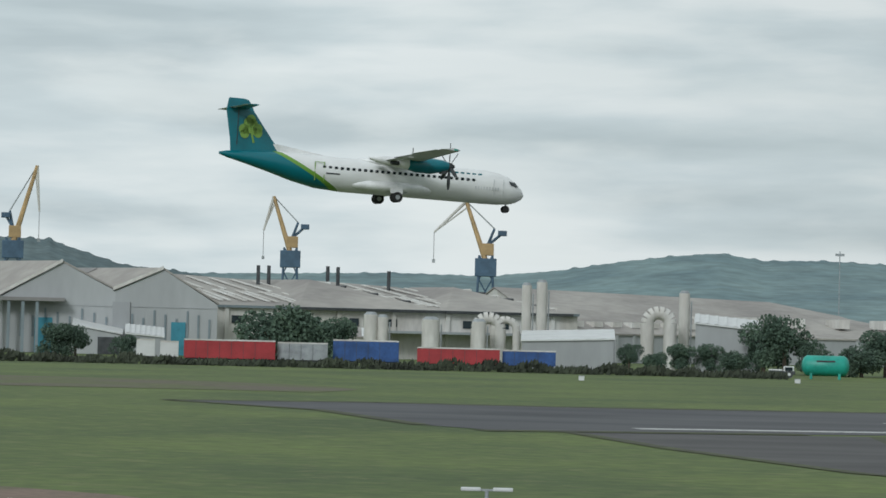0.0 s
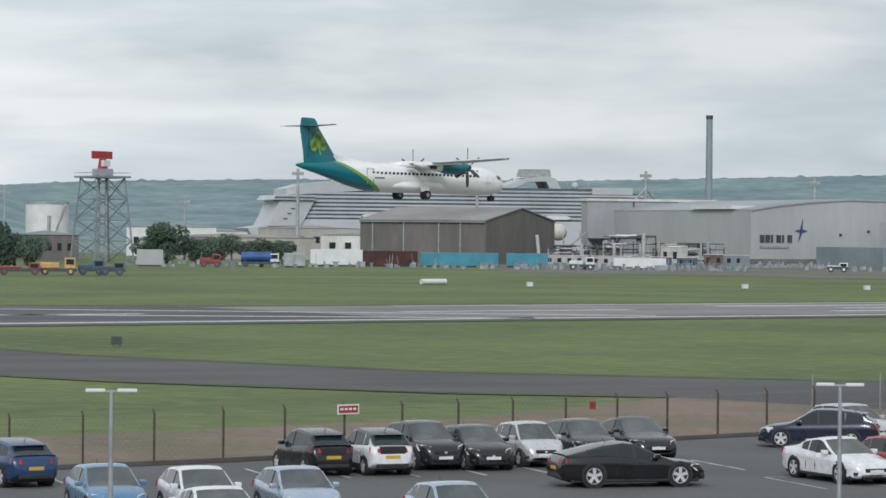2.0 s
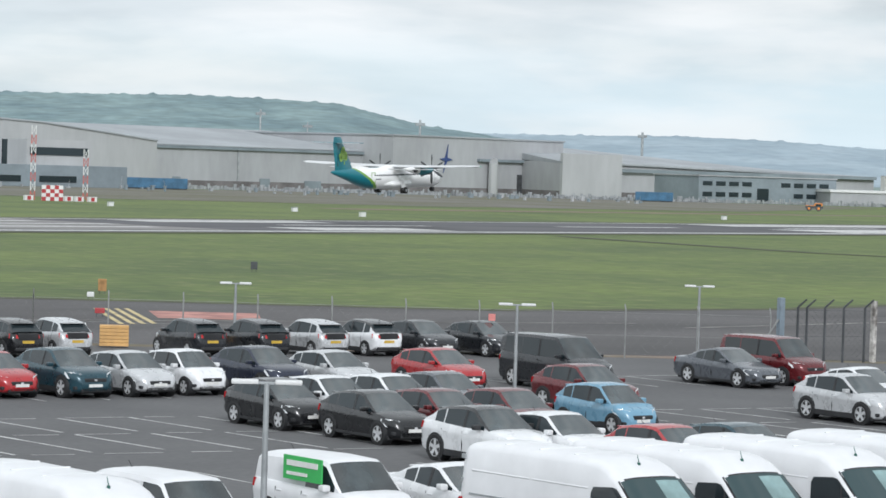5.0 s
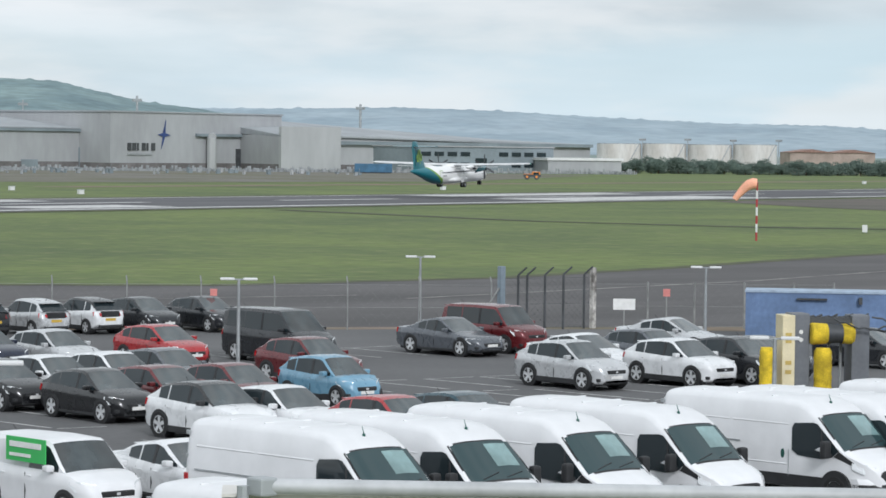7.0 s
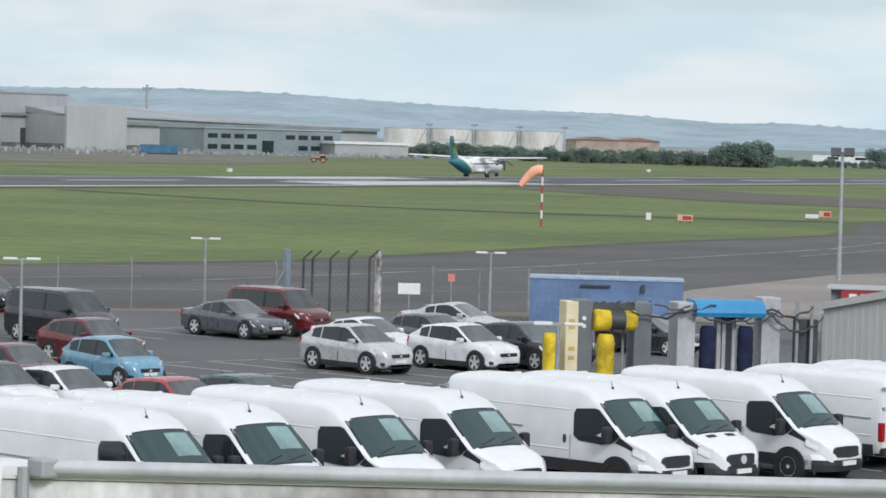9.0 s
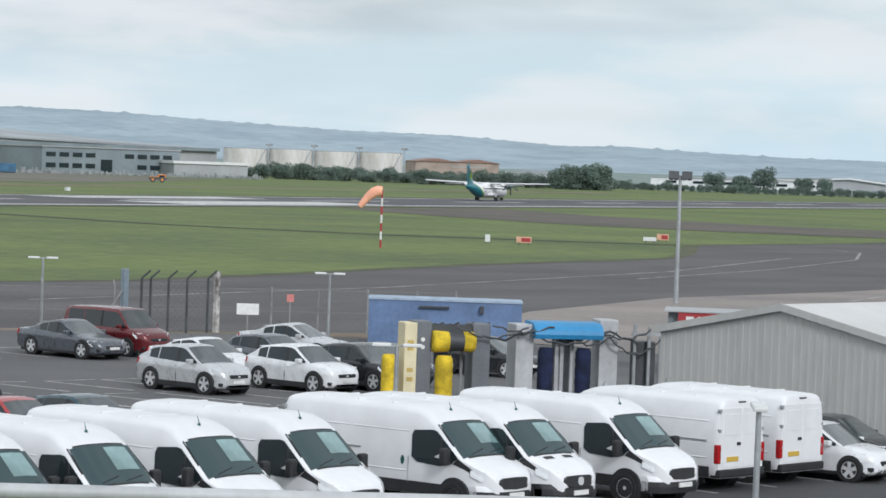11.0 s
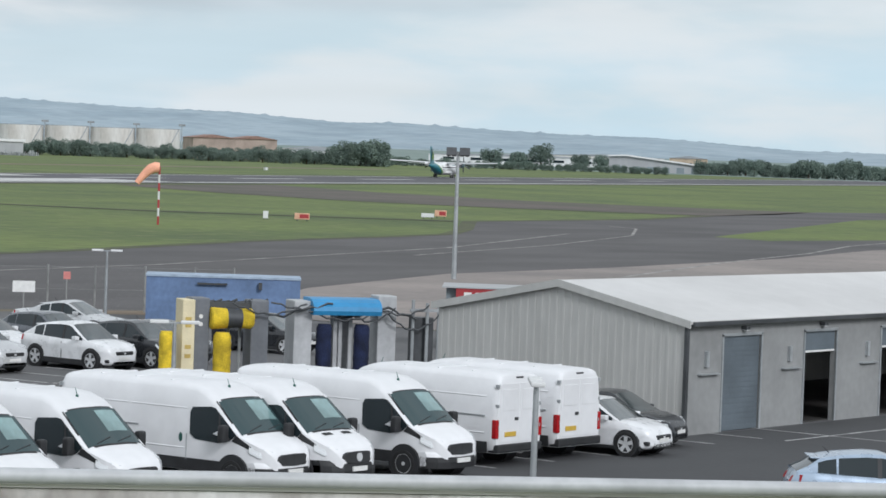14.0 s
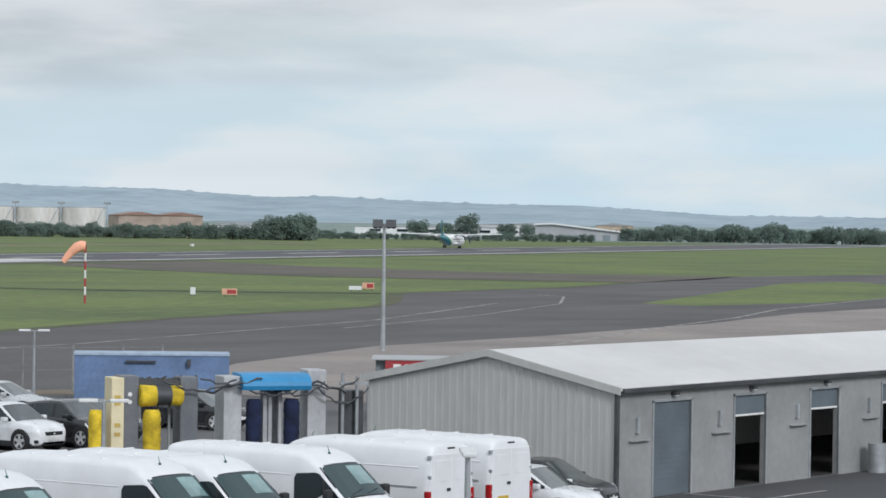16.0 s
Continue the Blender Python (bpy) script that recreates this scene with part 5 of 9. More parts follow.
    part("stern_block", boxes((ln - 40, 2, z(14), ln - 18, 31, z(16.4))), hull, s)
    for x, r in ((50, 2.2), (100, 2.0), (106, 1.6), (176, 2.0)):
        bm = bmesh.new()
        bmesh.ops.create_uvsphere(bm, u_segments=14, v_segments=8, radius=r, matrix=Matrix.Translation((x, 14, z(17.0))))
        part("radome", bm, hull, s, smooth=True)
    for x in (58, 71, 92, 110, 128, 170, 182):
        part("deck_post", tube(bmesh.new(), (x, 10, z(15)), (x + 0.6, 10, z(18.2)), 0.3, 0.2, 6), STEEL, s)
    for k in range(5):
        part("lifeboat", prism(bmesh.new(), [(60 + 24 * k, z(5.2)), (72 + 24 * k, z(5.2)), (73.5 + 24 * k, z(6.0)), (71 + 24 * k, z(6.5)), (61 + 24 * k, z(6.5)), (58.5 + 24 * k, z(6.0))], -0.6, 0.8), WHITE, s)
    part("mast", tube(bmesh.new(), (46, 12, z(17)), (46, 12, z(20.6)), 0.8, 0.3, 8), hull, s)


cruise_ship()


def lattice_masts():
    for az, d, z, w in ((16.15, 1150, 21.3, 1.4), (19.58, 1150, 20.5, 1.4), (22.8, 1150, 21.5, 6.5), (26.0, 1200, 19.5, 1.6), (32.7, 1250, 17.5, 1.0), (35.75, 1250, 15.6, 1.2), (40.0, 1300, 13.8, 1.3), (6.95, 1500, 28, 0.6), (14.0, 1250, 11.5, 0.9), (10.6, 1250, 14.0, 0.8), (33.6, 1250, 13.8, 0.7)):
        t = thing("floodlight_mast", Matrix.Translation((*far(az, d), 0)), "slim grey dockside floodlight mast", "mast", "dock masts")
        h = tall(z, d)
        if w > 3:
            for sx in (-1, 1):
                part("strut", tube(bmesh.new(), (sx * 12, 0, h * 0.42), (0, 0, h * 0.8), 0.5, 0.5, 6), STEEL, t)
        part("pole", tube(bmesh.new(), (0, 0, 0), (0, 0, h), min(w, 1.4) * 0.55, min(w, 1.4) * 0.4, 8), STEEL, t)
        part("head", boxes((-2.2, -0.5, h - 2.4, 2.2, 0.5, h - 1.2)), STEEL, t)


lattice_masts()


def oil_tanks():
    d = 1150
    for k in range(4):
        s = thing("storage_tank", Matrix.Translation((*far(44.95 + 0.86 * k, d), 0)), "broad white oil storage tank with a sloping stair", "tank", "oil tanks")
        h = tall(1.55 + 0.15 * (k % 2), d)
        part("shell", tube(bmesh.new(), (0, 0, 0), (0, 0, h), 8.5, 8.5, 36), OLD_WHITE, s, smooth=True)
        part("rim", tube(bmesh.new(), (0, 0, h), (0, 0, h + 0.3), 8.4, 8.4, 36), STEEL, s)
        for z in (h * 0.36, h * 0.7):
            part("girder", tube(bmesh.new(), (0, 0, z), (0, 0, z + 0.12), 8.56, 8.56, 36), OLD_WHITE, s)
        part("stair", tube(bmesh.new(), (-4.0, -8.3, 1.5), (2.2, -8.6, h), 0.22, 0.22, 6), STEEL, s)
        part("mast", tube(bmesh.new(), (3.6, -8.9, 0), (3.6, -8.9, h + 1.6), 0.2, 0.14, 6), STEEL, s)
        part("mast_head", boxes((2.0, -9.3, h + 1.4, 5.2, -8.6, h + 2.2), bevel=0.1), STEEL, s)
    m, ln = frame_on(far(48.2, 1080), far(49.85, 1085))
    h = thing("red_brick_warehouse", m, "buff brick warehouse with two low roofs", "warehouse")
    BUFF = material("buff_brick", (0.36, 0.29, 0.25), 0.9, vary=0.1, scale=0.2, fine=2.0)
    for f in (0, 1):
        part("wall", boxes((ln * 0.5 * f, 4 * f, 0, ln * 0.5 * (f + 1) - 0.3, 26, tall(-0.5, 1080))), BUFF, h)
        part("roof", prism(bmesh.new(), [(ln * 0.5 * f - 0.4, tall(-0.5, 1080)), (ln * 0.5 * (f + 1) + 0.2, tall(-0.5, 1080)), (ln * 0.25 + ln * 0.5 * f, tall(0.6, 1080))], 4 * f - 0.5, 26.5), material("rust_roof", (0.27, 0.17, 0.14), 0.9), h)
    for a0, a1, z, d, mat in ((50.0, 51.1, -3.0, 1200, WHITE), (52.7, 56.2, -2.6, 1350, WHITE), (54.9, 57.2, -1.6, 1420, OLD_WHITE), (49.9, 51.2, -2.4, 1250, OLD_WHITE), (57.3, 58.02, -1.2, 1300, material("sand_brick", (0.45, 0.36, 0.27), 0.9, vary=0.1, scale=0.2, fine=2.0)), (46.0, 47.8, -1.8, 1300, WHITE), (12.9, 14.6, 2.4, 1000, WHITE), (13.2, 16.5, -0.8, 900, OLD_ROOF), (15.4, 17.4, 2.2, 1250, OLD_ROOF), (16.6, 18.6, 0.2, 1000, OLD_WHITE), (10.75, 12.0, -0.4, 830, BROWN_SHED), (14.0, 15.2, 1.0, 1100, OLD_WHITE)):
        m, ln = frame_on(far(a0, d), far(a1, d))
        h = thing("warehouse", m, "far low warehouse beyond the airfield", "warehouse", "far warehouses")
        top = tall(z, d)
        part("wall", boxes((0, 0, 0, ln, 20, top - 0.8)), mat, h)
        part("roof", prism(bmesh.new(), [(-0.4, top - 0.8), (ln + 0.4, top - 0.8), (ln * 0.5, top + 0.4)], -0.4, 20.4), ROOF if mat is not OLD_ROOF else OLD_ROOF, h)
        for k in range(6):
            part("window", boxes((ln * (0.08 + 0.15 * k), -0.2, top * 0.35, ln * (0.08 + 0.15 * k) + ln * 0.06, 0, top * 0.6)), DARK_GLASS, h)

    # the long white roof that slopes down to the ground
    m, ln = frame_on(far(56.15, 1180), far(58.3, 1180))
    h = thing("arched_store", m, "long white store with a roof sloping to the ground", "warehouse", "far warehouses")
    za, zb = tall(-1.5, 1180), tall(-4.9, 1180)
    part("wall", prism(bmesh.new(), [(0, 0), (ln, 0), (ln, zb - 0.3), (ln * 0.15, za - 0.3), (0, za - 0.6)], 0, 22), CLAD, h)
    part("roof", loft(bmesh.new(), [[(-0.5, y, za - 0.5), (ln * 0.15, y, za - 0.2), (ln + 0.5, y, zb - 0.25), (ln + 0.5, y, zb + 0.25), (ln * 0.15, y, za + 0.4), (-0.5, y, za)] for y in (-1.2, 23)]), WHITE, h)
    for k in range(6):
        part("door", boxes((ln * (0.08 + 0.13 * k), -0.15, 0, ln * (0.08 + 0.13 * k) + 3, 0.0, 2.2)), CLAD_DARK, h)


oil_tanks()


# ---- trees ----
def crown_mesh(seed, h, w, leaves, n=4200):
    rnd = random.Random(seed)
    verts, faces = [], []
    lobes = [(rnd.uniform(-0.32, 0.32) * w, rnd.uniform(-0.32, 0.32) * w, h * rnd.uniform(0.2, 0.82), w * rnd.uniform(0.18, 0.32)) for _ in range(13)]
    for _ in range(n):
        lx, ly, lz, lr = rnd.choice(lobes)
        v = Vector((rnd.gauss(0, 1), rnd.gauss(0, 1), rnd.gauss(0, 1))).normalized()
        p = Vector((lx, ly, lz)) + Vector((v.x * lr, v.y * lr, v.z * lr * 0.8)) * rnd.uniform(0.65, 1.1)
        p.z = max(p.z, h * 0.04)
        s = w * rnd.uniform(0.011, 0.028)
        q = Euler((rnd.uniform(0, 6.3), rnd.uniform(0, 6.3), rnd.uniform(0, 6.3))).to_matrix()
        b = len(verts)
        for c in ((-s, -s, 0), (s, -0.7 * s, 0.3 * s), (0.8 * s, s, 0), (-0.7 * s, 0.8 * s, 0.4 * s)):
            verts.append(tuple(p + q @ Vector(c)))
        faces += [(b, b + 1, b + 2), (b, b + 2, b + 3)]
    me = bpy.data.meshes.new("crown")
    me.from_pydata(verts, [], faces)
    me.materials.append(leaves)
    return me


def tree_kind(seed, h, w, leaves=None):
    t = thing("tree", Matrix.Identity(4), "dark green broadleaf tree in full leaf", "tree", "trees by the airfield")
    bm = tube(bmesh.new(), (0, 0, 0), (0.1, 0, h * 0.5), w * 0.05, w * 0.025, 8)
    for a in (0.3, 2.3, 4.4):
        tube(bm, (0, 0, h * 0.3), (math.cos(a) * w * 0.25, math.sin(a) * w * 0.25, h * 0.62), w * 0.025, w * 0.01, 6)
    part("trunk", bm, BARK, t)
    c = new("crown", crown_mesh(seed, h, w, leaves or LEAVES))
    c.parent = t
    return t


def trees():
    kinds = [tree_kind(1, 9, 9), tree_kind(2, 10, 8), tree_kind(3, 7.5, 10), tree_kind(4, 8, 11, HAZED_LEAVES), tree_kind(5, 9, 9, HAZED_LEAVES), tree_kind(6, 7.5, 12, HAZED_LEAVES)]
    used = [False] * 6
    rnd = random.Random(5)

    def plant(az, d, s, kind=None):
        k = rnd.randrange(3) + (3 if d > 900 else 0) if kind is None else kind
        x, y = far(az, d)
        m = Matrix.Translation((x, y, -0.1)) @ Matrix.Rotation(rnd.uniform(0, 6.3), 4, "Z") @ Matrix.Diagonal((s, s, s * rnd.uniform(0.9, 1.1), 1))
        if not used[k]:
            used[k] = True
            kinds[k].matrix_basis = m
        else:
            c = copy_thing(kinds[k], m)
            c.matrix_basis = m

    for az, s in ((-3.75, 1.5), (-3.3, 1.25), (-2.95, 1.1), (-2.65, 1.0)):
        plant(az, 610, s)
    for az, s in ((-7.9, 0.75), (-7.55, 0.8), (-6.6, 0.6)):
        plant(az, 575, s)
    for az, s in ((3.0, 0.62), (3.5, 0.55), (4.0, 0.7), (4.5, 0.62), (5.0, 0.62), (5.55, 1.1), (5.95, 1.3), (6.5, 0.8), (7.4, 0.85), (7.85, 1.15), (8.25, 0.9), (9.0, 0.85), (9.4, 0.9), (9.95, 1.0), (10.35, 1.05), (10.8, 0.85), (11.1, 0.8)):
        plant(az, 600 + 20 * rnd.random(), s)
    for az, s in ((13.3, 0.9), (13.65, 1.2), (14.0, 0.8), (14.45, 0.9), (14.9, 0.85), (15.4, 0.8), (15.85, 0.8)):
        plant(az, 770, s)
    for k in range(60):
        az = 45.0 + 0.117 * k + rnd.uniform(-0.05, 0.05)
        plant(az, 985 + 45 * rnd.random(), rnd.uniform(0.38, 0.62))
    for k in range(8):
        plant(50.9 + 0.12 * k, 990, rnd.uniform(0.75, 1.05))
    for k in range(34):
        plant(52.1 + 0.155 * k, 1060 + 40 * rnd.random(), rnd.uniform(0.24, 0.42))
    for k in range(30):
        plant(57.9 + 0.17 * k, 1150 + 30 * rnd.random(), rnd.uniform(0.5, 0.85))
    for az, s in ((54.85, 1.1), (53.9, 0.8), (54.4, 0.7), (55.6, 0.7), (56.0, 0.7), (56.35, 0.8)):
        plant(az, 1250, s)


trees()


def scrub():
    """The rough scrub and low fence before the shipyard, and the clutter of the works yard."""
    rnd = random.Random(8)
    verts, faces = [], []
    for _ in range(5200):
        az = rnd.uniform(-9.5, 6.0)
        d = 545 + rnd.uniform(0, 14)
        x, y = far(az, d)
        h = rnd.uniform(0.1, 1.5) * (0.6 + 0.8 * abs(noise.noise((az * 1.3, 0, 0))) * 2)
        s = rnd.uniform(0.25, 0.6)
        a = rnd.uniform(0, 3.1)
        b = len(verts)
        verts += [(x - s * math.cos(a), y - s * math.sin(a), h - s), (x + s * math.cos(a), y + s * math.sin(a), h - s * 0.8), (x + 0.2, y + 0.2, h + s)]
        faces.append((b, b + 1, b + 2))
    me = bpy.data.meshes.new("scrub")
    me.from_pydata(verts, [], faces)
    me.materials.append(material("rough_scrub", (0.06, 0.072, 0.045), 0.95, vary=0.3, scale=0.1, fine=1.0, second=(0.03, 0.035, 0.025)))
    tagged(new("scrub", me), "rough dark scrub along the far airfield fence", "scrub", kind="stuff")
    rnd = random.Random(12)
    bms = {0: bmesh.new(), 1: bmesh.new(), 2: bmesh.new()}
    for _ in range(380):
        az = rnd.choice((rnd.uniform(12.8, 24.5), rnd.uniform(20.3, 24.8), rnd.uniform(12.8, 40)))
        d = 690 + rnd.uniform(0, 70) + max(0, az - 24) * 7
        x, y = far(az, d)
        w, h = rnd.uniform(0.2, 1.2), rnd.uniform(0.4, 1.3)
        k = rnd.choice((0, 1, 1, 2, 2))
        z = 0
        box(bms[k], x - w / 2, y - 0.4, z, x + w / 2, y + 0.4, h)
        if rnd.random() < 0.3:
            tube(bms[k], (x, y, h), (x + rnd.uniform(-0.5, 0.5), y, h + rnd.uniform(0.5, 2.6)), 0.06, 0.06, 5)
        if rnd.random() < 0.25:
            box(bms[2], x - w * 0.9, y - 0.5, h, x + w * 0.9, y + 0.5, h + 0.18)
    for k, mat in enumerate((CLAD_LIGHT, STEEL, CLAD_DARK)):
        tagged(obj("yard_clutter", bms[k], mat), "jumble of crates and skips in the works yard", "clutter", kind="stuff")


scrub()
# ---- the airliner ----
def livery():
    """White paint that gives way to teal behind a lime band which slants down and forward."""
    m = bpy.data.materials.new("airliner_livery")
    m.use_nodes = True
    n, l = m.node_tree.nodes, m.node_tree.links
    b = n["Principled BSDF"]
    b.inputs["Roughness"].default_value, b.inputs["Coat Weight"].default_value = 0.35, 0.3
    co = n.new("ShaderNodeTexCoord")
    sep = n.new("ShaderNodeSeparateXYZ")
    l.new(co.outputs["Object"], sep.inputs[0])
    add = n.new("ShaderNodeMath")
    add.operation, add.inputs[1].default_value = "MULTIPLY_ADD", 1.86
    l.new(sep.outputs["Z"], add.inputs[0])
    l.new(sep.outputs["X"], add.inputs[2])
    ramp = n.new("ShaderNodeValToRGB")
    ramp.color_ramp.interpolation = "CONSTANT"
    e = ramp.color_ramp.elements
    e[0].position, e[0].color = 0.0, (0.0, 0.150, 0.190, 1)
    e[1].position, e[1].color = 0.5, (0.80, 0.80, 0.795, 1)
    band = e.new(0.462)
    band.color = (0.16, 0.33, 0.045, 1)
    rng = n.new("ShaderNodeMapRange")
    rng.inputs[1].default_value, rng.inputs[2].default_value = -12.0, 7.0
    l.new(add.outputs[0], rng.inputs[0])
    l.new(rng.outputs[0], ramp.inputs[0])
    dirt = n.new("ShaderNodeTexNoise")
    dirt.inputs["Scale"].default_value, dirt.inputs["Detail"].default_value = 0.8, 6
    l.new(co.outputs["Object"], dirt.inputs["Vector"])
    tone = n.new("ShaderNodeMapRange")
    tone.inputs[3].default_value, tone.inputs[4].default_value = 0.88, 1.06
    l.new(dirt.outputs["Fac"], tone.inputs[0])
    mul = n.new("ShaderNodeMixRGB")
    mul.blend_type, mul.inputs[0].default_value = "MULTIPLY", 1.0
    l.new(ramp.outputs[0], mul.inputs[1])
    l.new(tone.outputs[0], mul.inputs[2])
    l.new(mul.outputs[0], b.inputs["Base Color"])
    return m


def wing_rings(stations, thick=0.16):
    """Aerofoil rings at (y, leading edge x, chord, z)."""
    shape = ((0, 0), (0.08, 0.42), (0.3, 0.6), (0.65, 0.36), (1, 0.02), (1, -0.02), (0.6, -0.22), (0.25, -0.4), (0.06, -0.3))
    return [[(le - c * u, y, z + c * thick * v) for u, v in shape] for y, le, c, z in stations]


DROP = -0.42


def airliner():
    TEAL = material("teal_paint", (0.0, 0.150, 0.190), 0.35, vary=0.08, scale=0.6, fine=5.0, coat=0.3)
    LIME = material("lime_paint", (0.21, 0.36, 0.07), 0.4, vary=0.06, scale=1.0, fine=6.0)
    JET = material("white_aircraft_paint", (0.80, 0.80, 0.795), 0.35, vary=0.06, scale=0.7, fine=5.0, coat=0.3)
    GREYWING = material("grey_wing_paint", (0.62, 0.63, 0.635), 0.45, vary=0.08, scale=0.6, fine=5.0)
    RUBBER = material("black_rubber", (0.02, 0.02, 0.02), 0.85, vary=0.2, scale=3.0, fine=20.0)
    LIV = livery()
    p = thing("airliner", Matrix.Identity(4), "white and teal twin-turboprop airliner with its gear down", "aeroplane")
    zc, r = 2.45, 1.42
    st = [(12.35, 0.12, 2.0), (12.1, 0.45, 2.05), (11.6, 0.82, 2.14), (10.9, 1.12, 2.27), (10.0, 1.32, 2.38), (8.8, r, zc), (4, r, zc), (0, r, zc), (-4.2, r, zc), (-6.5, 1.36, 2.54), (-8.5, 1.16, 2.76), (-10.5, 0.88, 3.05), (-12.5, 0.55, 3.24), (-14.2, 0.28, 3.38), (-14.85, 0.1, 3.42)]
    bm = loft(bmesh.new(), [[(x, rr * math.cos(a), z + rr * math.sin(a)) for a in np.linspace(0, 2 * math.pi, 29)[:-1]] for x, rr, z in st])
    fus = part("fuselage", bm, LIV, p, smooth=60)
    fus.matrix_basis = Matrix.Translation((0, 0, DROP))
    # sponsons of the main gear
    bm = bmesh.new()
    loft(bm, [[(x, w * math.cos(a), 1.28 + h * math.sin(a)) for a in np.linspace(0, 2 * math.pi, 21)[:-1]] for x, w, h in ((4.4, 0.4, 0.15), (3.6, 1.1, 0.45), (2.4, 1.75, 0.62), (0, 1.95, 0.68), (-2.2, 1.75, 0.6), (-3.8, 1.1, 0.42), (-5.2, 0.3, 0.12))])
    part("belly_fairing", bm, JET, p, smooth=60)
    bm = loft(bmesh.new(), [[(x, w * math.cos(a), 3.72 + h * math.sin(a)) for a in np.linspace(0, 2 * math.pi, 17)[:-1]] for x, w, h in ((4.0, 0.2, 0.1), (3.0, 0.95, 0.38), (1.4, 1.15, 0.5), (-0.4, 1.1, 0.46), (-2.2, 0.3, 0.12))])
    part("wing_fairing", bm, JET, p, smooth=60)
    zw = 3.92
    for s in (-1, 1):
        bm = loft(bmesh.new(), wing_rings([(0, 2.3, 2.6, zw), (s * 4.9, 2.3, 2.6, zw + 0.06), (s * 13.2, 1.72, 1.6, zw + 0.35), (s * 13.52, 1.45, 1.15, zw + 0.36)]))
        w = part("wing", bm, GREYWING, p, "pale grey high wing", smooth=30)
        w.matrix_basis = Matrix.Translation((-1.0, 0, 0))
        part("flap", loft(bmesh.new(), wing_rings([(s * 1.5, -0.25, 0.85, zw - 0.3), (s * 8.6, -0.2, 0.72, zw - 0.14)], 0.12)), GREYWING, w, "lowered grey flap")
        part("aileron", loft(bmesh.new(), wing_rings([(s * 8.8, -0.12, 0.55, zw + 0.13), (s * 12.9, 0.2, 0.42, zw + 0.3)], 0.12)), GREYWING, w)
        part("deice_boot", loft(bmesh.new(), wing_rings([(s * 5.2, 2.34, 0.25, zw + 0.07), (s * 13.1, 1.77, 0.18, zw + 0.35)], 0.55)), DARK_STEEL, w)
        part("tip_light", boxes((1.1, s * 13.5 - 0.06, zw + 0.3, 1.4, s * 13.5 + 0.06, zw + 0.42)), RED if s > 0 else GREEN_TANK, w)
        ne = new("engine")
        ne.parent = p
        ne.matrix_basis = Matrix.Translation((-1.15, 0, 0))
        y = s * 4.05
        bm = loft(bmesh.new(), [[(x, y + w2 * math.cos(a), z + h * math.sin(a)) for a in np.linspace(0, 2 * math.pi, 19)[:-1]] for x, w2, h, z in ((4.75, 0.36, 0.36, 3.62), (4.3, 0.5, 0.5, 3.6), (3.2, 0.58, 0.66, 3.52), (1.9, 0.56, 0.62, 3.52), (1.2, 0.5, 0.5, 3.56))])
        part("nacelle_tail", loft(bmesh.new(), [[(x, y + w2 * math.cos(a), z + h * math.sin(a)) for a in np.linspace(0, 2 * math.pi, 19)[:-1]] for x, w2, h, z in ((1.3, 0.5, 0.5, 3.56), (0.0, 0.42, 0.42, 3.62), (-1.4, 0.26, 0.26, 3.7), (-2.2, 0.08, 0.08, 3.76))]), JET, ne, "white tail of the nacelle", smooth=60)
        part("nacelle", bm, TEAL, ne, "teal engine nacelle", smooth=60)
        part("intake", boxes((4.1, y - 0.3, 2.95, 4.55, y + 0.3, 3.18), bevel=0.06), DARK_STEEL, ne)
        part("exhaust", tube(bmesh.new(), (0.2, y + s * 0.5, 3.5), (-0.5, y + s * 0.62, 3.5), 0.18, 0.18, 10), DARK_STEEL, ne)
    # fin, rudder and tailplane
    bm = bmesh.new()
    prof = lambda z, le, c, t: [(le, 0, z), (le - c * 0.25, t, z), (le - c * 0.7, t * 0.6, z), (le - c, 0.02, z), (le - c, -0.02, z), (le - c * 0.7, -t * 0.6, z), (le - c * 0.25, -t, z)]  # noqa: E731
    loft(bm, [prof(3.4, -8.5, 5.4, 0.24), prof(4.6, -10.2, 3.8, 0.22), prof(7.0, -12.05, 2.4, 0.15), prof(7.6, -12.35, 2.0, 0.12), prof(7.9, -12.6, 1.7, 0.10), prof(7.98, -12.95, 1.25, 0.05)])
    f = part("fin", bm, TEAL, p, "teal fin", smooth=30)
    part("dorsal_fin", loft(bmesh.new(), [[(-5.2, 0.0, 3.83), (-9.6, 0.14, 3.7), (-9.9, 0.14, 3.75), (-9.9, -0.14, 3.75), (-9.6, -0.14, 3.7)], [(-5.3, 0.0, 3.86), (-9.9, 0.05, 4.5), (-10.4, 0.05, 4.5), (-10.4, -0.05, 4.5), (-9.9, -0.05, 4.5)]]), JET, f)
    part("rudder_gap", boxes((-13.45, -0.13, 4.2, -13.4, 0.13, 7.4)), DARK_STEEL, f)
    for side in (-1, 1):
        bm = bmesh.new()
        for cx, cz, rr in ((-12.35, 6.3, 0.42), (-12.55, 6.05, 0.42), (-12.15, 6.0, 0.36), (-12.95, 5.5, 0.42), (-12.85, 5.15, 0.40), (-12.6, 5.45, 0.34), (-11.75, 5.6, 0.42), (-11.7, 5.25, 0.38), (-12.05, 5.4, 0.34)):
            bmesh.ops.create_circle(bm, cap_ends=True, segments=18, radius=rr, matrix=Matrix.Translation((cx, side * 0.235, cz)) @ Matrix.Rotation(radians(90), 4, "X"))
        prism(bm, [(-12.4, 5.4), (-12.26, 5.4), (-11.95, 4.45), (-12.12, 4.4)], side * 0.235, side * 0.25)
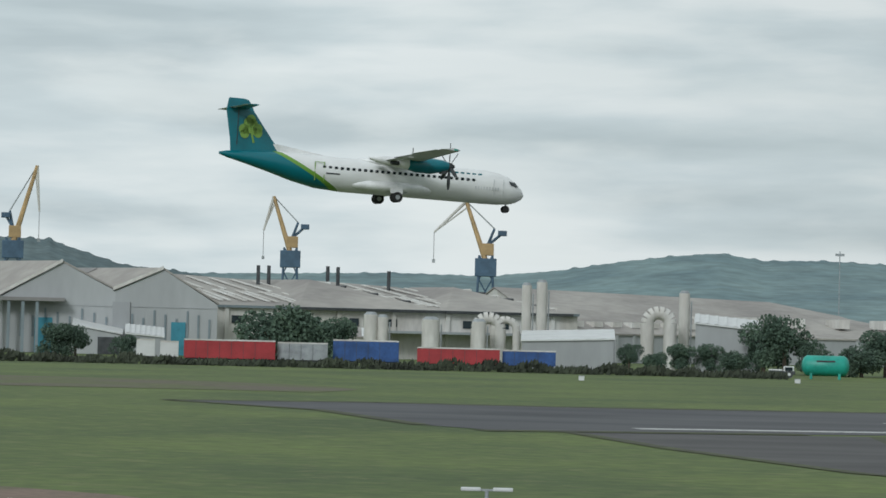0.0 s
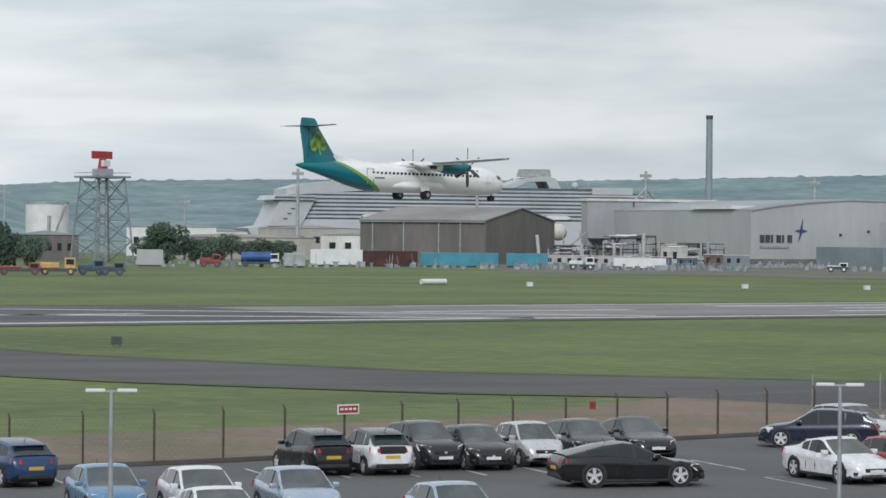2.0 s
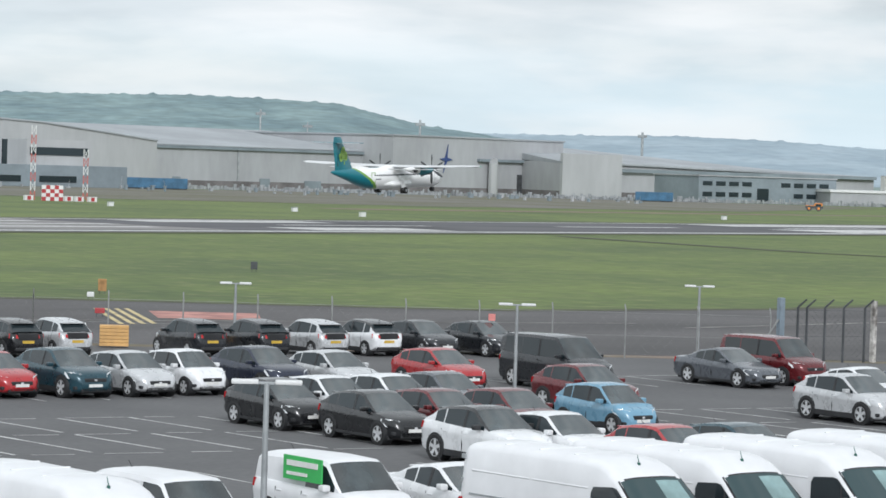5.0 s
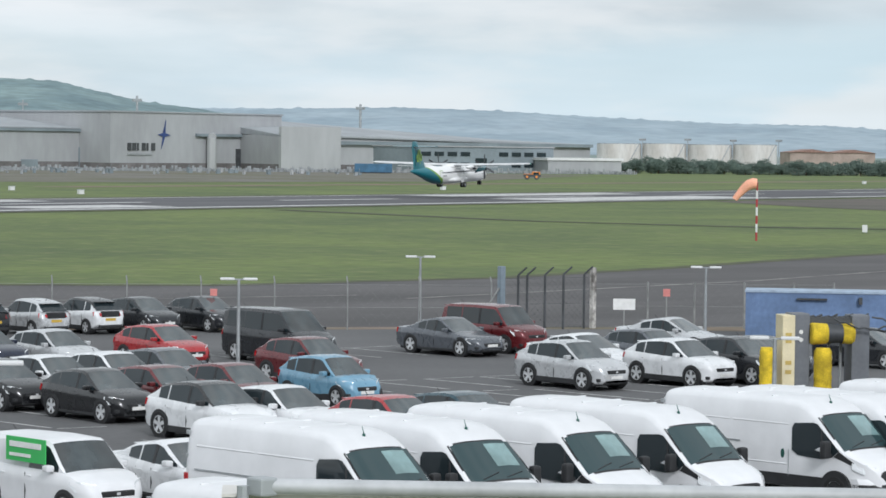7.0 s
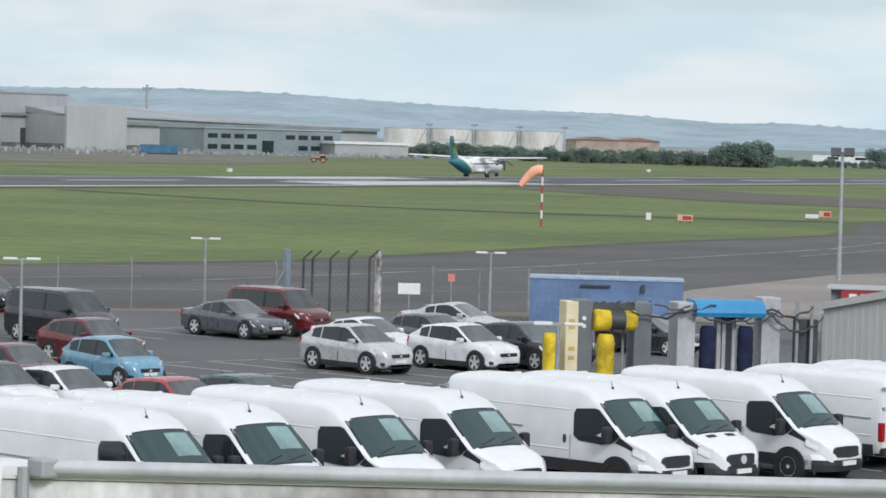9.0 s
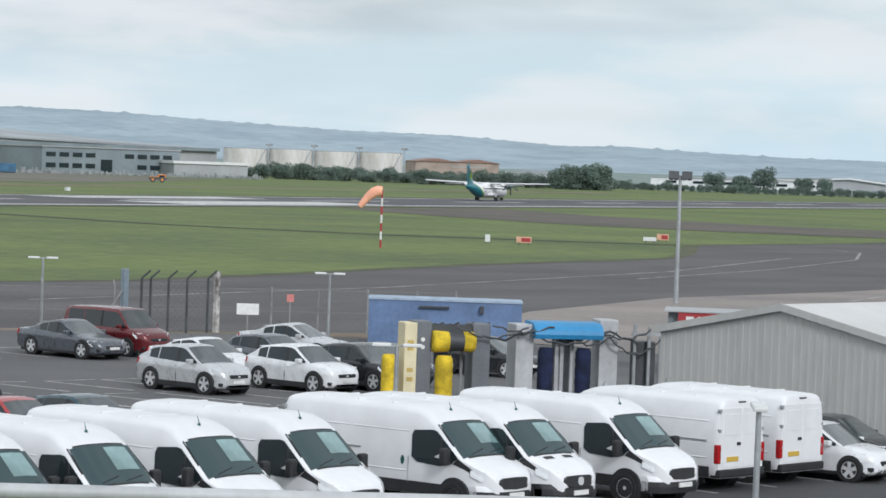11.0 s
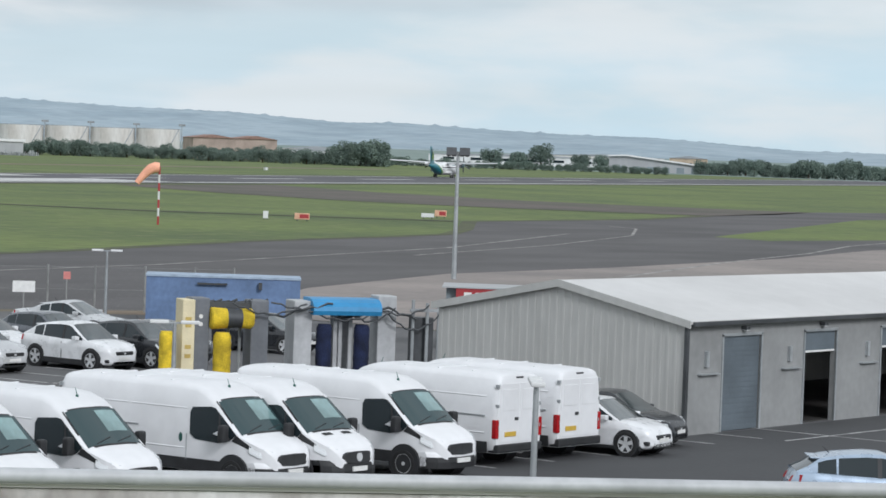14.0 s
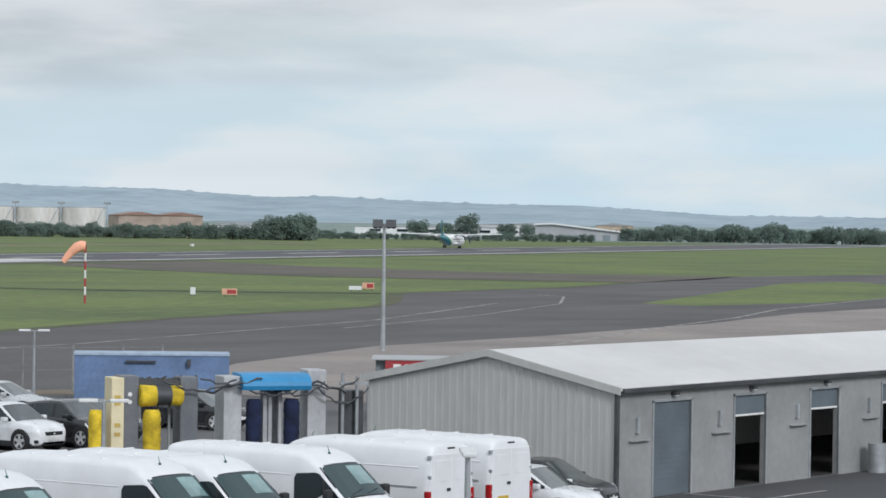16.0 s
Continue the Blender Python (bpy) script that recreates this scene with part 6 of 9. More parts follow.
        part("leaf_emblem", bm, LIME, f, "lime three-lobed emblem")
    for s in (-1, 1):
        t = part("tailplane", loft(bmesh.new(), wing_rings([(0, -12.5, 1.75, 7.2), (s * 3.65, -12.9, 1.0, 7.25)], 0.1)), TEAL, p, "teal tailplane set high on the fin", smooth=30)
        part("elevator", loft(bmesh.new(), wing_rings([(s * 0.4, -13.8, 0.5, 7.17), (s * 3.6, -13.75, 0.3, 7.23)], 0.12)), GREYWING, t)
    # cabin windows share one mesh
    pane = bmesh.new()
    box(pane, -0.13, -0.02, -0.19, 0.13, 0.02, 0.19, bevel=0.05)
    first = part("cabin_window", pane, DARK_GLASS, p)
    spots = []
    for k in range(27):
        x = 7.15 - 0.512 * k
        for s in (-1, 1):
            spots.append((x, s))
    zwin = 2.82
    yy = math.sqrt(r * r - (zwin - zc) ** 2)
    for i, (x, s) in enumerate(spots):
        o = first if i == 0 else new("cabin_window", first.data)
        o.parent = p
        y = yy if x > -4.5 else yy - 0.04 * (-4.5 - x)
        o.matrix_basis = Matrix.Translation((x, s * (y + 0.005), zwin)) @ Matrix.Rotation(s * radians(-15), 4, "X")
    for s in (-1, 1):
        part("cockpit_window", loft(bmesh.new(), [[(11.35, s * 0.86, 2.58), (10.7, s * 1.12, 2.7), (10.55, s * 1.05, 3.02), (11.1, s * 0.74, 2.96)], [(11.38, s * 0.9, 2.59), (10.72, s * 1.17, 2.71), (10.57, s * 1.1, 3.04), (11.13, s * 0.77, 2.98)]]), DARK_GLASS, p)
        part("windscreen", loft(bmesh.new(), [[(11.5, s * 0.08, 2.72), (11.4, s * 0.8, 2.62), (11.15, s * 0.7, 2.98), (11.25, s * 0.08, 3.05)], [(11.56, s * 0.08, 2.74), (11.46, s * 0.83, 2.64), (11.2, s * 0.73, 3.02), (11.29, s * 0.08, 3.1)]]), DARK_GLASS, p)
        part("cabin_door", boxes((-7.0, s * 1.27, 1.75, -6.93, s * 1.31, 3.3), (-6.2, s * 1.3, 1.75, -6.13, s * 1.34, 3.3), (-7.0, s * 1.27, 3.25, -6.13, s * 1.31, 3.3)), LIME, p)
        part("front_door", boxes((9.0, s * 1.395, 1.7, 9.04, s * 1.415, 3.1), (9.9, s * 1.32, 1.7, 9.94, s * 1.34, 3.1)), GREYWING, p)
        for a, b, z in ((3.4, 8.2, 3.36), (7.3, 9.6, 2.28)):
            n = 9
            for k in range(n):
                x0 = a + (b - a) * k / n
                yb = math.sqrt(max(0.05, r * r - (z - zc) ** 2))
                part("lettering_bar", boxes((x0, s * yb - 0.01, z - 0.12, x0 + (b - a) / n * 0.6, s * yb + 0.02, z + 0.12)), TEAL if z > 3 else GREYWING, p)
        part("registration_bar", boxes((-6.0, s * 1.36, 2.34, -4.8, s * 1.4, 2.46)), DARK_STEEL, p)
    # gear
    for s in (-1, 1):
        g = new("main_gear")
        g.parent = p
        part("strut", tube(bmesh.new(), (0.3, s * 1.75, 1.2), (0, s * 2.0, 0.45), 0.14, 0.11, 8), STEEL, g)
        part("brace", tube(bmesh.new(), (1.2, s * 1.5, 1.0), (0.1, s * 1.9, 0.55), 0.07, 0.07, 6), STEEL, g)
        for off in (-0.24, 0.24):
            bm = tube(bmesh.new(), (0, s * 2.05 + off - 0.13, 0.43), (0, s * 2.05 + off + 0.13, 0.43), 0.43, 0.43, 24)
            part("tyre", bm, RUBBER, g)
            part("hub", tube(bmesh.new(), (0, s * 2.05 + off - 0.14, 0.43), (0, s * 2.05 + off + 0.14, 0.43), 0.2, 0.2, 14), STEEL, g)
        part("gear_door", boxes((-0.5, s * 1.95 - 0.02, 0.75, 0.6, s * 1.95 + 0.02, 1.2)), JET, g)
    g = new("nose_gear")
    g.parent = p
    part("strut", tube(bmesh.new(), (10.85, 0, 1.2), (10.77, 0, 0.3), 0.09, 0.07, 8), STEEL, g)
    for off in (-0.17, 0.17):
        part("tyre", tube(bmesh.new(), (10.77, off - 0.08, 0.3), (10.77, off + 0.08, 0.3), 0.3, 0.3, 20), RUBBER, g)
    part("gear_door", boxes((10.2, -0.35, 0.75, 11.2, -0.32, 1.2), (10.2, 0.32, 0.75, 11.2, 0.35, 1.2)), JET, g)
    # propellers: six blades on a spinner, turning about x
    props = []
    for s in (-1, 1):
        hub = new("propeller")
        hub.parent = p
        hub.matrix_basis = Matrix.Translation((3.75, s * 4.05, 3.62))
        part("spinner", loft(bmesh.new(), [[(x, rr * math.cos(a), rr * math.sin(a)) for a in np.linspace(0, 2 * math.pi, 15)[:-1]] for x, rr in ((-0.2, 0.34), (0.15, 0.3), (0.4, 0.16), (0.5, 0.03))]), DARK_STEEL, hub, smooth=True)
        for k in range(6):
            a = math.pi * k / 3
            q = Matrix.Rotation(a, 4, "X")
            bm = bmesh.new()
            loft(bm, [[tuple(q @ Vector((c * math.sin(tw) + o * math.cos(tw), c * math.cos(tw) - o * math.sin(tw), z))) for c, o in ((-w, 0), (0, 0.035), (w, 0), (0, -0.035))] for z, w, tw in ((0.2, 0.07, 0.9), (0.8, 0.16, 0.7), (1.5, 0.17, 0.5), (1.93, 0.1, 0.35))])
            part("blade", bm, DARK_STEEL, hub, smooth=True)
        props.append((hub, s))
    # the airframe is lowered on its gear to fit the camera's view
    for o in p.children:
        if "gear" not in o.name and "fairing" not in o.name and "fuselage" not in o.name:
            o.matrix_basis = Matrix.Translation((0, 0, DROP)) @ o.matrix_basis
    bpy.data.objects["wing_fairing"].matrix_basis = Matrix.Translation((-1.0, 0, DROP))
    return p, props


PLANE, PROPS = airliner()
# ---- cars ----
CAR_GLASS = glass_material("car_glass", (0.018, 0.026, 0.030), 0.03)
VAN_GLASS = glass_material("tinted_van_glass", (0.030, 0.056, 0.060), 0.03)
# pale light on van windscreens, painted as a patch over the glass
SCREEN_LIGHT = material("painted_screen_light", (0.19, 0.30, 0.30), 0.2, vary=0.12, scale=1.2, fine=4.0, coat=0.6)
# paler blotches in the colour imitate sky reflected in car windscreens
SCREEN = material("windscreen_glass_painted_sky", (0.060, 0.078, 0.082), 0.05, vary=0.2, scale=0.9, fine=3.0, second=(0.012, 0.017, 0.019), coat=0.9)
STICK = material("dark_green_plastic", (0.015, 0.10, 0.08), 0.5, vary=0.1)
TYRE = material("tyre_rubber", (0.018, 0.018, 0.019), 0.85, vary=0.2, scale=4.0, fine=30.0)
ALLOY = material("alloy_rim", (0.60, 0.61, 0.62), 0.4, 0.15, vary=0.08, scale=3.0, fine=20.0)
TRIM = material("black_plastic_trim", (0.022, 0.023, 0.025), 0.6, vary=0.15, scale=2.0, fine=15.0)
LENS = glass_material("headlamp_lens", (0.62, 0.64, 0.65), 0.1)
TAIL = glass_material("tail_lamp_red", (0.35, 0.012, 0.015), 0.15)
PLATE_W = material("white_plate", (0.70, 0.70, 0.68), 0.5, vary=0.04, scale=5, fine=20)
PLATE_Y = material("yellow_plate", (0.55, 0.36, 0.05), 0.5, vary=0.04, scale=5, fine=20)
PAINTS = {}


def paint(name, colour, metal=0.0):
    if name not in PAINTS:
        PAINTS[name] = material(name + "_car_paint", colour, 0.28, metal, vary=0.05, scale=1.2, fine=2.5, coat=0.5)
    return PAINTS[name]


# length, width, height, belt height, bonnet height, cowl, roof front, roof rear, tail, boot height, wheel radius, wheelbase
STYLES = {
    "hatchback": (4.05, 1.74, 1.46, 0.93, 0.88, 1.02, 0.25, -1.45, -1.92, 0.98, 0.31, 2.52),
    "city_car": (3.65, 1.64, 1.50, 0.94, 0.92, 1.05, 0.40, -1.35, -1.75, 1.00, 0.29, 2.40),
    "crossover": (4.25, 1.80, 1.58, 1.02, 0.99, 1.05, 0.28, -1.45, -1.98, 1.08, 0.34, 2.60),
    "saloon": (4.70, 1.83, 1.43, 0.93, 0.84, 1.02, 0.20, -1.05, -1.72, 1.00, 0.33, 2.80),
    "fastback": (4.97, 1.91, 1.42, 0.94, 0.84, 1.05, 0.15, -0.75, -2.28, 0.98, 0.36, 2.91),
    "estate": (4.60, 1.80, 1.48, 0.94, 0.87, 1.05, 0.25, -1.75, -2.18, 0.98, 0.33, 2.68),
    "people_carrier": (4.75, 1.88, 1.85, 1.10, 1.05, 1.45, 0.75, -2.05, -2.28, 1.12, 0.33, 2.80),
    "long_estate": (4.55, 1.80, 1.66, 1.02, 0.98, 1.10, 0.42, -1.98, -2.20, 1.06, 0.33, 2.80),
    "compact_van": (4.40, 1.81, 1.72, 1.08, 1.02, 1.30, 0.62, -1.95, -2.10, 1.12, 0.32, 2.78),
    "mid_van": (4.95, 1.95, 1.98, 1.20, 1.08, 1.60, 0.80, -2.25, -2.40, 1.15, 0.34, 3.05),
}


def slab(bm, corners, t):
    """A thin pane: corners in order, thickened outward along their normal by t (the sign tells the side)."""
    c = [Vector(p) for p in corners]
    n = (c[1] - c[0]).cross(c[2] - c[0]).normalized() * t
    a = [bm.verts.new(p - n * 0.6) for p in c]
    b = [bm.verts.new(p + n) for p in c]
    bm.faces.new(a)
    bm.faces.new(b[::-1])
    for i in range(len(c)):
        j = (i + 1) % len(c)
        bm.faces.new((a[i], b[i], b[j], a[j]))
    return bm


WHEELS = {}


def wheel(parent, x, y, r, side, dark=False):
    """A tyre with a five-spoked rim; the meshes are shared by radius and side."""
    key = (round(r, 3), side, dark)
    if key not in WHEELS:
        bm = bmesh.new()
        w = 0.2
        rings = [[(rr * math.cos(a), yy * side, rr * math.sin(a)) for a in np.linspace(0, 2 * math.pi, 25)[:-1]] for yy, rr in ((-w, r * 0.93), (-w + 0.04, r), (-0.03, r), (0.0, r * 0.94), (0.0, r * 0.70), (-0.05, r * 0.66))]
        loft(bm, rings, caps=False)
        me = obj("tyre", bm, TYRE, smooth=True)
        bm = bmesh.new()
        tube(bm, (0, -0.12 * side, 0), (0, -0.10 * side, 0), r * 0.68, r * 0.68, 20)
        back = obj("brake", bm, TRIM)
        bm = bmesh.new()
        loft(bm, [[(rr * math.cos(a), yy * side, rr * math.sin(a)) for a in np.linspace(0, 2 * math.pi, 25)[:-1]] for yy, rr in ((-0.06, r * 0.74), (-0.01, r * 0.74), (-0.01, r * 0.64), (-0.06, r * 0.62))], caps=False)
        for k in range(5):
            a = 2 * math.pi * k / 5 + 0.3
            u, v = Vector((math.cos(a), 0, math.sin(a))), Vector((-math.sin(a), 0, math.cos(a)))
            p = [u * r * 0.08 + v * 0.045, u * r * 0.08 - v * 0.045, u * r * 0.62 - v * 0.055, u * r * 0.62 + v * 0.055]
            lo = [bm.verts.new(q + Vector((0, -0.05 * side, 0))) for q in p]
            hi = [bm.verts.new(q + Vector((0, -0.012 * side, 0))) for q in p]
            bm.faces.new(hi)
            for i in range(4):
                j = (i + 1) % 4
                bm.faces.new((lo[i], lo[j], hi[j], hi[i]))
        tube(bm, (0, -0.05 * side, 0), (0, -0.005 * side, 0), r * 0.14, r * 0.14, 12)
        rim = obj("rim", bm, TRIM if dark else ALLOY)
        WHEELS[key] = (me.data, back.data, rim.data)
        for o in (me, back, rim):
            bpy.data.objects.remove(o)
    t, b, rm = WHEELS[key]
    w = new("wheel", t)
    w.parent = parent
    w.matrix_basis = Matrix.Translation((x, y, r))
    for nm, d in (("brake_disc", b), ("rim", rm)):
        o = new(nm, d)
        o.parent = w


def car(style, mat, label, name=None, roof=None, blank_sides=False):
    """One car, pointing along +x, its origin on the ground under its middle."""
    L, W, H, zb, zh, cowl, rf, rr, tail, zt, r, wb = STYLES[style]
    r *= 1.06
    hw, x0, x1 = W / 2, -L / 2, L / 2
    c = thing(name or style, Matrix.Identity(4), label, "van" if "van" in style else "car", "parked cars")
    ax = (wb / 2 + 0.06, -wb / 2 + 0.06)
    # lower body: a full bonnet, a short steep nose and a waist that rises to the tail
    rise = 0.0 if blank_sides else 0.05
    top = [(x0, zt - 0.30), (x0 + 0.05, zt - 0.12), (x0 + 0.14, zt - 0.02), (tail, zt), (rr, zb + 0.03 + rise), (0, zb + 0.01), (cowl, zb - 0.01), (cowl + 0.30, zh + 0.005), (x1 - 0.45, zh - 0.06), (x1 - 0.22, zh - 0.13), (x1 - 0.08, zh - 0.23), (x1, zh - 0.40)]
    wid = [(x0, 0.74), (x0 + 0.06, 0.86), (x0 + 0.16, 0.93), (x0 + 0.5, 0.985), (x0 + 1.0, 1.0), (x1 - 1.0, 1.0), (x1 - 0.55, 0.965), (x1 - 0.28, 0.89), (x1 - 0.1, 0.76), (x1, 0.58)]
    low = [(x0, 0.40), (x0 + 0.25, 0.24), (x0 + 0.6, 0.19), (x1 - 0.6, 0.19), (x1 - 0.2, 0.20), (x1, 0.27)]
    xs = sorted({x0, x0 + 0.03, x0 + 0.08, x0 + 0.16, x0 + 0.3, x0 + 0.5, x0 + 0.75, tail, rr, -0.5, 0, 0.5, cowl, cowl + 0.15, cowl + 0.30, x1 - 0.8, x1 - 0.55, x1 - 0.4, x1 - 0.28, x1 - 0.18, x1 - 0.1, x1 - 0.04, x1})

    def body_half(x):
        t, w, b = lookup(top, x), lookup(wid, x) * hw, lookup(low, x)
        h = t - b
        return [(0.80 * w, b), (0.95 * w, b + 0.05), (0.985 * w, b + 0.22 * h), (0.962 * w, b + 0.42 * h), (1.0 * w, b + 0.66 * h), (0.995 * w, b + 0.76 * h), (0.965 * w, t - 0.07), (0.925 * w, t - 0.018), (0.82 * w, t + 0.006), (0.45 * w, t + 0.03)]

    rings = [[(x, -y, z) for y, z in body_half(x)] + [(x, y, z) for y, z in body_half(x)[::-1]] for x in xs]
    part("body", loft(bmesh.new(), rings), mat, c, smooth=35)
    # glasshouse: one skin, from which roof, pillars and panes are cut
    if not blank_sides and H < 1.7:
        rr, rf = rr + 0.10, rf - 0.10
    rp = [(tail + 0.02, zt - 0.02), (rr - 0.06, H - 0.155), (rr + 0.12, H - 0.10), (rr + 0.45, H - 0.05), ((rr + rf) / 2 + 0.3, H), (rf - 0.08, H - 0.012), (rf + 0.10, H - 0.065), (cowl + 0.04, zb - 0.02)]
    if blank_sides or H > 1.7:
        rp = [(tail + 0.02, zt - 0.02), (rr - 0.10, H - 0.12), (rr + 0.16, H - 0.035), ((rr + rf) / 2 + 0.2, H), (rf - 0.05, H - 0.025), (rf + 0.10, H - 0.075), (cowl + 0.04, zb - 0.02)]
    if style == "fastback":
        rp = [(tail, zt - 0.03), (-1.6, 1.20), (-1.0, 1.34), (-0.35, H), (rf - 0.05, H - 0.03), (rf + 0.12, H - 0.09), (cowl + 0.02, zb - 0.02)]
    wbelt, wroof = hw * 0.915, hw * (0.735 if H < 1.7 else 0.80)

    def roof_at(x):
        return lookup(rp, x)

    def belt(x):
        return lookup([(tail, zb + 0.02 + rise), (rr, zb + rise), (0, zb - 0.01), (cowl, zb - 0.03)], x)

    def side_at(x, z):
        f = max(0, min(1, (z - zb) / max(0.05, H - 0.05 - zb)))
        taper = lookup([(x0, 0.90), (tail + 0.3, 0.955), (0, 1.0), (cowl, 0.985)], x)
        return (wbelt + (wroof - wbelt) * (0.85 * f + 0.15 * f * f)) * taper

    xw = rf + 0.10                                   # head of the windscreen
    xr = -1.0 if style == "fastback" else rr - 0.02  # head of the rear window
    pil = -0.02                                      # between the doors
    xq = max(xr + 0.42, -1.02)                       # rear edge of the rear door's pane
    xe = max(tail + 0.34, xr - 0.05) if style != "fastback" else -1.55
    cuts = sorted({x for x, _ in rp} | {xw, xr, pil - 0.05, pil + 0.05, xq, xq - 0.05, xe, rf + (cowl - rf) * 0.4, rf + (cowl - rf) * 0.7, cowl - 0.16, (tail + xr) / 2, -0.5, 0.3})
    cuts = [x for x in cuts if rp[0][0] <= x <= rp[-1][0]]

    def glass_half(x):
        t, b = roof_at(x), belt(x)
        t = max(t, b + 0.02)
        zs = b + (t - b) * lookup([(0, 0.55), (0.15, 0.68), (0.45, 0.84)], t - b)
        zt2 = t - 0.15 * (t - zs)
        return [(side_at(x, b), b - 0.03), (side_at(x, b), b + 0.012), (side_at(x, zs), zs), (side_at(x, zt2) * 0.925, zt2), (side_at(x, t) * 0.55, t + 0.012), (0.0, t + 0.018)]

    skins = {k: bmesh.new() for k in ("roof", "pillar", "windscreen", "rear_window", "front_pane", "rear_pane", "quarter_pane", "front_pane_far", "rear_pane_far", "quarter_pane_far")}
    for a, b in zip(cuts, cuts[1:]):
        m = (a + b) / 2
        ha, hb = glass_half(a), glass_half(b)
        for i in range(5):
            if i == 0:
                k = "pillar"
            elif i == 1:
                k = "front_pane" if pil + 0.05 < m < cowl - 0.16 else "rear_pane" if xq < m < pil - 0.05 else "quarter_pane" if xe < m < xq - 0.05 else "pillar"
                if blank_sides and k != "front_pane":
                    k = "pillar"
            elif i == 2:
                k = "roof"
            else:
                k = "windscreen" if m > xw else "rear_window" if m < xr else "roof"
                if m < tail + 0.08 or m > cowl - 0.05:
                    k = "pillar"
                if blank_sides and k == "rear_window":
                    k = "roof"
            for s in (-1, 1):
                q = [(a, s * ha[i][0], ha[i][1]), (b, s * hb[i][0], hb[i][1]), (b, s * hb[i + 1][0], hb[i + 1][1]), (a, s * ha[i + 1][0], ha[i + 1][1])]
                skin = skins[k + "_far" if "pane" in k and s > 0 else k]
                skin.faces.new([skin.verts.new(p) for p in (q if s < 0 else q[::-1])])
    for k, bm in skins.items():
        bmesh.ops.remove_doubles(bm, verts=bm.verts, dist=0.0005)
        if not bm.faces:
            bm.free()
            continue
        nm = "side_window" if "pane" in k else k
        part(nm, bm, {"roof": roof or mat, "pillar": mat, "windscreen": SCREEN}.get(k, CAR_GLASS), c, smooth=30)
    for s in (-1, 1):
        zs = [glass_half(x)[2] for x in (pil - 0.05, pil + 0.05)]
        if not blank_sides:
            part("door_pillar", slab(bmesh.new(), [(pil + 0.05, s * (side_at(pil, zb) + 0.002), belt(pil)), (pil + 0.05, s * (zs[1][0] + 0.002), zs[1][1]), (pil - 0.05, s * (zs[0][0] + 0.002), zs[0][1]), (pil - 0.05, s * (side_at(pil, zb) + 0.002), belt(pil))][::s], 0.008), TRIM, c)
    # wheels in dark arches, sills, bumpers
    for x in ax:
        for s in (-1, 1):
            part("wheel_arch", tube(bmesh.new(), (x, s * (hw - 0.34), r + 0.02), (x, s * (hw - 0.004), r + 0.02), r * 1.15, r * 1.12, 24), TRIM, c)
            wheel(c, x, s * (hw + 0.010), r, s)
    part("underside", boxes((x0 + 0.35, -hw * 0.9, 0.16, x1 - 0.3, hw * 0.9, 0.30), bevel=0.03), TRIM, c)
    clad = "cross" in style or style == "city_car"
    for s in (-1, 1):
        part("sill_cladding", boxes((ax[1] + r * 1.05, s * (hw - 0.035) - 0.02, 0.19, ax[0] - r * 1.05, s * (hw - 0.035) + 0.03, 0.37 if clad else 0.27), bevel=0.012), TRIM, c)
        for xd in (pil, max(xq - 0.05, ax[1] + 0.28)):
            part("door_seam", boxes((xd - 0.007, s * (hw - 0.02) - 0.012, 0.36, xd + 0.007, s * (hw - 0.02) + 0.019, zb - 0.10)), TRIM, c)
            part("door_handle", boxes((xd + 0.07, s * hw * 0.985 - 0.02, zb - 0.18, xd + 0.25, s * hw * 0.985 + 0.03, zb - 0.15), bevel=0.01), mat, c)
        part("mirror", boxes((cowl - 0.44, s * (hw + 0.05) - 0.1, zb - 0.01, cowl - 0.24, s * (hw + 0.05) + 0.1, zb + 0.13), bevel=0.04), TRIM if roof else mat, c)
        # swept lamps that wrap round the corner
        zl = zh - 0.235
        lamp = [(x1 - 0.065, s * hw * 0.50, zl - 0.07), (x1 - 0.19, s * hw * 0.80, zl - 0.085), (x1 - 0.42, s * hw * 0.935, zl - 0.04), (x1 - 0.60, s * hw * 0.955, zl + 0.105), (x1 - 0.30, s * hw * 0.84, zl + 0.105), (x1 - 0.14, s * hw * 0.56, zl + 0.05)]
        part("headlamp", slab(bmesh.new(), lamp[::s], 0.045), LENS, c)
        part("tail_lamp", slab(bmesh.new(), [(x0 + 0.00, s * hw * 0.55, zt - 0.22), (x0 + 0.20, s * hw * 0.945, zt - 0.22), (x0 + 0.24, s * hw * 0.93, zt - 0.03), (x0 + 0.07, s * hw * 0.55, zt - 0.09)][::-s], 0.03), TAIL, c)
        part("fog_lamp", boxes((x1 - 0.32, s * hw * 0.70 - 0.12, 0.31, x1 - 0.09, s * hw * 0.70 + 0.10, 0.42), bevel=0.03), TRIM, c)
    part("grille", boxes((x1 - 0.2, -hw * 0.47, zh - 0.43, x1 + 0.012, hw * 0.47, zh - 0.30), bevel=0.035), TRIM, c)
    part("lower_grille", boxes((x1 - 0.2, -hw * 0.60, 0.22, x1 + 0.0, hw * 0.60, 0.39), bevel=0.04), TRIM, c)
    part("badge", boxes((x1 - 0.1, -0.055, zh - 0.40, x1 + 0.018, 0.055, zh - 0.33), bevel=0.02), ALLOY, c)
    part("front_plate", boxes((x1 - 0.04, -0.26, 0.395, x1 + 0.02, 0.26, 0.495)), PLATE_W, c)
    part("rear_plate", boxes((x0 - 0.012, -0.26, zt - 0.42, x0 + 0.1, 0.26, zt - 0.31)), PLATE_Y, c)
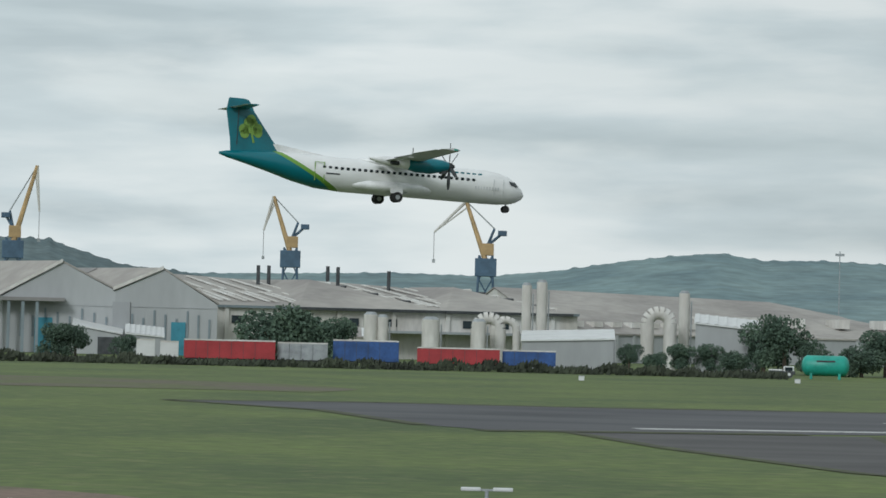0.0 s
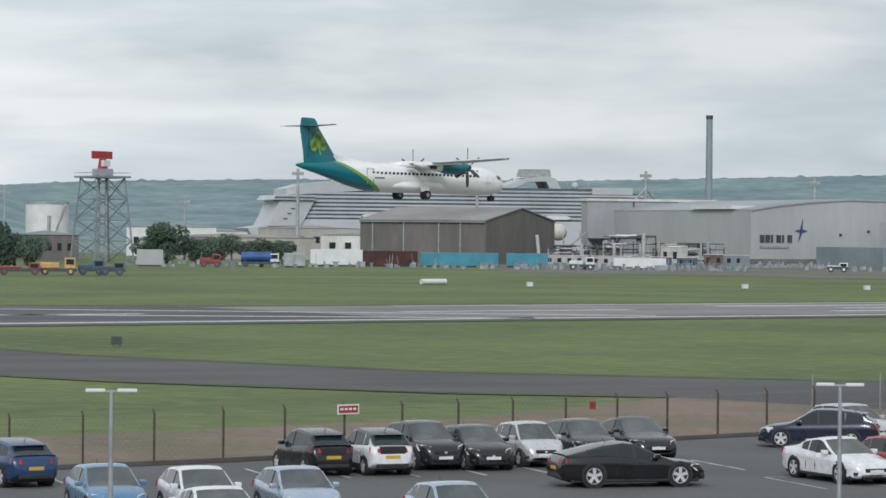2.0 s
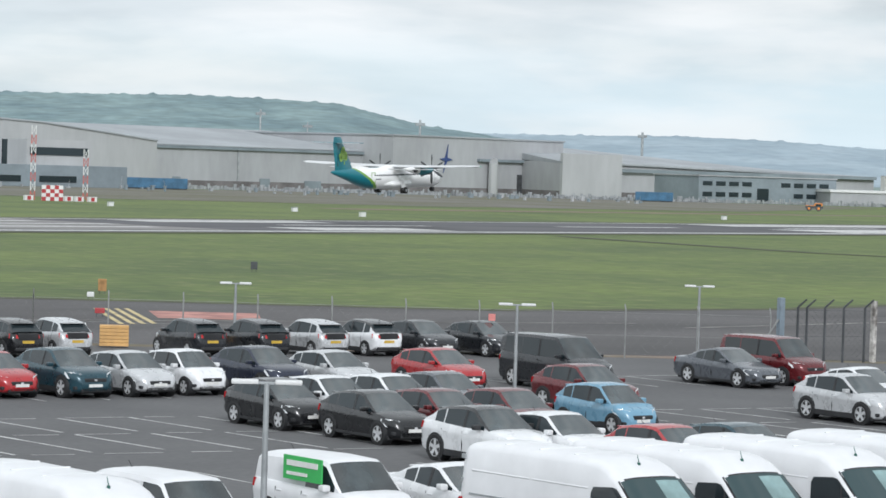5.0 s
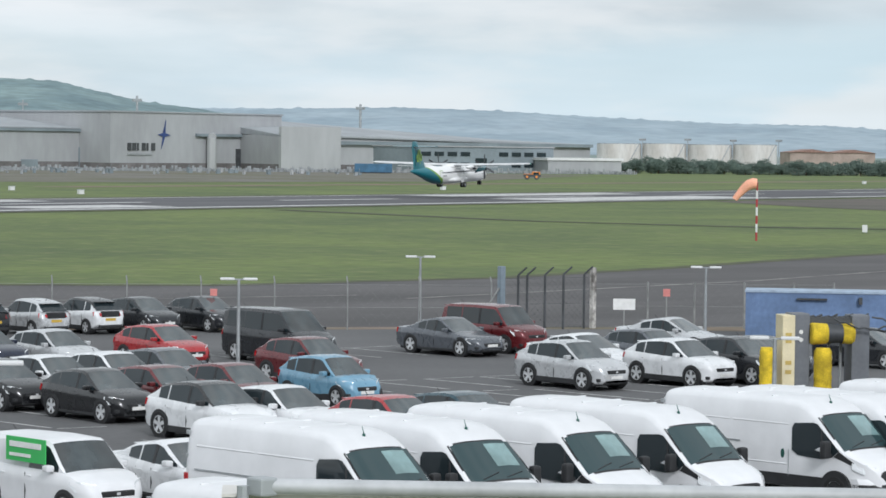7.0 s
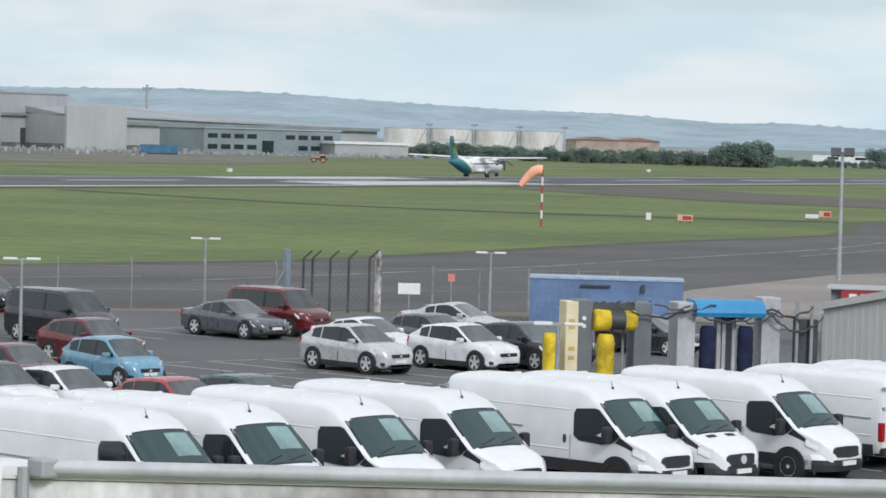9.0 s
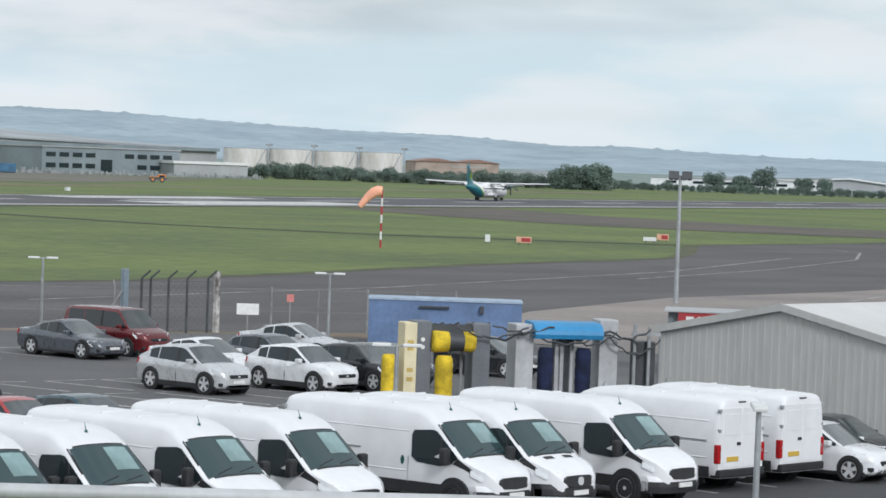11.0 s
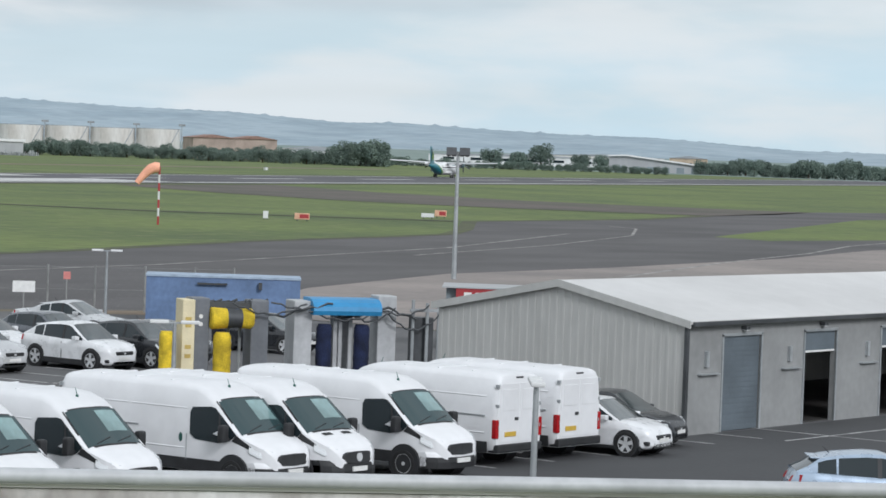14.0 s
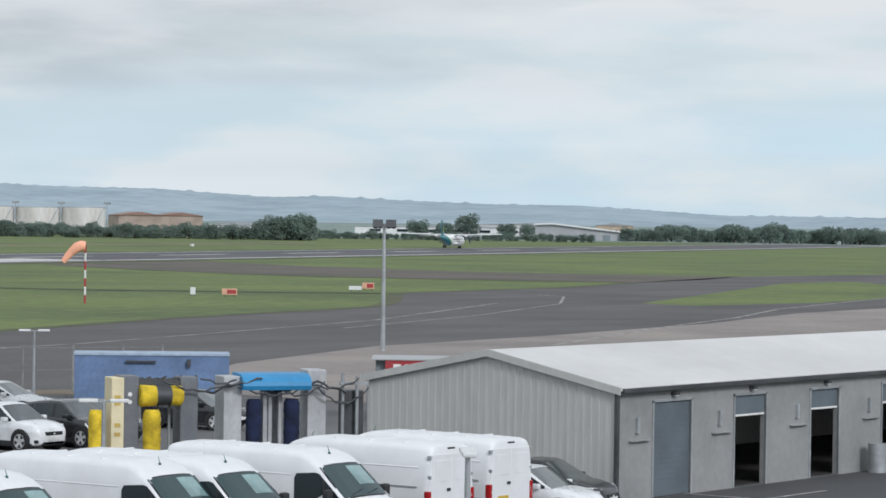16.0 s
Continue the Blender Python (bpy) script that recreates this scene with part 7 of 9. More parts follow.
    part("rear_bumper", boxes((x0 - 0.012, -hw * 0.70, 0.28, x0 + 0.2, hw * 0.70, 0.42), bevel=0.04), TRIM, c)
    if style == "city_car":
        part("tailgate", boxes((x0 - 0.006, -hw * 0.56, zt - 0.27, x0 + 0.3, hw * 0.56, zt - 0.01), bevel=0.04), TRIM, c, "black tailgate")
    if xr - tail < 0.8 and not blank_sides:
        part("spoiler", boxes((xr - 0.2, -wroof * 0.82, roof_at(xr) - 0.02, xr + 0.02, wroof * 0.82, roof_at(xr) + 0.012), bevel=0.012), roof or mat, c)
    part("aerial", tube(bmesh.new(), (xr + 0.3, 0, roof_at(xr + 0.3)), (xr + 0.14, 0, roof_at(xr + 0.3) + 0.15), 0.012, 0.006, 5), TRIM, c)
    part("wiper", boxes((cowl - 0.1, -0.5, zb + 0.03, cowl - 0.06, 0.3, zb + 0.05)), TRIM, c)
    return c


BLACK = paint("black", (0.006, 0.0065, 0.008))
CHARCOAL = paint("charcoal", (0.018, 0.020, 0.024), 0.2)
CARWHITE = paint("white", (0.68, 0.69, 0.70))
SILVER = paint("silver", (0.50, 0.51, 0.52), 0.25)
PALEBLUE = paint("pale_blue_silver", (0.34, 0.42, 0.52), 0.4)
REDCAR = paint("red", (0.34, 0.020, 0.024))
MAROON = paint("maroon", (0.125, 0.014, 0.018), 0.3)
TEALCAR = paint("dark_teal", (0.015, 0.055, 0.075), 0.3)
NAVYCAR = paint("navy", (0.018, 0.024, 0.046), 0.3)
BLUECAR = paint("blue", (0.02, 0.05, 0.13), 0.2)
SKYCAR = paint("sky_blue", (0.14, 0.29, 0.40))
STEELBLUE = paint("steel_blue", (0.10, 0.22, 0.36), 0.3)
GREYCAR = paint("grey", (0.10, 0.11, 0.125), 0.2)
VANWHITE = material("van_white_paint", (0.69, 0.695, 0.705), 0.5, vary=0.035, scale=0.7, fine=3.0, coat=0.1)
PROTO = {}


def park(style, mat, label, x, y, facing, name=None, roof=None, blank=False):
    """Parks a car: facing is the bearing of its nose in degrees from +x. The first of a kind is built, the rest share its meshes."""
    key = (style, mat.name, label)
    m = pose(x, y, 0.008, 0, 0, facing)
    if key not in PROTO:
        PROTO[key] = car(style, mat, label, name, roof, blank)
        PROTO[key].matrix_basis = m
    else:
        copy_thing(PROTO[key], m)


NEAR, AWAY = -90, 90
# along the fence
park("long_estate", MAROON, "dark red tall estate car with roof rails", 9.5, 92.8, -60)
park("hatchback", BLUECAR, "dark blue hatchback parked tail out", 18.0, 95.0, 104)
park("city_car", BLACK, "black small crossover parked tail out", 28.7, 97.0, 96)
park("city_car", CARWHITE, "white and black small crossover parked tail out", 30.8, 96.8, 93, None, BLACK)
park("crossover", CHARCOAL, "dark grey crossover parked by the fence", 33.2, 98.8, -86)
park("hatchback", BLACK, "black hatchback parked nose out", 34.9, 98.2, NEAR)
park("city_car", SILVER, "silver small car parked nose out", 37.2, 99.0, NEAR)
park("hatchback", CHARCOAL, "charcoal hatchback parked by the fence", 39.8, 100.6, NEAR)
park("saloon", CHARCOAL, "charcoal saloon parked by the fence", 42.4, 101.8, NEAR)
park("fastback", BLACK, "black fastback saloon standing in the aisle", 37.2, 89.9, -4)
park("estate", NAVYCAR, "dark blue estate car parked by the fence", 51.3, 104.6, 150)
park("estate", SILVER, "silver estate car parked by the fence", 54.0, 107.2, -84)
park("city_car", BLACK, "black small crossover parked tail out", 57.2, 107.5, AWAY)
park("city_car", SILVER, "silver small crossover parked tail out", 59.5, 107.6, AWAY)
park("city_car", CHARCOAL, "charcoal small crossover parked tail out", 65.2, 106.5, AWAY)
park("city_car", CHARCOAL, "charcoal small crossover parked tail out", 68.0, 106.0, AWAY)
park("city_car", SILVER, "silver small crossover parked tail out", 70.7, 105.6, AWAY)
park("city_car", CARWHITE, "white and black small crossover parked tail out", 73.3, 105.4, AWAY, None, BLACK)
park("hatchback", CHARCOAL, "charcoal hatchback parked by the fence", 75.8, 104.8, NEAR)
park("hatchback", CHARCOAL, "charcoal hatchback parked by the fence", 78.6, 104.0, NEAR)
# the long middle row
park("saloon", CARWHITE, "white saloon parked nose out", 45.0, 90.3, -84)
park("hatchback", REDCAR, "bright red hatchback parked nose out", 47.3, 90.0, -86)
park("crossover", TEALCAR, "dark teal crossover parked nose out", 49.8, 89.5, -88)
park("hatchback", SILVER, "silver hatchback parked nose out", 52.2, 89.2, -88)
park("city_car", CARWHITE, "white small hatchback parked nose out", 54.4, 89.2, -88)
park("crossover", NAVYCAR, "navy crossover parked nose out", 57.4, 89.0, -88)
park("hatchback", SILVER, "silver hatchback parked nose out", 60.0, 88.2, -88)
park("hatchback", REDCAR, "red sporty hatchback parked nose out", 65.0, 88.6, -88)
park("mid_van", CHARCOAL, "dark grey crew van parked nose out", 69.7, 87.6, -88, "van", None)
park("saloon", GREYCAR, "grey saloon parked alone", 77.9, 87.2, -88)
park("people_carrier", MAROON, "dark red people carrier beside the grey saloon", 80.6, 87.6, -88)
# the double row
park("hatchback", BLACK, "black hatchback parked nose out", 50.4, 77.0, NEAR)
park("hatchback", CARWHITE, "white hatchback in the double row", 52.7, 77.6, NEAR)
park("hatchback", CARWHITE, "white hatchback in the double row", 55.2, 77.8, NEAR)
park("hatchback", GREYCAR, "grey hatchback in the double row", 57.6, 78.2, NEAR)
park("crossover", MAROON, "dark red crossover in the double row", 64.0, 78.8, NEAR)
park("hatchback", BLACK, "black hatchback parked nose out", 50.7, 72.2, NEAR)
park("hatchback", MAROON, "dark red hatchback in the double row", 53.0, 72.2, NEAR)
park("hatchback", MAROON, "dark red hatchback in the double row", 55.4, 71.8, NEAR)
park("city_car", SKYCAR, "sky blue small hatchback parked nose out", 59.8, 72.6, NEAR)
park("crossover", SILVER, "silver crossover parked nose out", 70.7, 72.9, NEAR)
park("saloon", CARWHITE, "white saloon behind the silver crossover", 75.4, 77.2, NEAR)
park("crossover", CARWHITE, "white crossover with black roof rails", 74.6, 71.6, NEAR)
park("crossover", CHARCOAL, "charcoal crossover beside the car wash", 77.2, 71.2, NEAR)
park("hatchback", CHARCOAL, "charcoal hatchback behind the car wash", 79.6, 72.4, NEAR)
park("hatchback", GREYCAR, "grey hatchback in the double row", 79.0, 77.4, NEAR)
park("saloon", SILVER, "silver saloon parked by the gate", 85.6, 82.6, -76)
park("hatchback", CHARCOAL, "charcoal hatchback behind the car wash", 86.8, 73.6, -80)
# the near rows
park("crossover", CARWHITE, "white crossover with a black roof", 49.7, 65.4, NEAR, None, BLACK)
park("hatchback", CARWHITE, "white hatchback in the near row", 51.4, 64.4, NEAR)
park("hatchback", REDCAR, "red hatchback mostly hidden by vans", 51.8, 60.2, NEAR)
park("hatchback", TEALCAR, "dark green hatchback mostly hidden by vans", 54.2, 60.0, NEAR)
park("hatchback", STEELBLUE, "steel blue hatchback parked nose out", 18.6, 83.6, NEAR)
park("hatchback", CARWHITE, "white hatchback in the near row", 21.0, 82.2, NEAR)
park("saloon", CARWHITE, "white saloon in the near row", 19.9, 76.0, NEAR)
park("hatchback", PALEBLUE, "pale blue hatchback parked nose out", 23.7, 81.6, NEAR)
park("hatchback", PALEBLUE, "pale blue hatchback parked nose out", 26.3, 75.6, NEAR)
park("saloon", CARWHITE, "white saloon in the near row", 24.9, 61.8, NEAR)
park("hatchback", STEELBLUE, "steel blue hatchback parked nose out", 2.6, 88.4, NEAR)
park("saloon", CARWHITE, "white saloon in the near row", 40.4, 54.2, NEAR)
park("hatchback", CARWHITE, "white hatchback in the near row", 67.0, 45.0, -84)
park("hatchback", CHARCOAL, "charcoal hatchback beside the shed", 69.3, 46.0, -80)
park("hatchback", PALEBLUE, "pale blue-grey hatchback before the shed", 60.4, 32.9, -52)
for vx, vy in ((23.0, 51.9), (24.9, 52.0), (31.5, 51.9), (20.5, 55.5)):
    park("compact_van", VANWHITE, "small white delivery van", vx, vy, NEAR, "small_van", None, True)
park("compact_van", VANWHITE, "small white van with a green sign", 36.9, 54.0, NEAR, "small_van", None, True)


def van_sign():
    """The green panel on the small van's side, its writing as bars."""
    s = thing("van_sign", pose(35.96, 53.9, 1.22, 0, 0, -90), "green advertising panel on the van's side", "sign")
    part("panel", boxes((-0.75, -0.02, 0, 0.75, 0.01, 0.52)), material("green_sign", (0.04, 0.42, 0.10), 0.5, vary=0.04), s)
    part("lettering_bar", boxes((-0.6, -0.035, 0.3, 0.6, -0.018, 0.42)), PLATE_W, s)
    part("lettering_bar", boxes((-0.6, -0.035, 0.1, 0.2, -0.018, 0.17)), PLATE_W, s)


van_sign()


# ---- the large vans ----
def big_van(label, length=6.5, H=2.36, dark_front=False):
    """A high-roofed panel van, pointing along +x. dark_front: a black bumper and a broad grille."""
    hw, x0, x1 = 1.01, -length / 2, length / 2
    c = thing("panel_van", Matrix.Identity(4), label, "van", "white panel vans")
    zl = 0.34
    top = [(x0, H - 0.16), (x0 + 0.05, H - 0.06), (x0 + 0.2, H - 0.015), (x0 + 0.8, H), (x1 - 2.6, H), (x1 - 2.25, H - 0.035), (x1 - 1.95, H - 0.14), (x1 - 1.72, H - 0.285), (x1 - 1.60, H - 0.385), (x1 - 0.86, 1.30), (x1 - 0.78, 1.255), (x1 - 0.45, 1.14), (x1 - 0.20, 1.02), (x1 - 0.07, 0.90), (x1, 0.70)]
    wid = [(x0, 0.95), (x0 + 0.1, 0.99), (x0 + 0.3, 1.0), (x1 - 1.3, 1.0), (x1 - 0.8, 0.965), (x1 - 0.45, 0.90), (x1 - 0.2, 0.80), (x1 - 0.06, 0.68), (x1, 0.56)]
    xs = sorted({x for x, _ in top} | {x0 + 0.1, -1.5, 0, x1 - 2.9, x1 - 1.85, x1 - 1.45, x1 - 1.3, x1 - 1.1, x1 - 0.95, x1 - 0.6, x1 - 0.32, x1 - 0.12, x1 - 0.03})

    def wide_at(x, z):
        return lookup(wid, x) * hw * lookup([(0.3, 0.97), (0.7, 1.0), (1.25, 0.985), (H - 0.35, 0.905), (H - 0.1, 0.865), (H, 0.84)], z)

    def half_at(x):
        t = lookup(top, x)
        w = min(1.25, t - 0.12)
        zz = [zl, zl + 0.10, 0.7 if t > 0.9 else zl + 0.2, w, (w + t) / 2, t - 0.16, t - 0.055, t - 0.01, t + 0.02]
        ff = [0.93, 1.0, 1.0, 1.0, 1.0, 0.985, 0.93, 0.82, 0.4]
        return [(wide_at(x, z) * f, z) for z, f in zip(zz, ff)]

    rings = [[(x, -y, z) for y, z in half_at(x)] + [(x, y, z) for y, z in half_at(x)[::-1]] for x in xs]
    part("body", loft(bmesh.new(), rings), VANWHITE, c, smooth=40)

    def on_top(x, y, up):
        h = half_at(x)[::-1]
        return (x, y, float(np.interp(abs(y), [p[0] for p in h], [p[1] for p in h])) + up)

    def over(xa, xb, fa, fb, up, rows=5, cols=9, y0=-1.0, y1=1.0):
        """A curved pane that follows the body between two stations; fa, fb: its share of the width there."""
        bm = bmesh.new()
        g = []
        for i in range(rows + 1):
            f = i / rows
            x = xa + (xb - xa) * f
            w = half_at(x)[6][0] * (fa + (fb - fa) * f)
            g.append([bm.verts.new(on_top(x, w * (y0 + (y1 - y0) * j / cols), up)) for j in range(cols + 1)])
        for a, b in zip(g, g[1:]):
            for j in range(cols):
                bm.faces.new((a[j], a[j + 1], b[j + 1], b[j]))
        return bm

    part("screen_frame", over(x1 - 0.80, x1 - 1.66, 1.0, 1.0, 0.008), TRIM, c, smooth=True)
    ws = part("windscreen", over(x1 - 0.84, x1 - 1.62, 0.965, 0.95, 0.018), VAN_GLASS, c, smooth=True)
    part("screen_light_patch", over(x1 - 1.10, x1 - 1.56, 0.94, 0.92, 0.024, 4, 6, 0.08, 0.84), SCREEN_LIGHT, ws, "pale patch of light painted on the windscreen")
    for y in (-0.55, 0.12):
        part("wiper", tube(bmesh.new(), on_top(x1 - 0.87, y, 0.03), on_top(x1 - 0.97, y + 0.52, 0.035), 0.011, 0.011, 5), TRIM, ws)
    for s in (-1, 1):
        pts = [(x1 - 0.93, 1.27), (x1 - 1.10, 1.12), (x1 - 1.45, 1.05), (x1 - 2.12, 1.09), (x1 - 2.30, 1.20), (x1 - 2.34, 1.70), (x1 - 2.28, 1.82), (x1 - 1.72, 1.865), (x1 - 1.60, 1.84), (x1 - 1.28, 1.58)]
        pp = [(x, s * (wide_at(x, z) + 0.003), z) for x, z in pts]
        part("cab_window", slab(bmesh.new(), pp if s > 0 else pp[::-1], 0.012), CAR_GLASS, c)
        part("window_post", slab(bmesh.new(), [(x, s * (wide_at(x, z) + 0.016), z) for x, z in ((x1 - 1.42, 1.06), (x1 - 1.36, 1.06), (x1 - 1.42, 1.68), (x1 - 1.47, 1.72))][::s], 0.008), TRIM, c)
        part("door_seam", boxes((x1 - 2.40, s * (hw - 0.006) - 0.012, 0.6, x1 - 2.387, s * (hw - 0.006) + 0.010, 1.2)), STEEL, c)
        part("sliding_rail", boxes((x0 + 0.35, s * (hw - 0.012) - 0.014, 1.275, x0 + 2.6, s * (hw - 0.012) + 0.016, 1.31)), STEEL, c)
        # pressed panels of the load bay
        for a, b in ((x0 + 0.35, x0 + 2.2), (x0 + 2.32, x1 - 2.45)):
            for z in (0.86, 1.78):
                part("panel_swage", loft(bmesh.new(), [[(x, s * (wide_at(x, z + dz) + q), z + dz) for dz, q in ((-0.03, -0.004), (0, 0.012), (0.03, -0.004))] for x in (a, b)], closed=False), VANWHITE, c)
        part("bay_seam", boxes((x0 + 2.25, s * (hw - 0.006) - 0.012, 0.62, x0 + 2.263, s * (hw - 0.006) + 0.008, 1.25)), STEEL, c)
        part("side_cladding", boxes((x0 + 0.25, s * (hw - 0.02) - 0.02, zl + 0.02, x1 - 0.6, s * (hw - 0.02) + 0.026, 0.64), bevel=0.015), TRIM, c)
        mi = part("mirror", boxes((x1 - 1.24, s * (hw + 0.17) - 0.12, 1.10, x1 - 1.06, s * (hw + 0.17) + 0.12, 1.50), bevel=0.06), TRIM, c)
        part("mirror_arm", boxes((x1 - 1.22, s * (hw + 0.02) - 0.09, 1.12, x1 - 1.10, s * (hw + 0.02) + 0.09, 1.20), bevel=0.02), TRIM, mi)
        # the dark moulding that runs from the window's corner to the lamp
        part("lamp_moulding", slab(bmesh.new(), [(x1 - 0.93, s * (wide_at(x1 - 0.93, 1.2) + 0.002), 1.26), (x1 - 1.06, s * (wide_at(x1 - 1.06, 1.1) + 0.002), 1.13), (x1 - 0.55, s * (wide_at(x1 - 0.55, 1.0) + 0.004), 0.96), (x1 - 0.52, s * (wide_at(x1 - 0.52, 1.0) + 0.002), 1.03)][::-s], 0.012), TRIM, c)
        part("headlamp", slab(bmesh.new(), [(x1 - 0.09, s * hw * 0.60, 0.80), (x1 - 0.30, s * hw * 0.875, 0.83), (x1 - 0.54, s * hw * 0.945, 0.93), (x1 - 0.56, s * hw * 0.93, 1.03), (x1 - 0.30, s * hw * 0.82, 0.985), (x1 - 0.12, s * hw * 0.62, 0.92)][::s], 0.04), LENS, c)
        part("tail_lamp", boxes((x0 - 0.02, s * hw * 0.93 - 0.07, 0.72, x0 + 0.12, s * hw * 0.93 + 0.065, 1.20), bevel=0.025), TAIL, c)
        for z in (0.95, 1.5, 2.0):
            part("rear_hinge", boxes((x0 - 0.02, s * hw * 0.90 - 0.03, z, x0 + 0.08, s * hw * 0.90 + 0.03, z + 0.09), bevel=0.01), STEEL, c)
        for x in (x1 - 1.0, x0 + 1.15):
            part("wheel_arch", tube(bmesh.new(), (x, s * (hw - 0.45), 0.38), (x, s * (hw + 0.012), 0.38), 0.46, 0.45, 24), TRIM, c)
            wheel(c, x, s * (hw + 0.022), 0.35, s, False)
        part("sticker", loft(bmesh.new(), [[(x1 - 2.58 + 0.055 * math.cos(a), s * (wide_at(0, 1.1) + q), 1.10 + 0.11 * math.sin(a)) for a in np.linspace(0, 2 * math.pi, 13)[:-1]] for q in (-0.004, 0.008)]), STICK, c, "small dark green sticker")
        part("rear_door", boxes((x0 - 0.012, s * 0.02 if s > 0 else -0.84, 0.60, x0 + 0.06, 0.84 if s > 0 else -0.02, H - 0.24), bevel=0.025), VANWHITE, c)
        part("rear_press", boxes((x0 - 0.02, s * 0.42 - 0.3, 1.42, x0, s * 0.42 + 0.3, 1.96), bevel=0.009), VANWHITE, c)
    arc = ((-hw * 0.94, x1 - 0.38), (-hw * 0.80, x1 - 0.17), (-hw * 0.5, x1 - 0.02), (0, x1 + 0.02), (hw * 0.5, x1 - 0.02), (hw * 0.80, x1 - 0.17), (hw * 0.94, x1 - 0.38))
    part("front_bumper", loft(bmesh.new(), [[(x - 0.3, y, 0.30), (x + 0.01, y, 0.34), (x + 0.03, y, 0.58), (x - 0.03, y, 0.68), (x - 0.3, y, 0.66)] for y, x in arc]), TRIM if dark_front else VANWHITE, c, smooth=30)
    part("bumper_lip", loft(bmesh.new(), [[(x - 0.3, y, 0.28), (x + 0.03, y, 0.28), (x + 0.055, y, 0.44), (x + 0.04, y, 0.555), (x - 0.3, y, 0.555)] for y, x in arc]), TRIM, c, "dark lower bumper")
    part("grille", loft(bmesh.new(), [[(x - 0.25, y, z0), (x + 0.03, y, z0), (x + 0.0, y, z1), (x - 0.25, y, z1)] for y, x, z0, z1 in ((-hw * 0.56, x1 - 0.06, 0.74, 0.80), (-hw * 0.4, x1 + 0.0, 0.62, 0.86), (0, x1 + 0.03, 0.60, 0.87), (hw * 0.4, x1 + 0.0, 0.62, 0.86), (hw * 0.56, x1 - 0.06, 0.74, 0.80))]), TRIM, c)
    if dark_front:
        part("badge", tube(bmesh.new(), (x1 + 0.02, 0, 0.74), (x1 + 0.06, 0, 0.74), 0.10, 0.10, 16), ALLOY, c)
        for y in (-0.5, 0.5):
            part("bonnet_vent", over(x1 - 0.60, x1 - 0.72, 0.2, 0.2, 0.014, 2, 3, y * 4 - 0.9, y * 4 + 0.9), TRIM, c)
    part("front_plate", boxes((x1 + 0.05, -0.26, 0.42, x1 + 0.085, 0.26, 0.53)), PLATE_W, c)
    part("rear_plate", boxes((x0 - 0.03, 0.14, 0.76, x0, 0.62, 0.88)), PLATE_Y, c)
    part("rear_bumper", boxes((x0 - 0.07, -hw * 0.96, 0.36, x0 + 0.25, hw * 0.96, 0.57), bevel=0.04), TRIM, c)
    part("rear_handle", boxes((x0 - 0.035, 0.05, 1.16, x0, 0.20, 1.24), bevel=0.012), TRIM, c)
    part("brake_lamp", boxes((x0 + 0.0, -0.16, H - 0.14, x0 + 0.1, 0.16, H - 0.09), bevel=0.015), TRIM, c)
    for x in (-2.2, -1.1, 0.0):
        part("roof_rib", boxes((x - 0.03, -hw * 0.62, H - 0.01, x + 0.03, hw * 0.62, H + 0.026), bevel=0.01), VANWHITE, c)
    bm = tube(bmesh.new(), (x1 - 2.0, 0, H - 0.16), (x1 - 2.0, 0, H - 0.06), 0.045, 0.03, 8)
    tube(bm, (x1 - 2.0, 0, H - 0.06), (x1 - 2.06, 0, H + 0.09), 0.012, 0.006, 6)
    part("aerial", bm, STICK, c)
    return c


VAN = big_van("large white panel van parked in a row")
VAN_SPOTS = [(38.7, 47.2, -88), (41.4, 47.1, -89), (44.6, 47.1, -88), (47.8, 47.2, -88), (52.8, 47.1, -89), (58.2, 46.3, -89), (26.5, 47.2, -88), (31.0, 38.0, -88)]
for n, (vx, vy, va) in enumerate(VAN_SPOTS):
    m = pose(vx, vy, 0.008, 0, 0, va)
    if n == 0:
        VAN.matrix_basis = m
    else:
        copy_thing(VAN, m)
big_van("large white panel van with a black bumper", 6.5, 2.34, True).matrix_basis = pose(54.6, 46.6, 0.008, 0, 0, -90)
for vx in (62.0, 64.7):
    copy_thing(VAN, pose(vx, 47.3, 0.008, 0, 0, 90))["label"] = "large white panel van parked tail out"
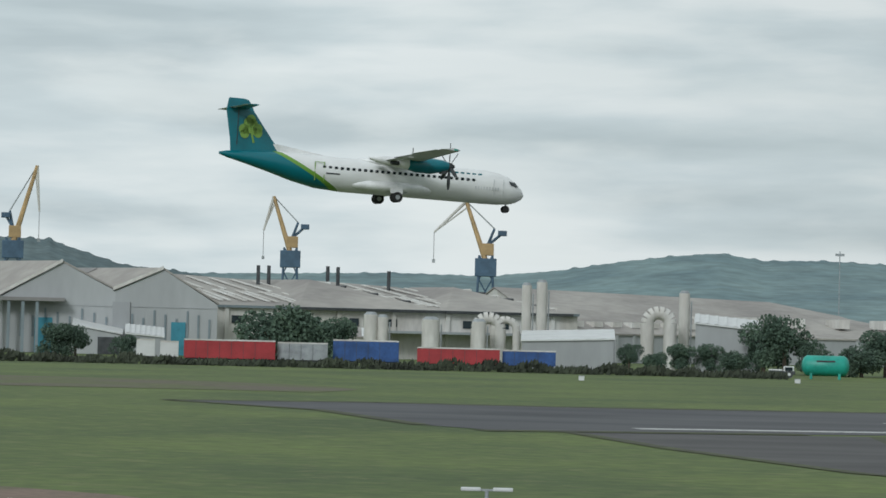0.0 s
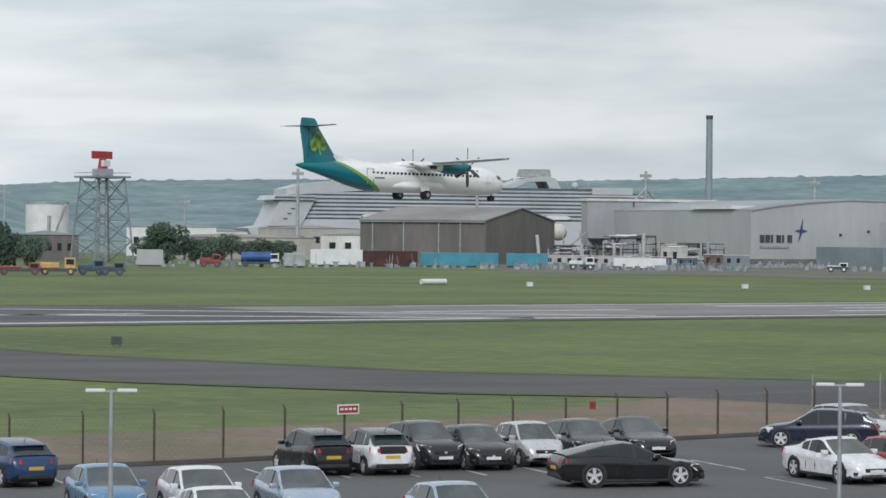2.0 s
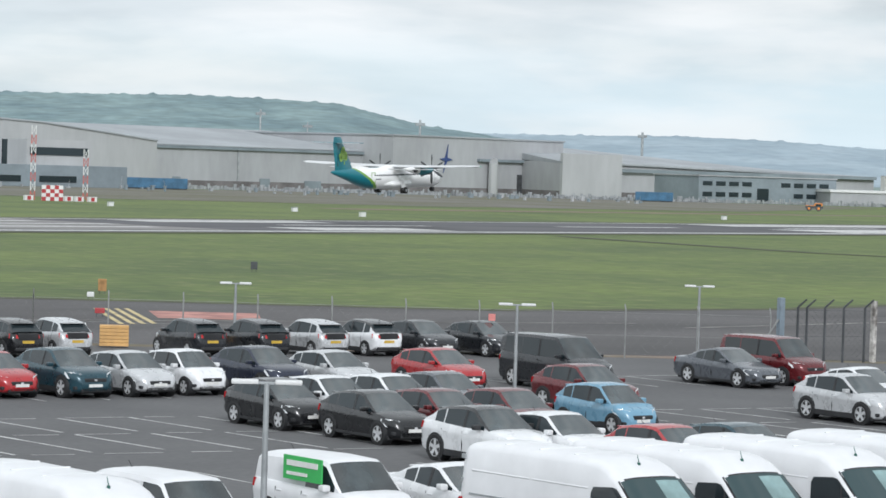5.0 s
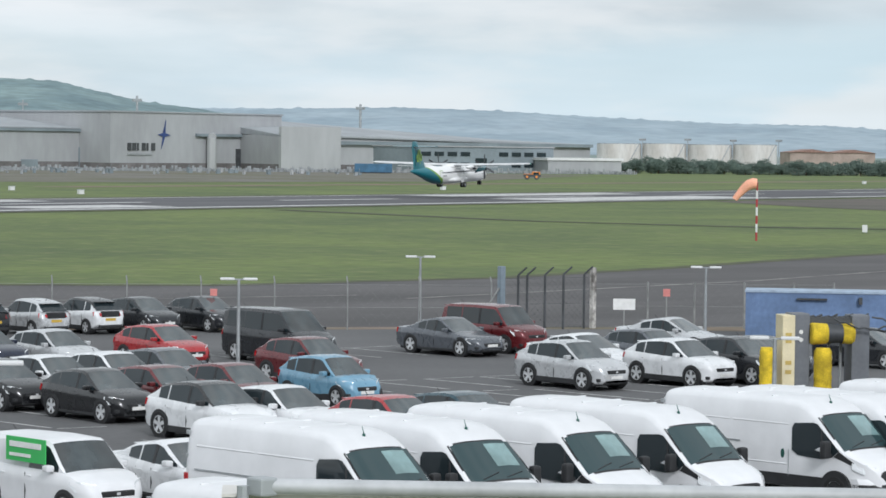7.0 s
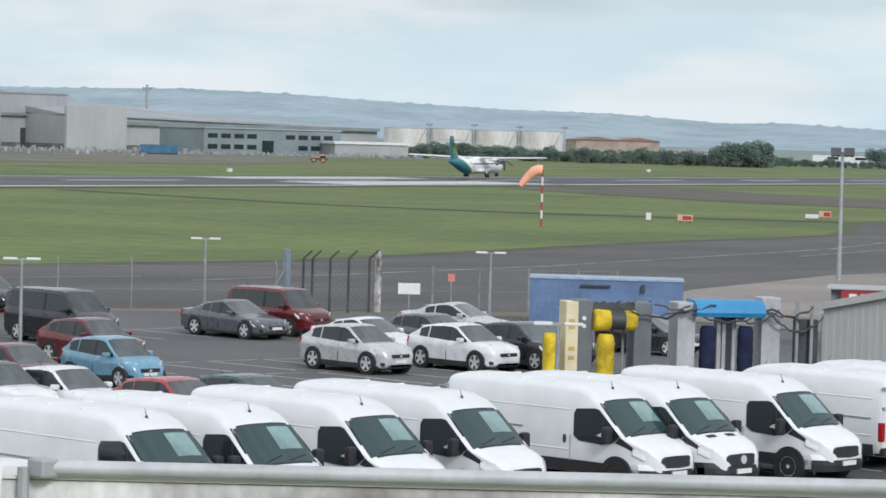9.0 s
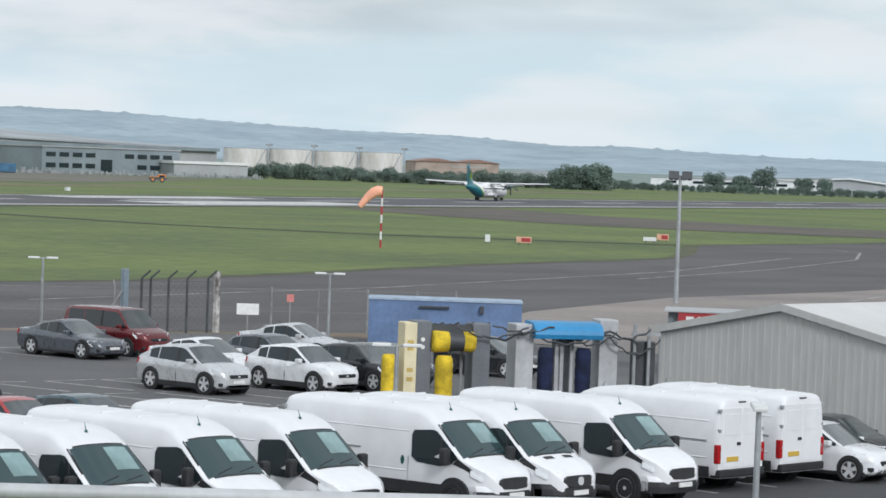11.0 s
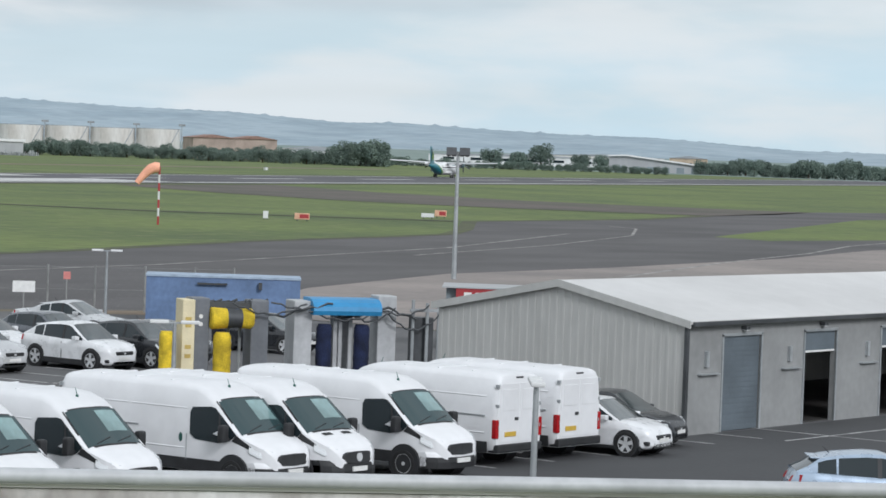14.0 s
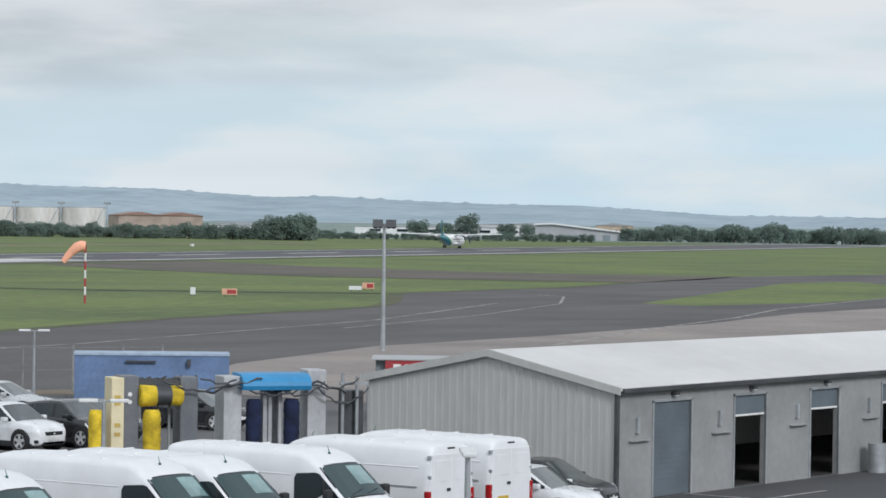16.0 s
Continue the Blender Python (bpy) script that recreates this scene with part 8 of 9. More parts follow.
# ---- fences, lamps and buildings of the car park ----
def perimeter_fence():
    line = [(-3.2, 93.8), (5.5, 96.0), (27, 102.4), (47, 109.4), (55, 112.6)]
    POST = material("rusty_dark_post", (0.075, 0.055, 0.045), 0.85, vary=0.2, scale=2.0, fine=12.0)
    MESH = material("chain_link_wire", (0.30, 0.31, 0.31), 0.6, 0.3, vary=0.15, scale=1.0, fine=10.0)
    f = thing("chain_link_fence", Matrix.Identity(4), "chain-link perimeter fence on dark rusty posts", "fence")
    pm = boxes((-0.034, -0.034, 0, 0.034, 0.034, 1.78))
    tube(pm, (0, 0, 1.78), (0, 0.2, 1.92), 0.04, 0.03, 6)
    first = part("post", pm, POST, f)
    pts = []
    for a, b in zip(line, line[1:]):
        a, b = Vector(a), Vector(b)
        n = int((b - a).length / 2.5)
        pts += [a.lerp(b, k / n) for k in range(n)]
    pts.append(Vector(line[-1]))
    for k, q in enumerate(pts):
        o = first if k == 0 else new("post", first.data)
        o.parent = f
        o.matrix_basis = Matrix.Translation((q.x, q.y, 0))
    wires(f, line, 1.72, MESH, 0.26, 0.0026)
    bm = bmesh.new()
    for a, b in zip(line, line[1:]):
        a, b = Vector(a), Vector(b)
        s = Vector((-(b - a).y, (b - a).x)).normalized() * 0.12
        prism(bm, [tuple(a - s), tuple(b - s), tuple(b + s), tuple(a + s)], 0, 0.14, "xy")
    tagged(obj("kerb", bm, material("dark_concrete", (0.10, 0.095, 0.09), 0.9, vary=0.15, scale=0.5, fine=5.0)), "dark concrete kerb under the fence", "kerb", kind="structure")
    for x, y, w, h, z, mat in ((32.1, 104.05, 0.95, 0.36, 1.52, PLATE_W), (12.5, 97.95, 0.36, 0.36, 1.48, RED), (43.2, 107.9, 0.3, 0.3, 1.36, RED), (3.95, 95.45, 0.4, 0.36, 1.38, RED)):
        s = thing("fence_sign", pose(x, y, z, 0, 0, 18), "red and white warning sign fixed to the fence", "sign", "fence signs")
        part("board", boxes((-w / 2, -0.03, 0, w / 2, 0.0, h)), mat, s)
        if mat is PLATE_W:
            part("red_band", boxes((-w / 2 + 0.05, -0.04, 0.05, w / 2 - 0.05, -0.03, h - 0.05)), RED, s)
            for k in range(4):
                part("lettering_bar", boxes((-0.36 + 0.19 * k, -0.046, 0.15, -0.24 + 0.19 * k, -0.04, h - 0.13)), PLATE_W, s)
        else:
            part("lettering_bar", boxes((-w * 0.3, -0.04, h * 0.45, w * 0.3, -0.03, h * 0.62)), DARK_STEEL, s)


def wires(root, line, h, mat, gap, thin=0.0035):
    """Woven wire between the posts, with three line wires."""
    verts, faces = [], []

    def strand(p, q, w):
        b = len(verts)
        d = (q - p).normalized()
        u = Vector((0, 0, 1)) if abs(d.z) < 0.5 else Vector((d.z, 0, 0)).normalized()
        if abs(d.z) >= 0.2:
            u = Vector((d.x, d.y, -d.z)).normalized()
        verts.extend([tuple(p - u * w), tuple(p + u * w), tuple(q + u * w), tuple(q - u * w)])
        faces.append((b, b + 1, b + 2, b + 3))

    for a, b in zip(line, line[1:]):
        a, b = Vector((*a, 0)), Vector((*b, 0))
        ln = (b - a).length
        d = (b - a) / ln
        up = Vector((0, 0, h))
        for k in range(int(ln / gap)):
            u = k * gap
            v = min(ln, u + h)
            f = (v - u) / h
            strand(a + d * u + Vector((0, 0, 0.05)), a + d * v + up * f, thin)
            strand(a + d * u + up, a + d * v + up * (1 - f) + Vector((0, 0, 0.02)), thin)
        for z in (0.1, h * 0.5, h):
            strand(a + Vector((0, 0, z)), b + Vector((0, 0, z)), 0.006)
    me = bpy.data.meshes.new("wire")
    me.from_pydata(verts, [], faces)
    me.materials.append(mat)
    o = tagged(new("woven_wire", me), kind="stuff")
    o.parent = root
    return o


perimeter_fence()


def inner_fence():
    line = [(55, 112.8), (62, 114.2), (89.5, 97.5)]
    PALE = material("pale_galvanised_post", (0.26, 0.265, 0.26), 0.6, 0.3, vary=0.12, scale=2.0, fine=12.0)
    PINK = material("sun_faded_red", (0.62, 0.22, 0.20), 0.6, vary=0.1)
    f = thing("mesh_fence", Matrix.Identity(4), "mesh fence on thin galvanised posts", "fence")
    pm = tube(bmesh.new(), (0, 0, 0), (0, 0, 2.1), 0.034, 0.034, 8)
    tube(pm, (0, 0, 2.1), (0.12, 0.22, 2.35), 0.035, 0.03, 6)
    first = part("post", pm, PALE, f)
    k = 0
    for a, b in zip(line, line[1:]):
        a, b = Vector(a), Vector(b)
        n = int((b - a).length / 3)
        for i in range(n + 1):
            q = a.lerp(b, i / n)
            o = first if k == 0 else new("post", first.data)
            o.parent = f
            o.matrix_basis = Matrix.Translation((q.x, q.y, 0))
            k += 1
    wires(f, line, 2.0, PALE, 0.5, 0.001)
    # the gate with cranked posts
    g = thing("security_gate", Matrix.Identity(4), "tall security gate with cranked dark posts", "gate")
    part("gate_post", boxes((89.6, 97.0, 0, 89.88, 97.25, 2.85), bevel=0.03), material("blue_grey_post", (0.20, 0.25, 0.29), 0.6), g)
    part("gate_post", boxes((94.36, 96.05, 0, 94.58, 96.28, 2.75), bevel=0.03), material("peeling_white_paint", (0.60, 0.58, 0.55), 0.85, vary=0.25, scale=2.2, fine=9.0, second=(0.13, 0.12, 0.11)), g, "peeling white gate post")
    for x, y in ((90.55, 96.9), (91.0, 96.8), (91.9, 96.6), (92.9, 96.45), (94.0, 96.25)):
        bm = tube(bmesh.new(), (x, y, 0), (x, y, 2.45), 0.055, 0.055, 8)
        tube(bm, (x, y, 2.45), (x + 0.28, y - 0.25, 2.8), 0.045, 0.04, 6)
        part("cranked_post", bm, DARK_STEEL, g)
    part("stay", tube(bmesh.new(), (89.6, 97.1, 1.9), (88.6, 97.7, 0.05), 0.04, 0.04, 6), PALE, g)
    wires(g, [(89.9, 97.1), (94.3, 96.2)], 2.3, DARK_STEEL, 0.3, 0.003)
    f2 = thing("mesh_fence", Matrix.Identity(4), "mesh fence running on beside the apron", "fence")
    for x, y in ((96.8, 95.0), (98.6, 93.8), (100.4, 92.4), (102.2, 91.0), (104.0, 90.2)):
        part("post", tube(bmesh.new(), (x, y, 0), (x, y, 2.1), 0.05, 0.05, 8), PALE, f2)
    wires(f2, [(94.6, 96.2), (96.8, 95.0), (100.4, 92.4), (104.0, 90.2)], 2.0, PALE, 0.5, 0.001)
    for x, y, w, h, z, mat, lab in ((95.6, 95.3, 1.0, 0.5, 0.85, PLATE_W, "blank white notice board on the fence"), (97.4, 94.4, 0.32, 0.34, 1.45, PINK, "small pale red sign on the fence"), (78.9, 103.8, 0.3, 0.3, 1.5, PINK, "small pale red sign on the fence")):
        s = thing("notice_board", pose(x, y, z, 0, 0, -42), lab, "sign", "fence signs")
        part("board", boxes((-w / 2, -0.06, 0, w / 2, -0.02, h)), mat, s)
        part("bracket", boxes((-0.03, -0.02, -z, 0.03, 0.02, h)), PALE, s)


inner_fence()


def street_lamp(x, y, h=3.88, turn=0):
    s = thing("street_lamp", pose(x, y, 0, 0, 0, turn), "slim grey car park lamp with two flat white heads", "lamp", "car park lamps")
    part("pole", tube(bmesh.new(), (0, 0, 0), (0, 0, h), 0.075, 0.05, 12), STEEL, s, smooth=True)
    part("base_plate", boxes((-0.18, -0.18, 0, 0.18, 0.18, 0.04)), STEEL, s)
    part("bracket", boxes((-0.22, -0.025, h - 0.03, 0.22, 0.025, h + 0.02)), STEEL, s)
    for k in (-1, 1):
        part("lamp_head", boxes((k * 0.42 - 0.26, -0.13, h - 0.03, k * 0.42 + 0.26, 0.13, h + 0.06), bevel=0.03), WHITE, s)
    return s


for lx, ly, lh, lt in ((38.54, 77.25, 3.88, -27), (17.4, 77.6, 3.88, -12), (69.6, 110.0, 2.8, -33), (67.2, 86.9, 3.15, -37), (90.2, 103.1, 3.04, -41), (31.2, 48.1, 3.88, -33), (97.0, 91.6, 2.87, -46), (0.47, 78.0, 3.88, 0), (60.9, 54.9, 2.98, -48), (44.0, 30.9, 3.88, 38)):
    street_lamp(lx, ly, lh, lt)


def apron_mast():
    t = thing("floodlight_mast", pose(144.7, 108.0, 0, 0, 0, -53), "grey apron floodlight mast with four lamps", "mast")
    part("pole", tube(bmesh.new(), (0, 0, 0), (0, 0, 7.7), 0.16, 0.09, 14), STEEL, t, smooth=True)
    part("cross_arm", boxes((-0.65, -0.05, 7.45, 0.65, 0.05, 7.55)), STEEL, t)
    for k in (-0.55, -0.25, 0.25, 0.55):
        part("floodlight", loft(bmesh.new(), [[(k - 0.16, -0.3, 7.5), (k + 0.16, -0.3, 7.5), (k + 0.16, -0.1, 7.95), (k - 0.16, -0.1, 7.95)], [(k - 0.1, 0.2, 7.4), (k + 0.1, 0.2, 7.4), (k + 0.1, 0.25, 7.7), (k - 0.1, 0.25, 7.7)]]), DARK_STEEL, t)


apron_mast()


def windsock():
    x, y = 199.3, 182.1
    w = thing("windsock", pose(x, y, 0, 0, 0, -47), "orange windsock filled by wind on a striped pole", "windsock")
    h = 5.25
    for k in range(7):
        part("pole_section", tube(bmesh.new(), (0, 0, h * k / 7), (0, 0, h * (k + 1) / 7), 0.1, 0.1, 10), RED if k % 2 == 0 else WHITE, w)
    SOCK = material("orange_cloth", (0.84, 0.40, 0.27), 0.85, vary=0.08, scale=1.0, fine=8.0)
    pts = [(0.0, 5.12, 0.44), (-0.35, 5.14, 0.48), (-0.75, 5.0, 0.46), (-1.1, 4.72, 0.40), (-1.45, 4.35, 0.34), (-1.75, 3.98, 0.29), (-1.98, 3.68, 0.25)]
    rings = []
    for i, (px, pz, r) in enumerate(pts):
        a, b = pts[max(0, i - 1)], pts[min(len(pts) - 1, i + 1)]
        d = Vector((b[0] - a[0], 0, b[1] - a[1])).normalized()
        n = Vector((-d.z, 0, d.x))
        rings.append([tuple(Vector((px, 0, pz)) + n * r * math.cos(q) + Vector((0, 1, 0)) * r * math.sin(q)) for q in np.linspace(0, 2 * math.pi, 17)[:-1]])
    part("sock", loft(bmesh.new(), rings), SOCK, w, smooth=True)
    part("hoop", tube(bmesh.new(), (0.02, -0.44, 5.12), (0.02, 0.44, 5.12), 0.04, 0.04, 6), DARK_STEEL, w)


windsock()


def airfield_signs():
    SALMON = material("faded_orange_sign", (0.62, 0.36, 0.24), 0.6, vary=0.1)
    for x, y, w, h, mat, lab in ((228.8, 189.8, 1.5, 0.8, SALMON, "faded orange airfield guidance sign"), (263.0, 198.4, 1.3, 0.85, SALMON, "faded orange airfield guidance sign"), (226.4, 192.5, 0.5, 0.9, WHITE, "white marker box in the grass"), (257.5, 196.0, 1.4, 0.6, WHITE, "white marker board in the grass"),
                                 (88.5, 154.6, 0.5, 0.9, material("rusty_orange_paint", (0.40, 0.22, 0.09), 0.8, vary=0.2, scale=2.0, fine=10.0), "rusty orange cabinet on the grass edge"), (84.2, 148.4, 0.4, 0.45, WHITE, "small white box on the grass"), (79.8, 153.0, 0.25, 0.75, material("rusty_post", (0.16, 0.09, 0.05), 0.9), "rusty post in the grass"),
                                 (119.1, 185.8, 0.5, 0.75, DARK_STEEL, "dark marker light on the grass"), (75.8, 132.6, 0.5, 0.45, RED, "small red sign beside the taxiway"), (46.4, 205.4, 0.75, 0.75, DARK_STEEL, "back of a dark airfield sign")):
        s = thing("airfield_sign", pose(x, y, 0, 0, 0, -math.degrees(math.atan2(x, y))), lab, "sign", "airfield signs")
        part("box", boxes((-w / 2, -0.12, 0.18, w / 2, 0.12, h), bevel=0.03), mat, s)
        part("leg", boxes((-w * 0.35, -0.05, 0, -w * 0.28, 0.05, 0.2), (w * 0.28, -0.05, 0, w * 0.35, 0.05, 0.2)), DARK_STEEL, s)
        if mat is SALMON:
            part("face", boxes((-w / 2 + 0.5, -0.14, 0.3, w / 2 - 0.1, -0.12, h - 0.12)), RED, s)
    # white marker boxes beside the runway
    for az, d in ((34.7, 470), (33.4, 500), (29.9, 500), (24.7, 470), (27.0, 470), (20.6, 470), (41.6, 560), (2.1, 480), (6.2, 505), (49.6, 760)):
        x, y = far(az, d)
        s = thing("marker_box", Matrix.Translation((x, y, 0)), "small white marker box beside the runway", "marker", "runway markers")
        part("box", boxes((-0.45, -0.35, 0, 0.45, 0.35, 0.7), bevel=0.05), WHITE, s)
        part("lid", boxes((-0.5, -0.4, 0.7, 0.5, 0.4, 0.76)), STEEL, s)
    PALE_RED = material("weathered_red_band", (0.50, 0.12, 0.10), 0.6, vary=0.12)
    # localiser: red and white poles and the chequered hut
    for az, z in ((28.41, 9.8), (29.4, 2.4)):
        d = 545
        x, y = far(az, d)
        s = thing("glide_path_mast", Matrix.Translation((x, y, 0)), "red and white banded lattice mast", "mast", "banded masts")
        h = tall(z, d)
        n = 8 if z > 5 else 6
        for k in range(n):
            bm = bmesh.new()
            for sx, sy in ((-0.45, -0.3), (0.45, -0.3), (0, 0.5)):
                tube(bm, (sx, sy, h * k / n), (sx, sy, h * (k + 1) / n), 0.075, 0.075, 6)
            tube(bm, (-0.45, -0.3, h * k / n), (0.45, -0.3, h * (k + 1) / n), 0.05, 0.05, 5)
            tube(bm, (0.45, -0.3, h * k / n), (-0.45, -0.3, h * (k + 1) / n), 0.05, 0.05, 5)
            part("band", bm, PALE_RED if k % 2 == 0 else WHITE, s)
    x, y = far(28.8, 540)
    s = thing("chequered_hut", pose(x, y, 0, 0, 0, -28), "red and white chequered equipment hut", "hut")
    part("wall", boxes((-1.9, 0, 0, 1.9, 3, 2.75)), WHITE, s)
    for i in range(5):
        for k in range(4):
            if (i + k) % 2 == 0:
                part("panel", boxes((-1.9 + 0.76 * i, -0.05, 0.69 * k, -1.9 + 0.76 * (i + 1), 0.0, 0.69 * (k + 1))), RED, s)
    for az in (29.3, 29.55, 28.35, 29.1):
        x, y = far(az, 540)
        s = thing("chequered_box", Matrix.Translation((x, y, 0)), "low red and white equipment box", "box", "equipment boxes")
        part("body", boxes((-0.8, -0.4, 0, 0.8, 0.4, 0.9)), WHITE, s)
        part("panel", boxes((-0.4, -0.45, 0.1, 0.3, -0.4, 0.8)), RED, s)
    s = thing("amber_barrier_box", pose(64.3, 111.2, 0, 0, 0, -30), "yellow-orange slatted barrier stack", "barrier")
    for k in range(6):
        part("slat", boxes((-0.62, -0.3, 0.06 + 0.15 * k, 0.62, 0.3, 0.2 + 0.15 * k), bevel=0.02), AMBER, s)
    s = thing("electrical_cabinet", pose(62.6, 111.2, 0, 0, 0, -30), "white two-door electrical cabinet", "cabinet")
    part("body", boxes((-0.28, -0.25, 0, 0.28, 0.25, 1.05), bevel=0.02), WHITE, s)
    part("door_gap", boxes((-0.01, -0.26, 0.1, 0.01, -0.25, 1.0)), DARK_STEEL, s)
    part("label_panel", boxes((-0.2, -0.262, 0.55, -0.05, -0.25, 0.75)), STEEL, s)


airfield_signs()


def car_wash():
    BLUE_CANOPY = material("bright_blue_canopy", (0.03, 0.25, 0.50), 0.45, vary=0.08, scale=0.6, fine=6.0)
    YELLOW = material("yellow_brush", (0.70, 0.50, 0.03), 0.9, vary=0.2, scale=2.0, fine=25.0, bump=0.8)
    NAVY_BRUSH = material("navy_brush", (0.012, 0.02, 0.06), 0.95, vary=0.25, scale=2.0, fine=25.0, bump=0.8)
    CREAM = material("cream_panel", (0.66, 0.58, 0.38), 0.6, vary=0.06)
    GREYP = material("wash_grey_panel", (0.13, 0.14, 0.155), 0.6, vary=0.08, scale=1.0, fine=8.0)
    LIGHTP = material("wash_light_panel", (0.42, 0.43, 0.44), 0.6, vary=0.1, scale=0.8, fine=6.0)

    def brush(root, x, y, z0, z1, r, mat, name="brush"):
        rnd = random.Random(int(x * 100))
        rings = []
        n = 14
        for k in range(n + 1):
            rr = r * (0.97 + 0.03 * math.sin(k * 2.4)) * (1 if 0 < k < n else 0.75)
            rings.append([(x + rr * (0.97 + 0.06 * rnd.random()) * math.cos(a), y + rr * math.sin(a), z0 + (z1 - z0) * k / n) for a in np.linspace(0, 2 * math.pi, 19)[:-1]])
        part(name, loft(bmesh.new(), rings), mat, root, smooth=30)

    m = pose(72.3, 64.9, 0, 0, 0, -33)
    g = thing("rollover_car_wash", m, "grey gantry car wash with yellow brushes", "car wash", "car wash machines")
    part("side_tower", boxes((0.35, 0, 0, 0.95, 0.9, 2.85), bevel=0.04), GREYP, g)
    part("side_tower", boxes((2.35, 0, 0, 2.95, 0.9, 2.8), bevel=0.04), GREYP, g)
    part("cream_panel", boxes((0.0, -0.15, 0, 0.42, 0.75, 2.8), bevel=0.03), CREAM, g, "cream control panel")
    for z in (0.9, 1.2, 1.9, 2.1):
        part("label_panel", boxes((0.1, -0.165, z, 0.3, -0.15, z + 0.13)), material("ochre_label", (0.5, 0.36, 0.1), 0.6), g)
    for z in (2.0, 2.25):
        part("button", tube(bmesh.new(), (0.65, -0.03, z), (0.65, 0.01, z), 0.07, 0.07, 12), PLATE_W, g)
    part("cross_beam", boxes((0.3, 0.1, 2.5, 2.95, 0.8, 2.72)), DARK_STEEL, g)
    for k in range(10):
        part("hose", tube(bmesh.new(), (0.4 + 0.26 * k, 0.2, 2.70), (0.66 + 0.26 * k, 0.4, 2.76 + 0.05 * math.sin(k * 3)), 0.05, 0.045, 6), DARK_STEEL, g)
    brush(g, 1.35, -0.15, 0.1, 1.75, 0.3, YELLOW)
    brush(g, -0.45, 0.1, 0.1, 1.75, 0.24, YELLOW)
    bm = bmesh.new()
    loft(bm, [[(x, 0.0 + r * math.cos(a), 2.2 + r * math.sin(a)) for a in np.linspace(0, 2 * math.pi, 19)[:-1]] for x, r in ((0.95, 0.3), (1.0, 0.36), (1.5, 0.33))])
    part("top_brush", bm, YELLOW, g, smooth=30)
    bm = bmesh.new()
    loft(bm, [[(x, 0.0 + r * math.cos(a), 2.2 + r * math.sin(a)) for a in np.linspace(0, 2 * math.pi, 19)[:-1]] for x, r in ((1.5, 0.33), (1.9, 0.3), (2.0, 0.32))])
    part("top_brush", bm, DARK_STEEL, g, smooth=30)
    bm = bmesh.new()
    loft(bm, [[(x, 0.0 + r * math.cos(a), 2.2 + r * math.sin(a)) for a in np.linspace(0, 2 * math.pi, 19)[:-1]] for x, r in ((2.0, 0.32), (2.3, 0.34), (2.4, 0.28))])
    part("top_brush", bm, YELLOW, g, smooth=30)
    for x in (1.75, 2.15):
        part("post", tube(bmesh.new(), (x, 0.6, 0), (x, 0.6, 2.5), 0.05, 0.05, 8), STEEL, g)
    m = pose(75.6, 62.9, 0, 0, 0, -34)
    g = thing("blue_car_wash", m, "car wash with a bright blue canopy and navy brushes", "car wash", "car wash machines")
    part("side_tower", boxes((0, 0, 0, 0.62, 1.1, 2.8), bevel=0.04), LIGHTP, g)
    part("side_tower", boxes((2.95, 0.2, 0, 3.6, 1.1, 3.0), bevel=0.04), LIGHTP, g)
    part("canopy", loft(bmesh.new(), [[(x, -0.34, 2.36), (x, -0.40, 2.50), (x, -0.38, 2.64), (x, -0.26, 2.78), (x, -0.05, 2.87), (x, 0.3, 2.9), (x, 0.9, 2.9), (x, 0.9, 2.36)] for x in (0.55, 2.9)]), BLUE_CANOPY, g)
    for x in (1.05, 2.35):
        brush(g, x, 0.05, 0.1, 2.05, 0.27, NAVY_BRUSH)
    for x in (1.42, 1.6, 1.95):
        part("post", boxes((x, 0.2, 0, x + 0.12, 0.32, 2.4)), LIGHTP, g)
    part("back_panel", boxes((1.5, 0.8, 0, 2.2, 0.9, 2.3)), LIGHTP, g)
    path = [(-1.2 + 0.2 * k, 2.45 - 0.16 * math.sin(k * 0.52) - 0.05 * math.sin(k * 1.9)) for k in range(28)]
    bm = loft(bmesh.new(), [[(x, -0.1 + 0.045 * math.cos(a), z + 0.045 * math.sin(a)) for a in np.linspace(0, 2 * math.pi, 7)[:-1]] for x, z in path])
    part("hanging_hose", bm, DARK_STEEL, g, "drooping black cables")
    for j, (x0, x1, z, sag) in enumerate(((-2.2, 0.3, 2.72, 0.35), (-0.9, 1.2, 2.78, 0.22), (0.4, 2.9, 2.5, 0.3), (1.6, 3.4, 2.62, 0.45), (2.7, 4.6, 2.7, 0.3), (3.2, 5.0, 2.4, 0.5))):
        pts = [(x0 + (x1 - x0) * k / 12, z - sag * math.sin(math.pi * k / 12) - 0.04 * math.sin(k * 2.1 + j)) for k in range(13)]
        part("hanging_hose", loft(bmesh.new(), [[(x, -0.42 + 0.06 * j + 0.035 * math.cos(a), z2 + 0.035 * math.sin(a)) for a in np.linspace(0, 2 * math.pi, 7)[:-1]] for x, z2 in pts]), DARK_STEEL, g)
    g = thing("pump_frame", pose(79.0, 60.6, 0, 0, 0, -35), "steel frame with pipes and pumps", "machine")
    for x in (0, 0.5, 0.9):
        part("post", tube(bmesh.new(), (x, 0, 0), (x, 0, 2.9 - 0.2 * x), 0.06, 0.06, 8), STEEL, g)
    part("cabinet", boxes((0.1, 0.2, 0, 0.8, 0.8, 2.3), bevel=0.03), DARK_STEEL, g)
    part("beam", boxes((-0.1, -0.05, 2.5, 1.6, 0.05, 2.6)), STEEL, g)


car_wash()


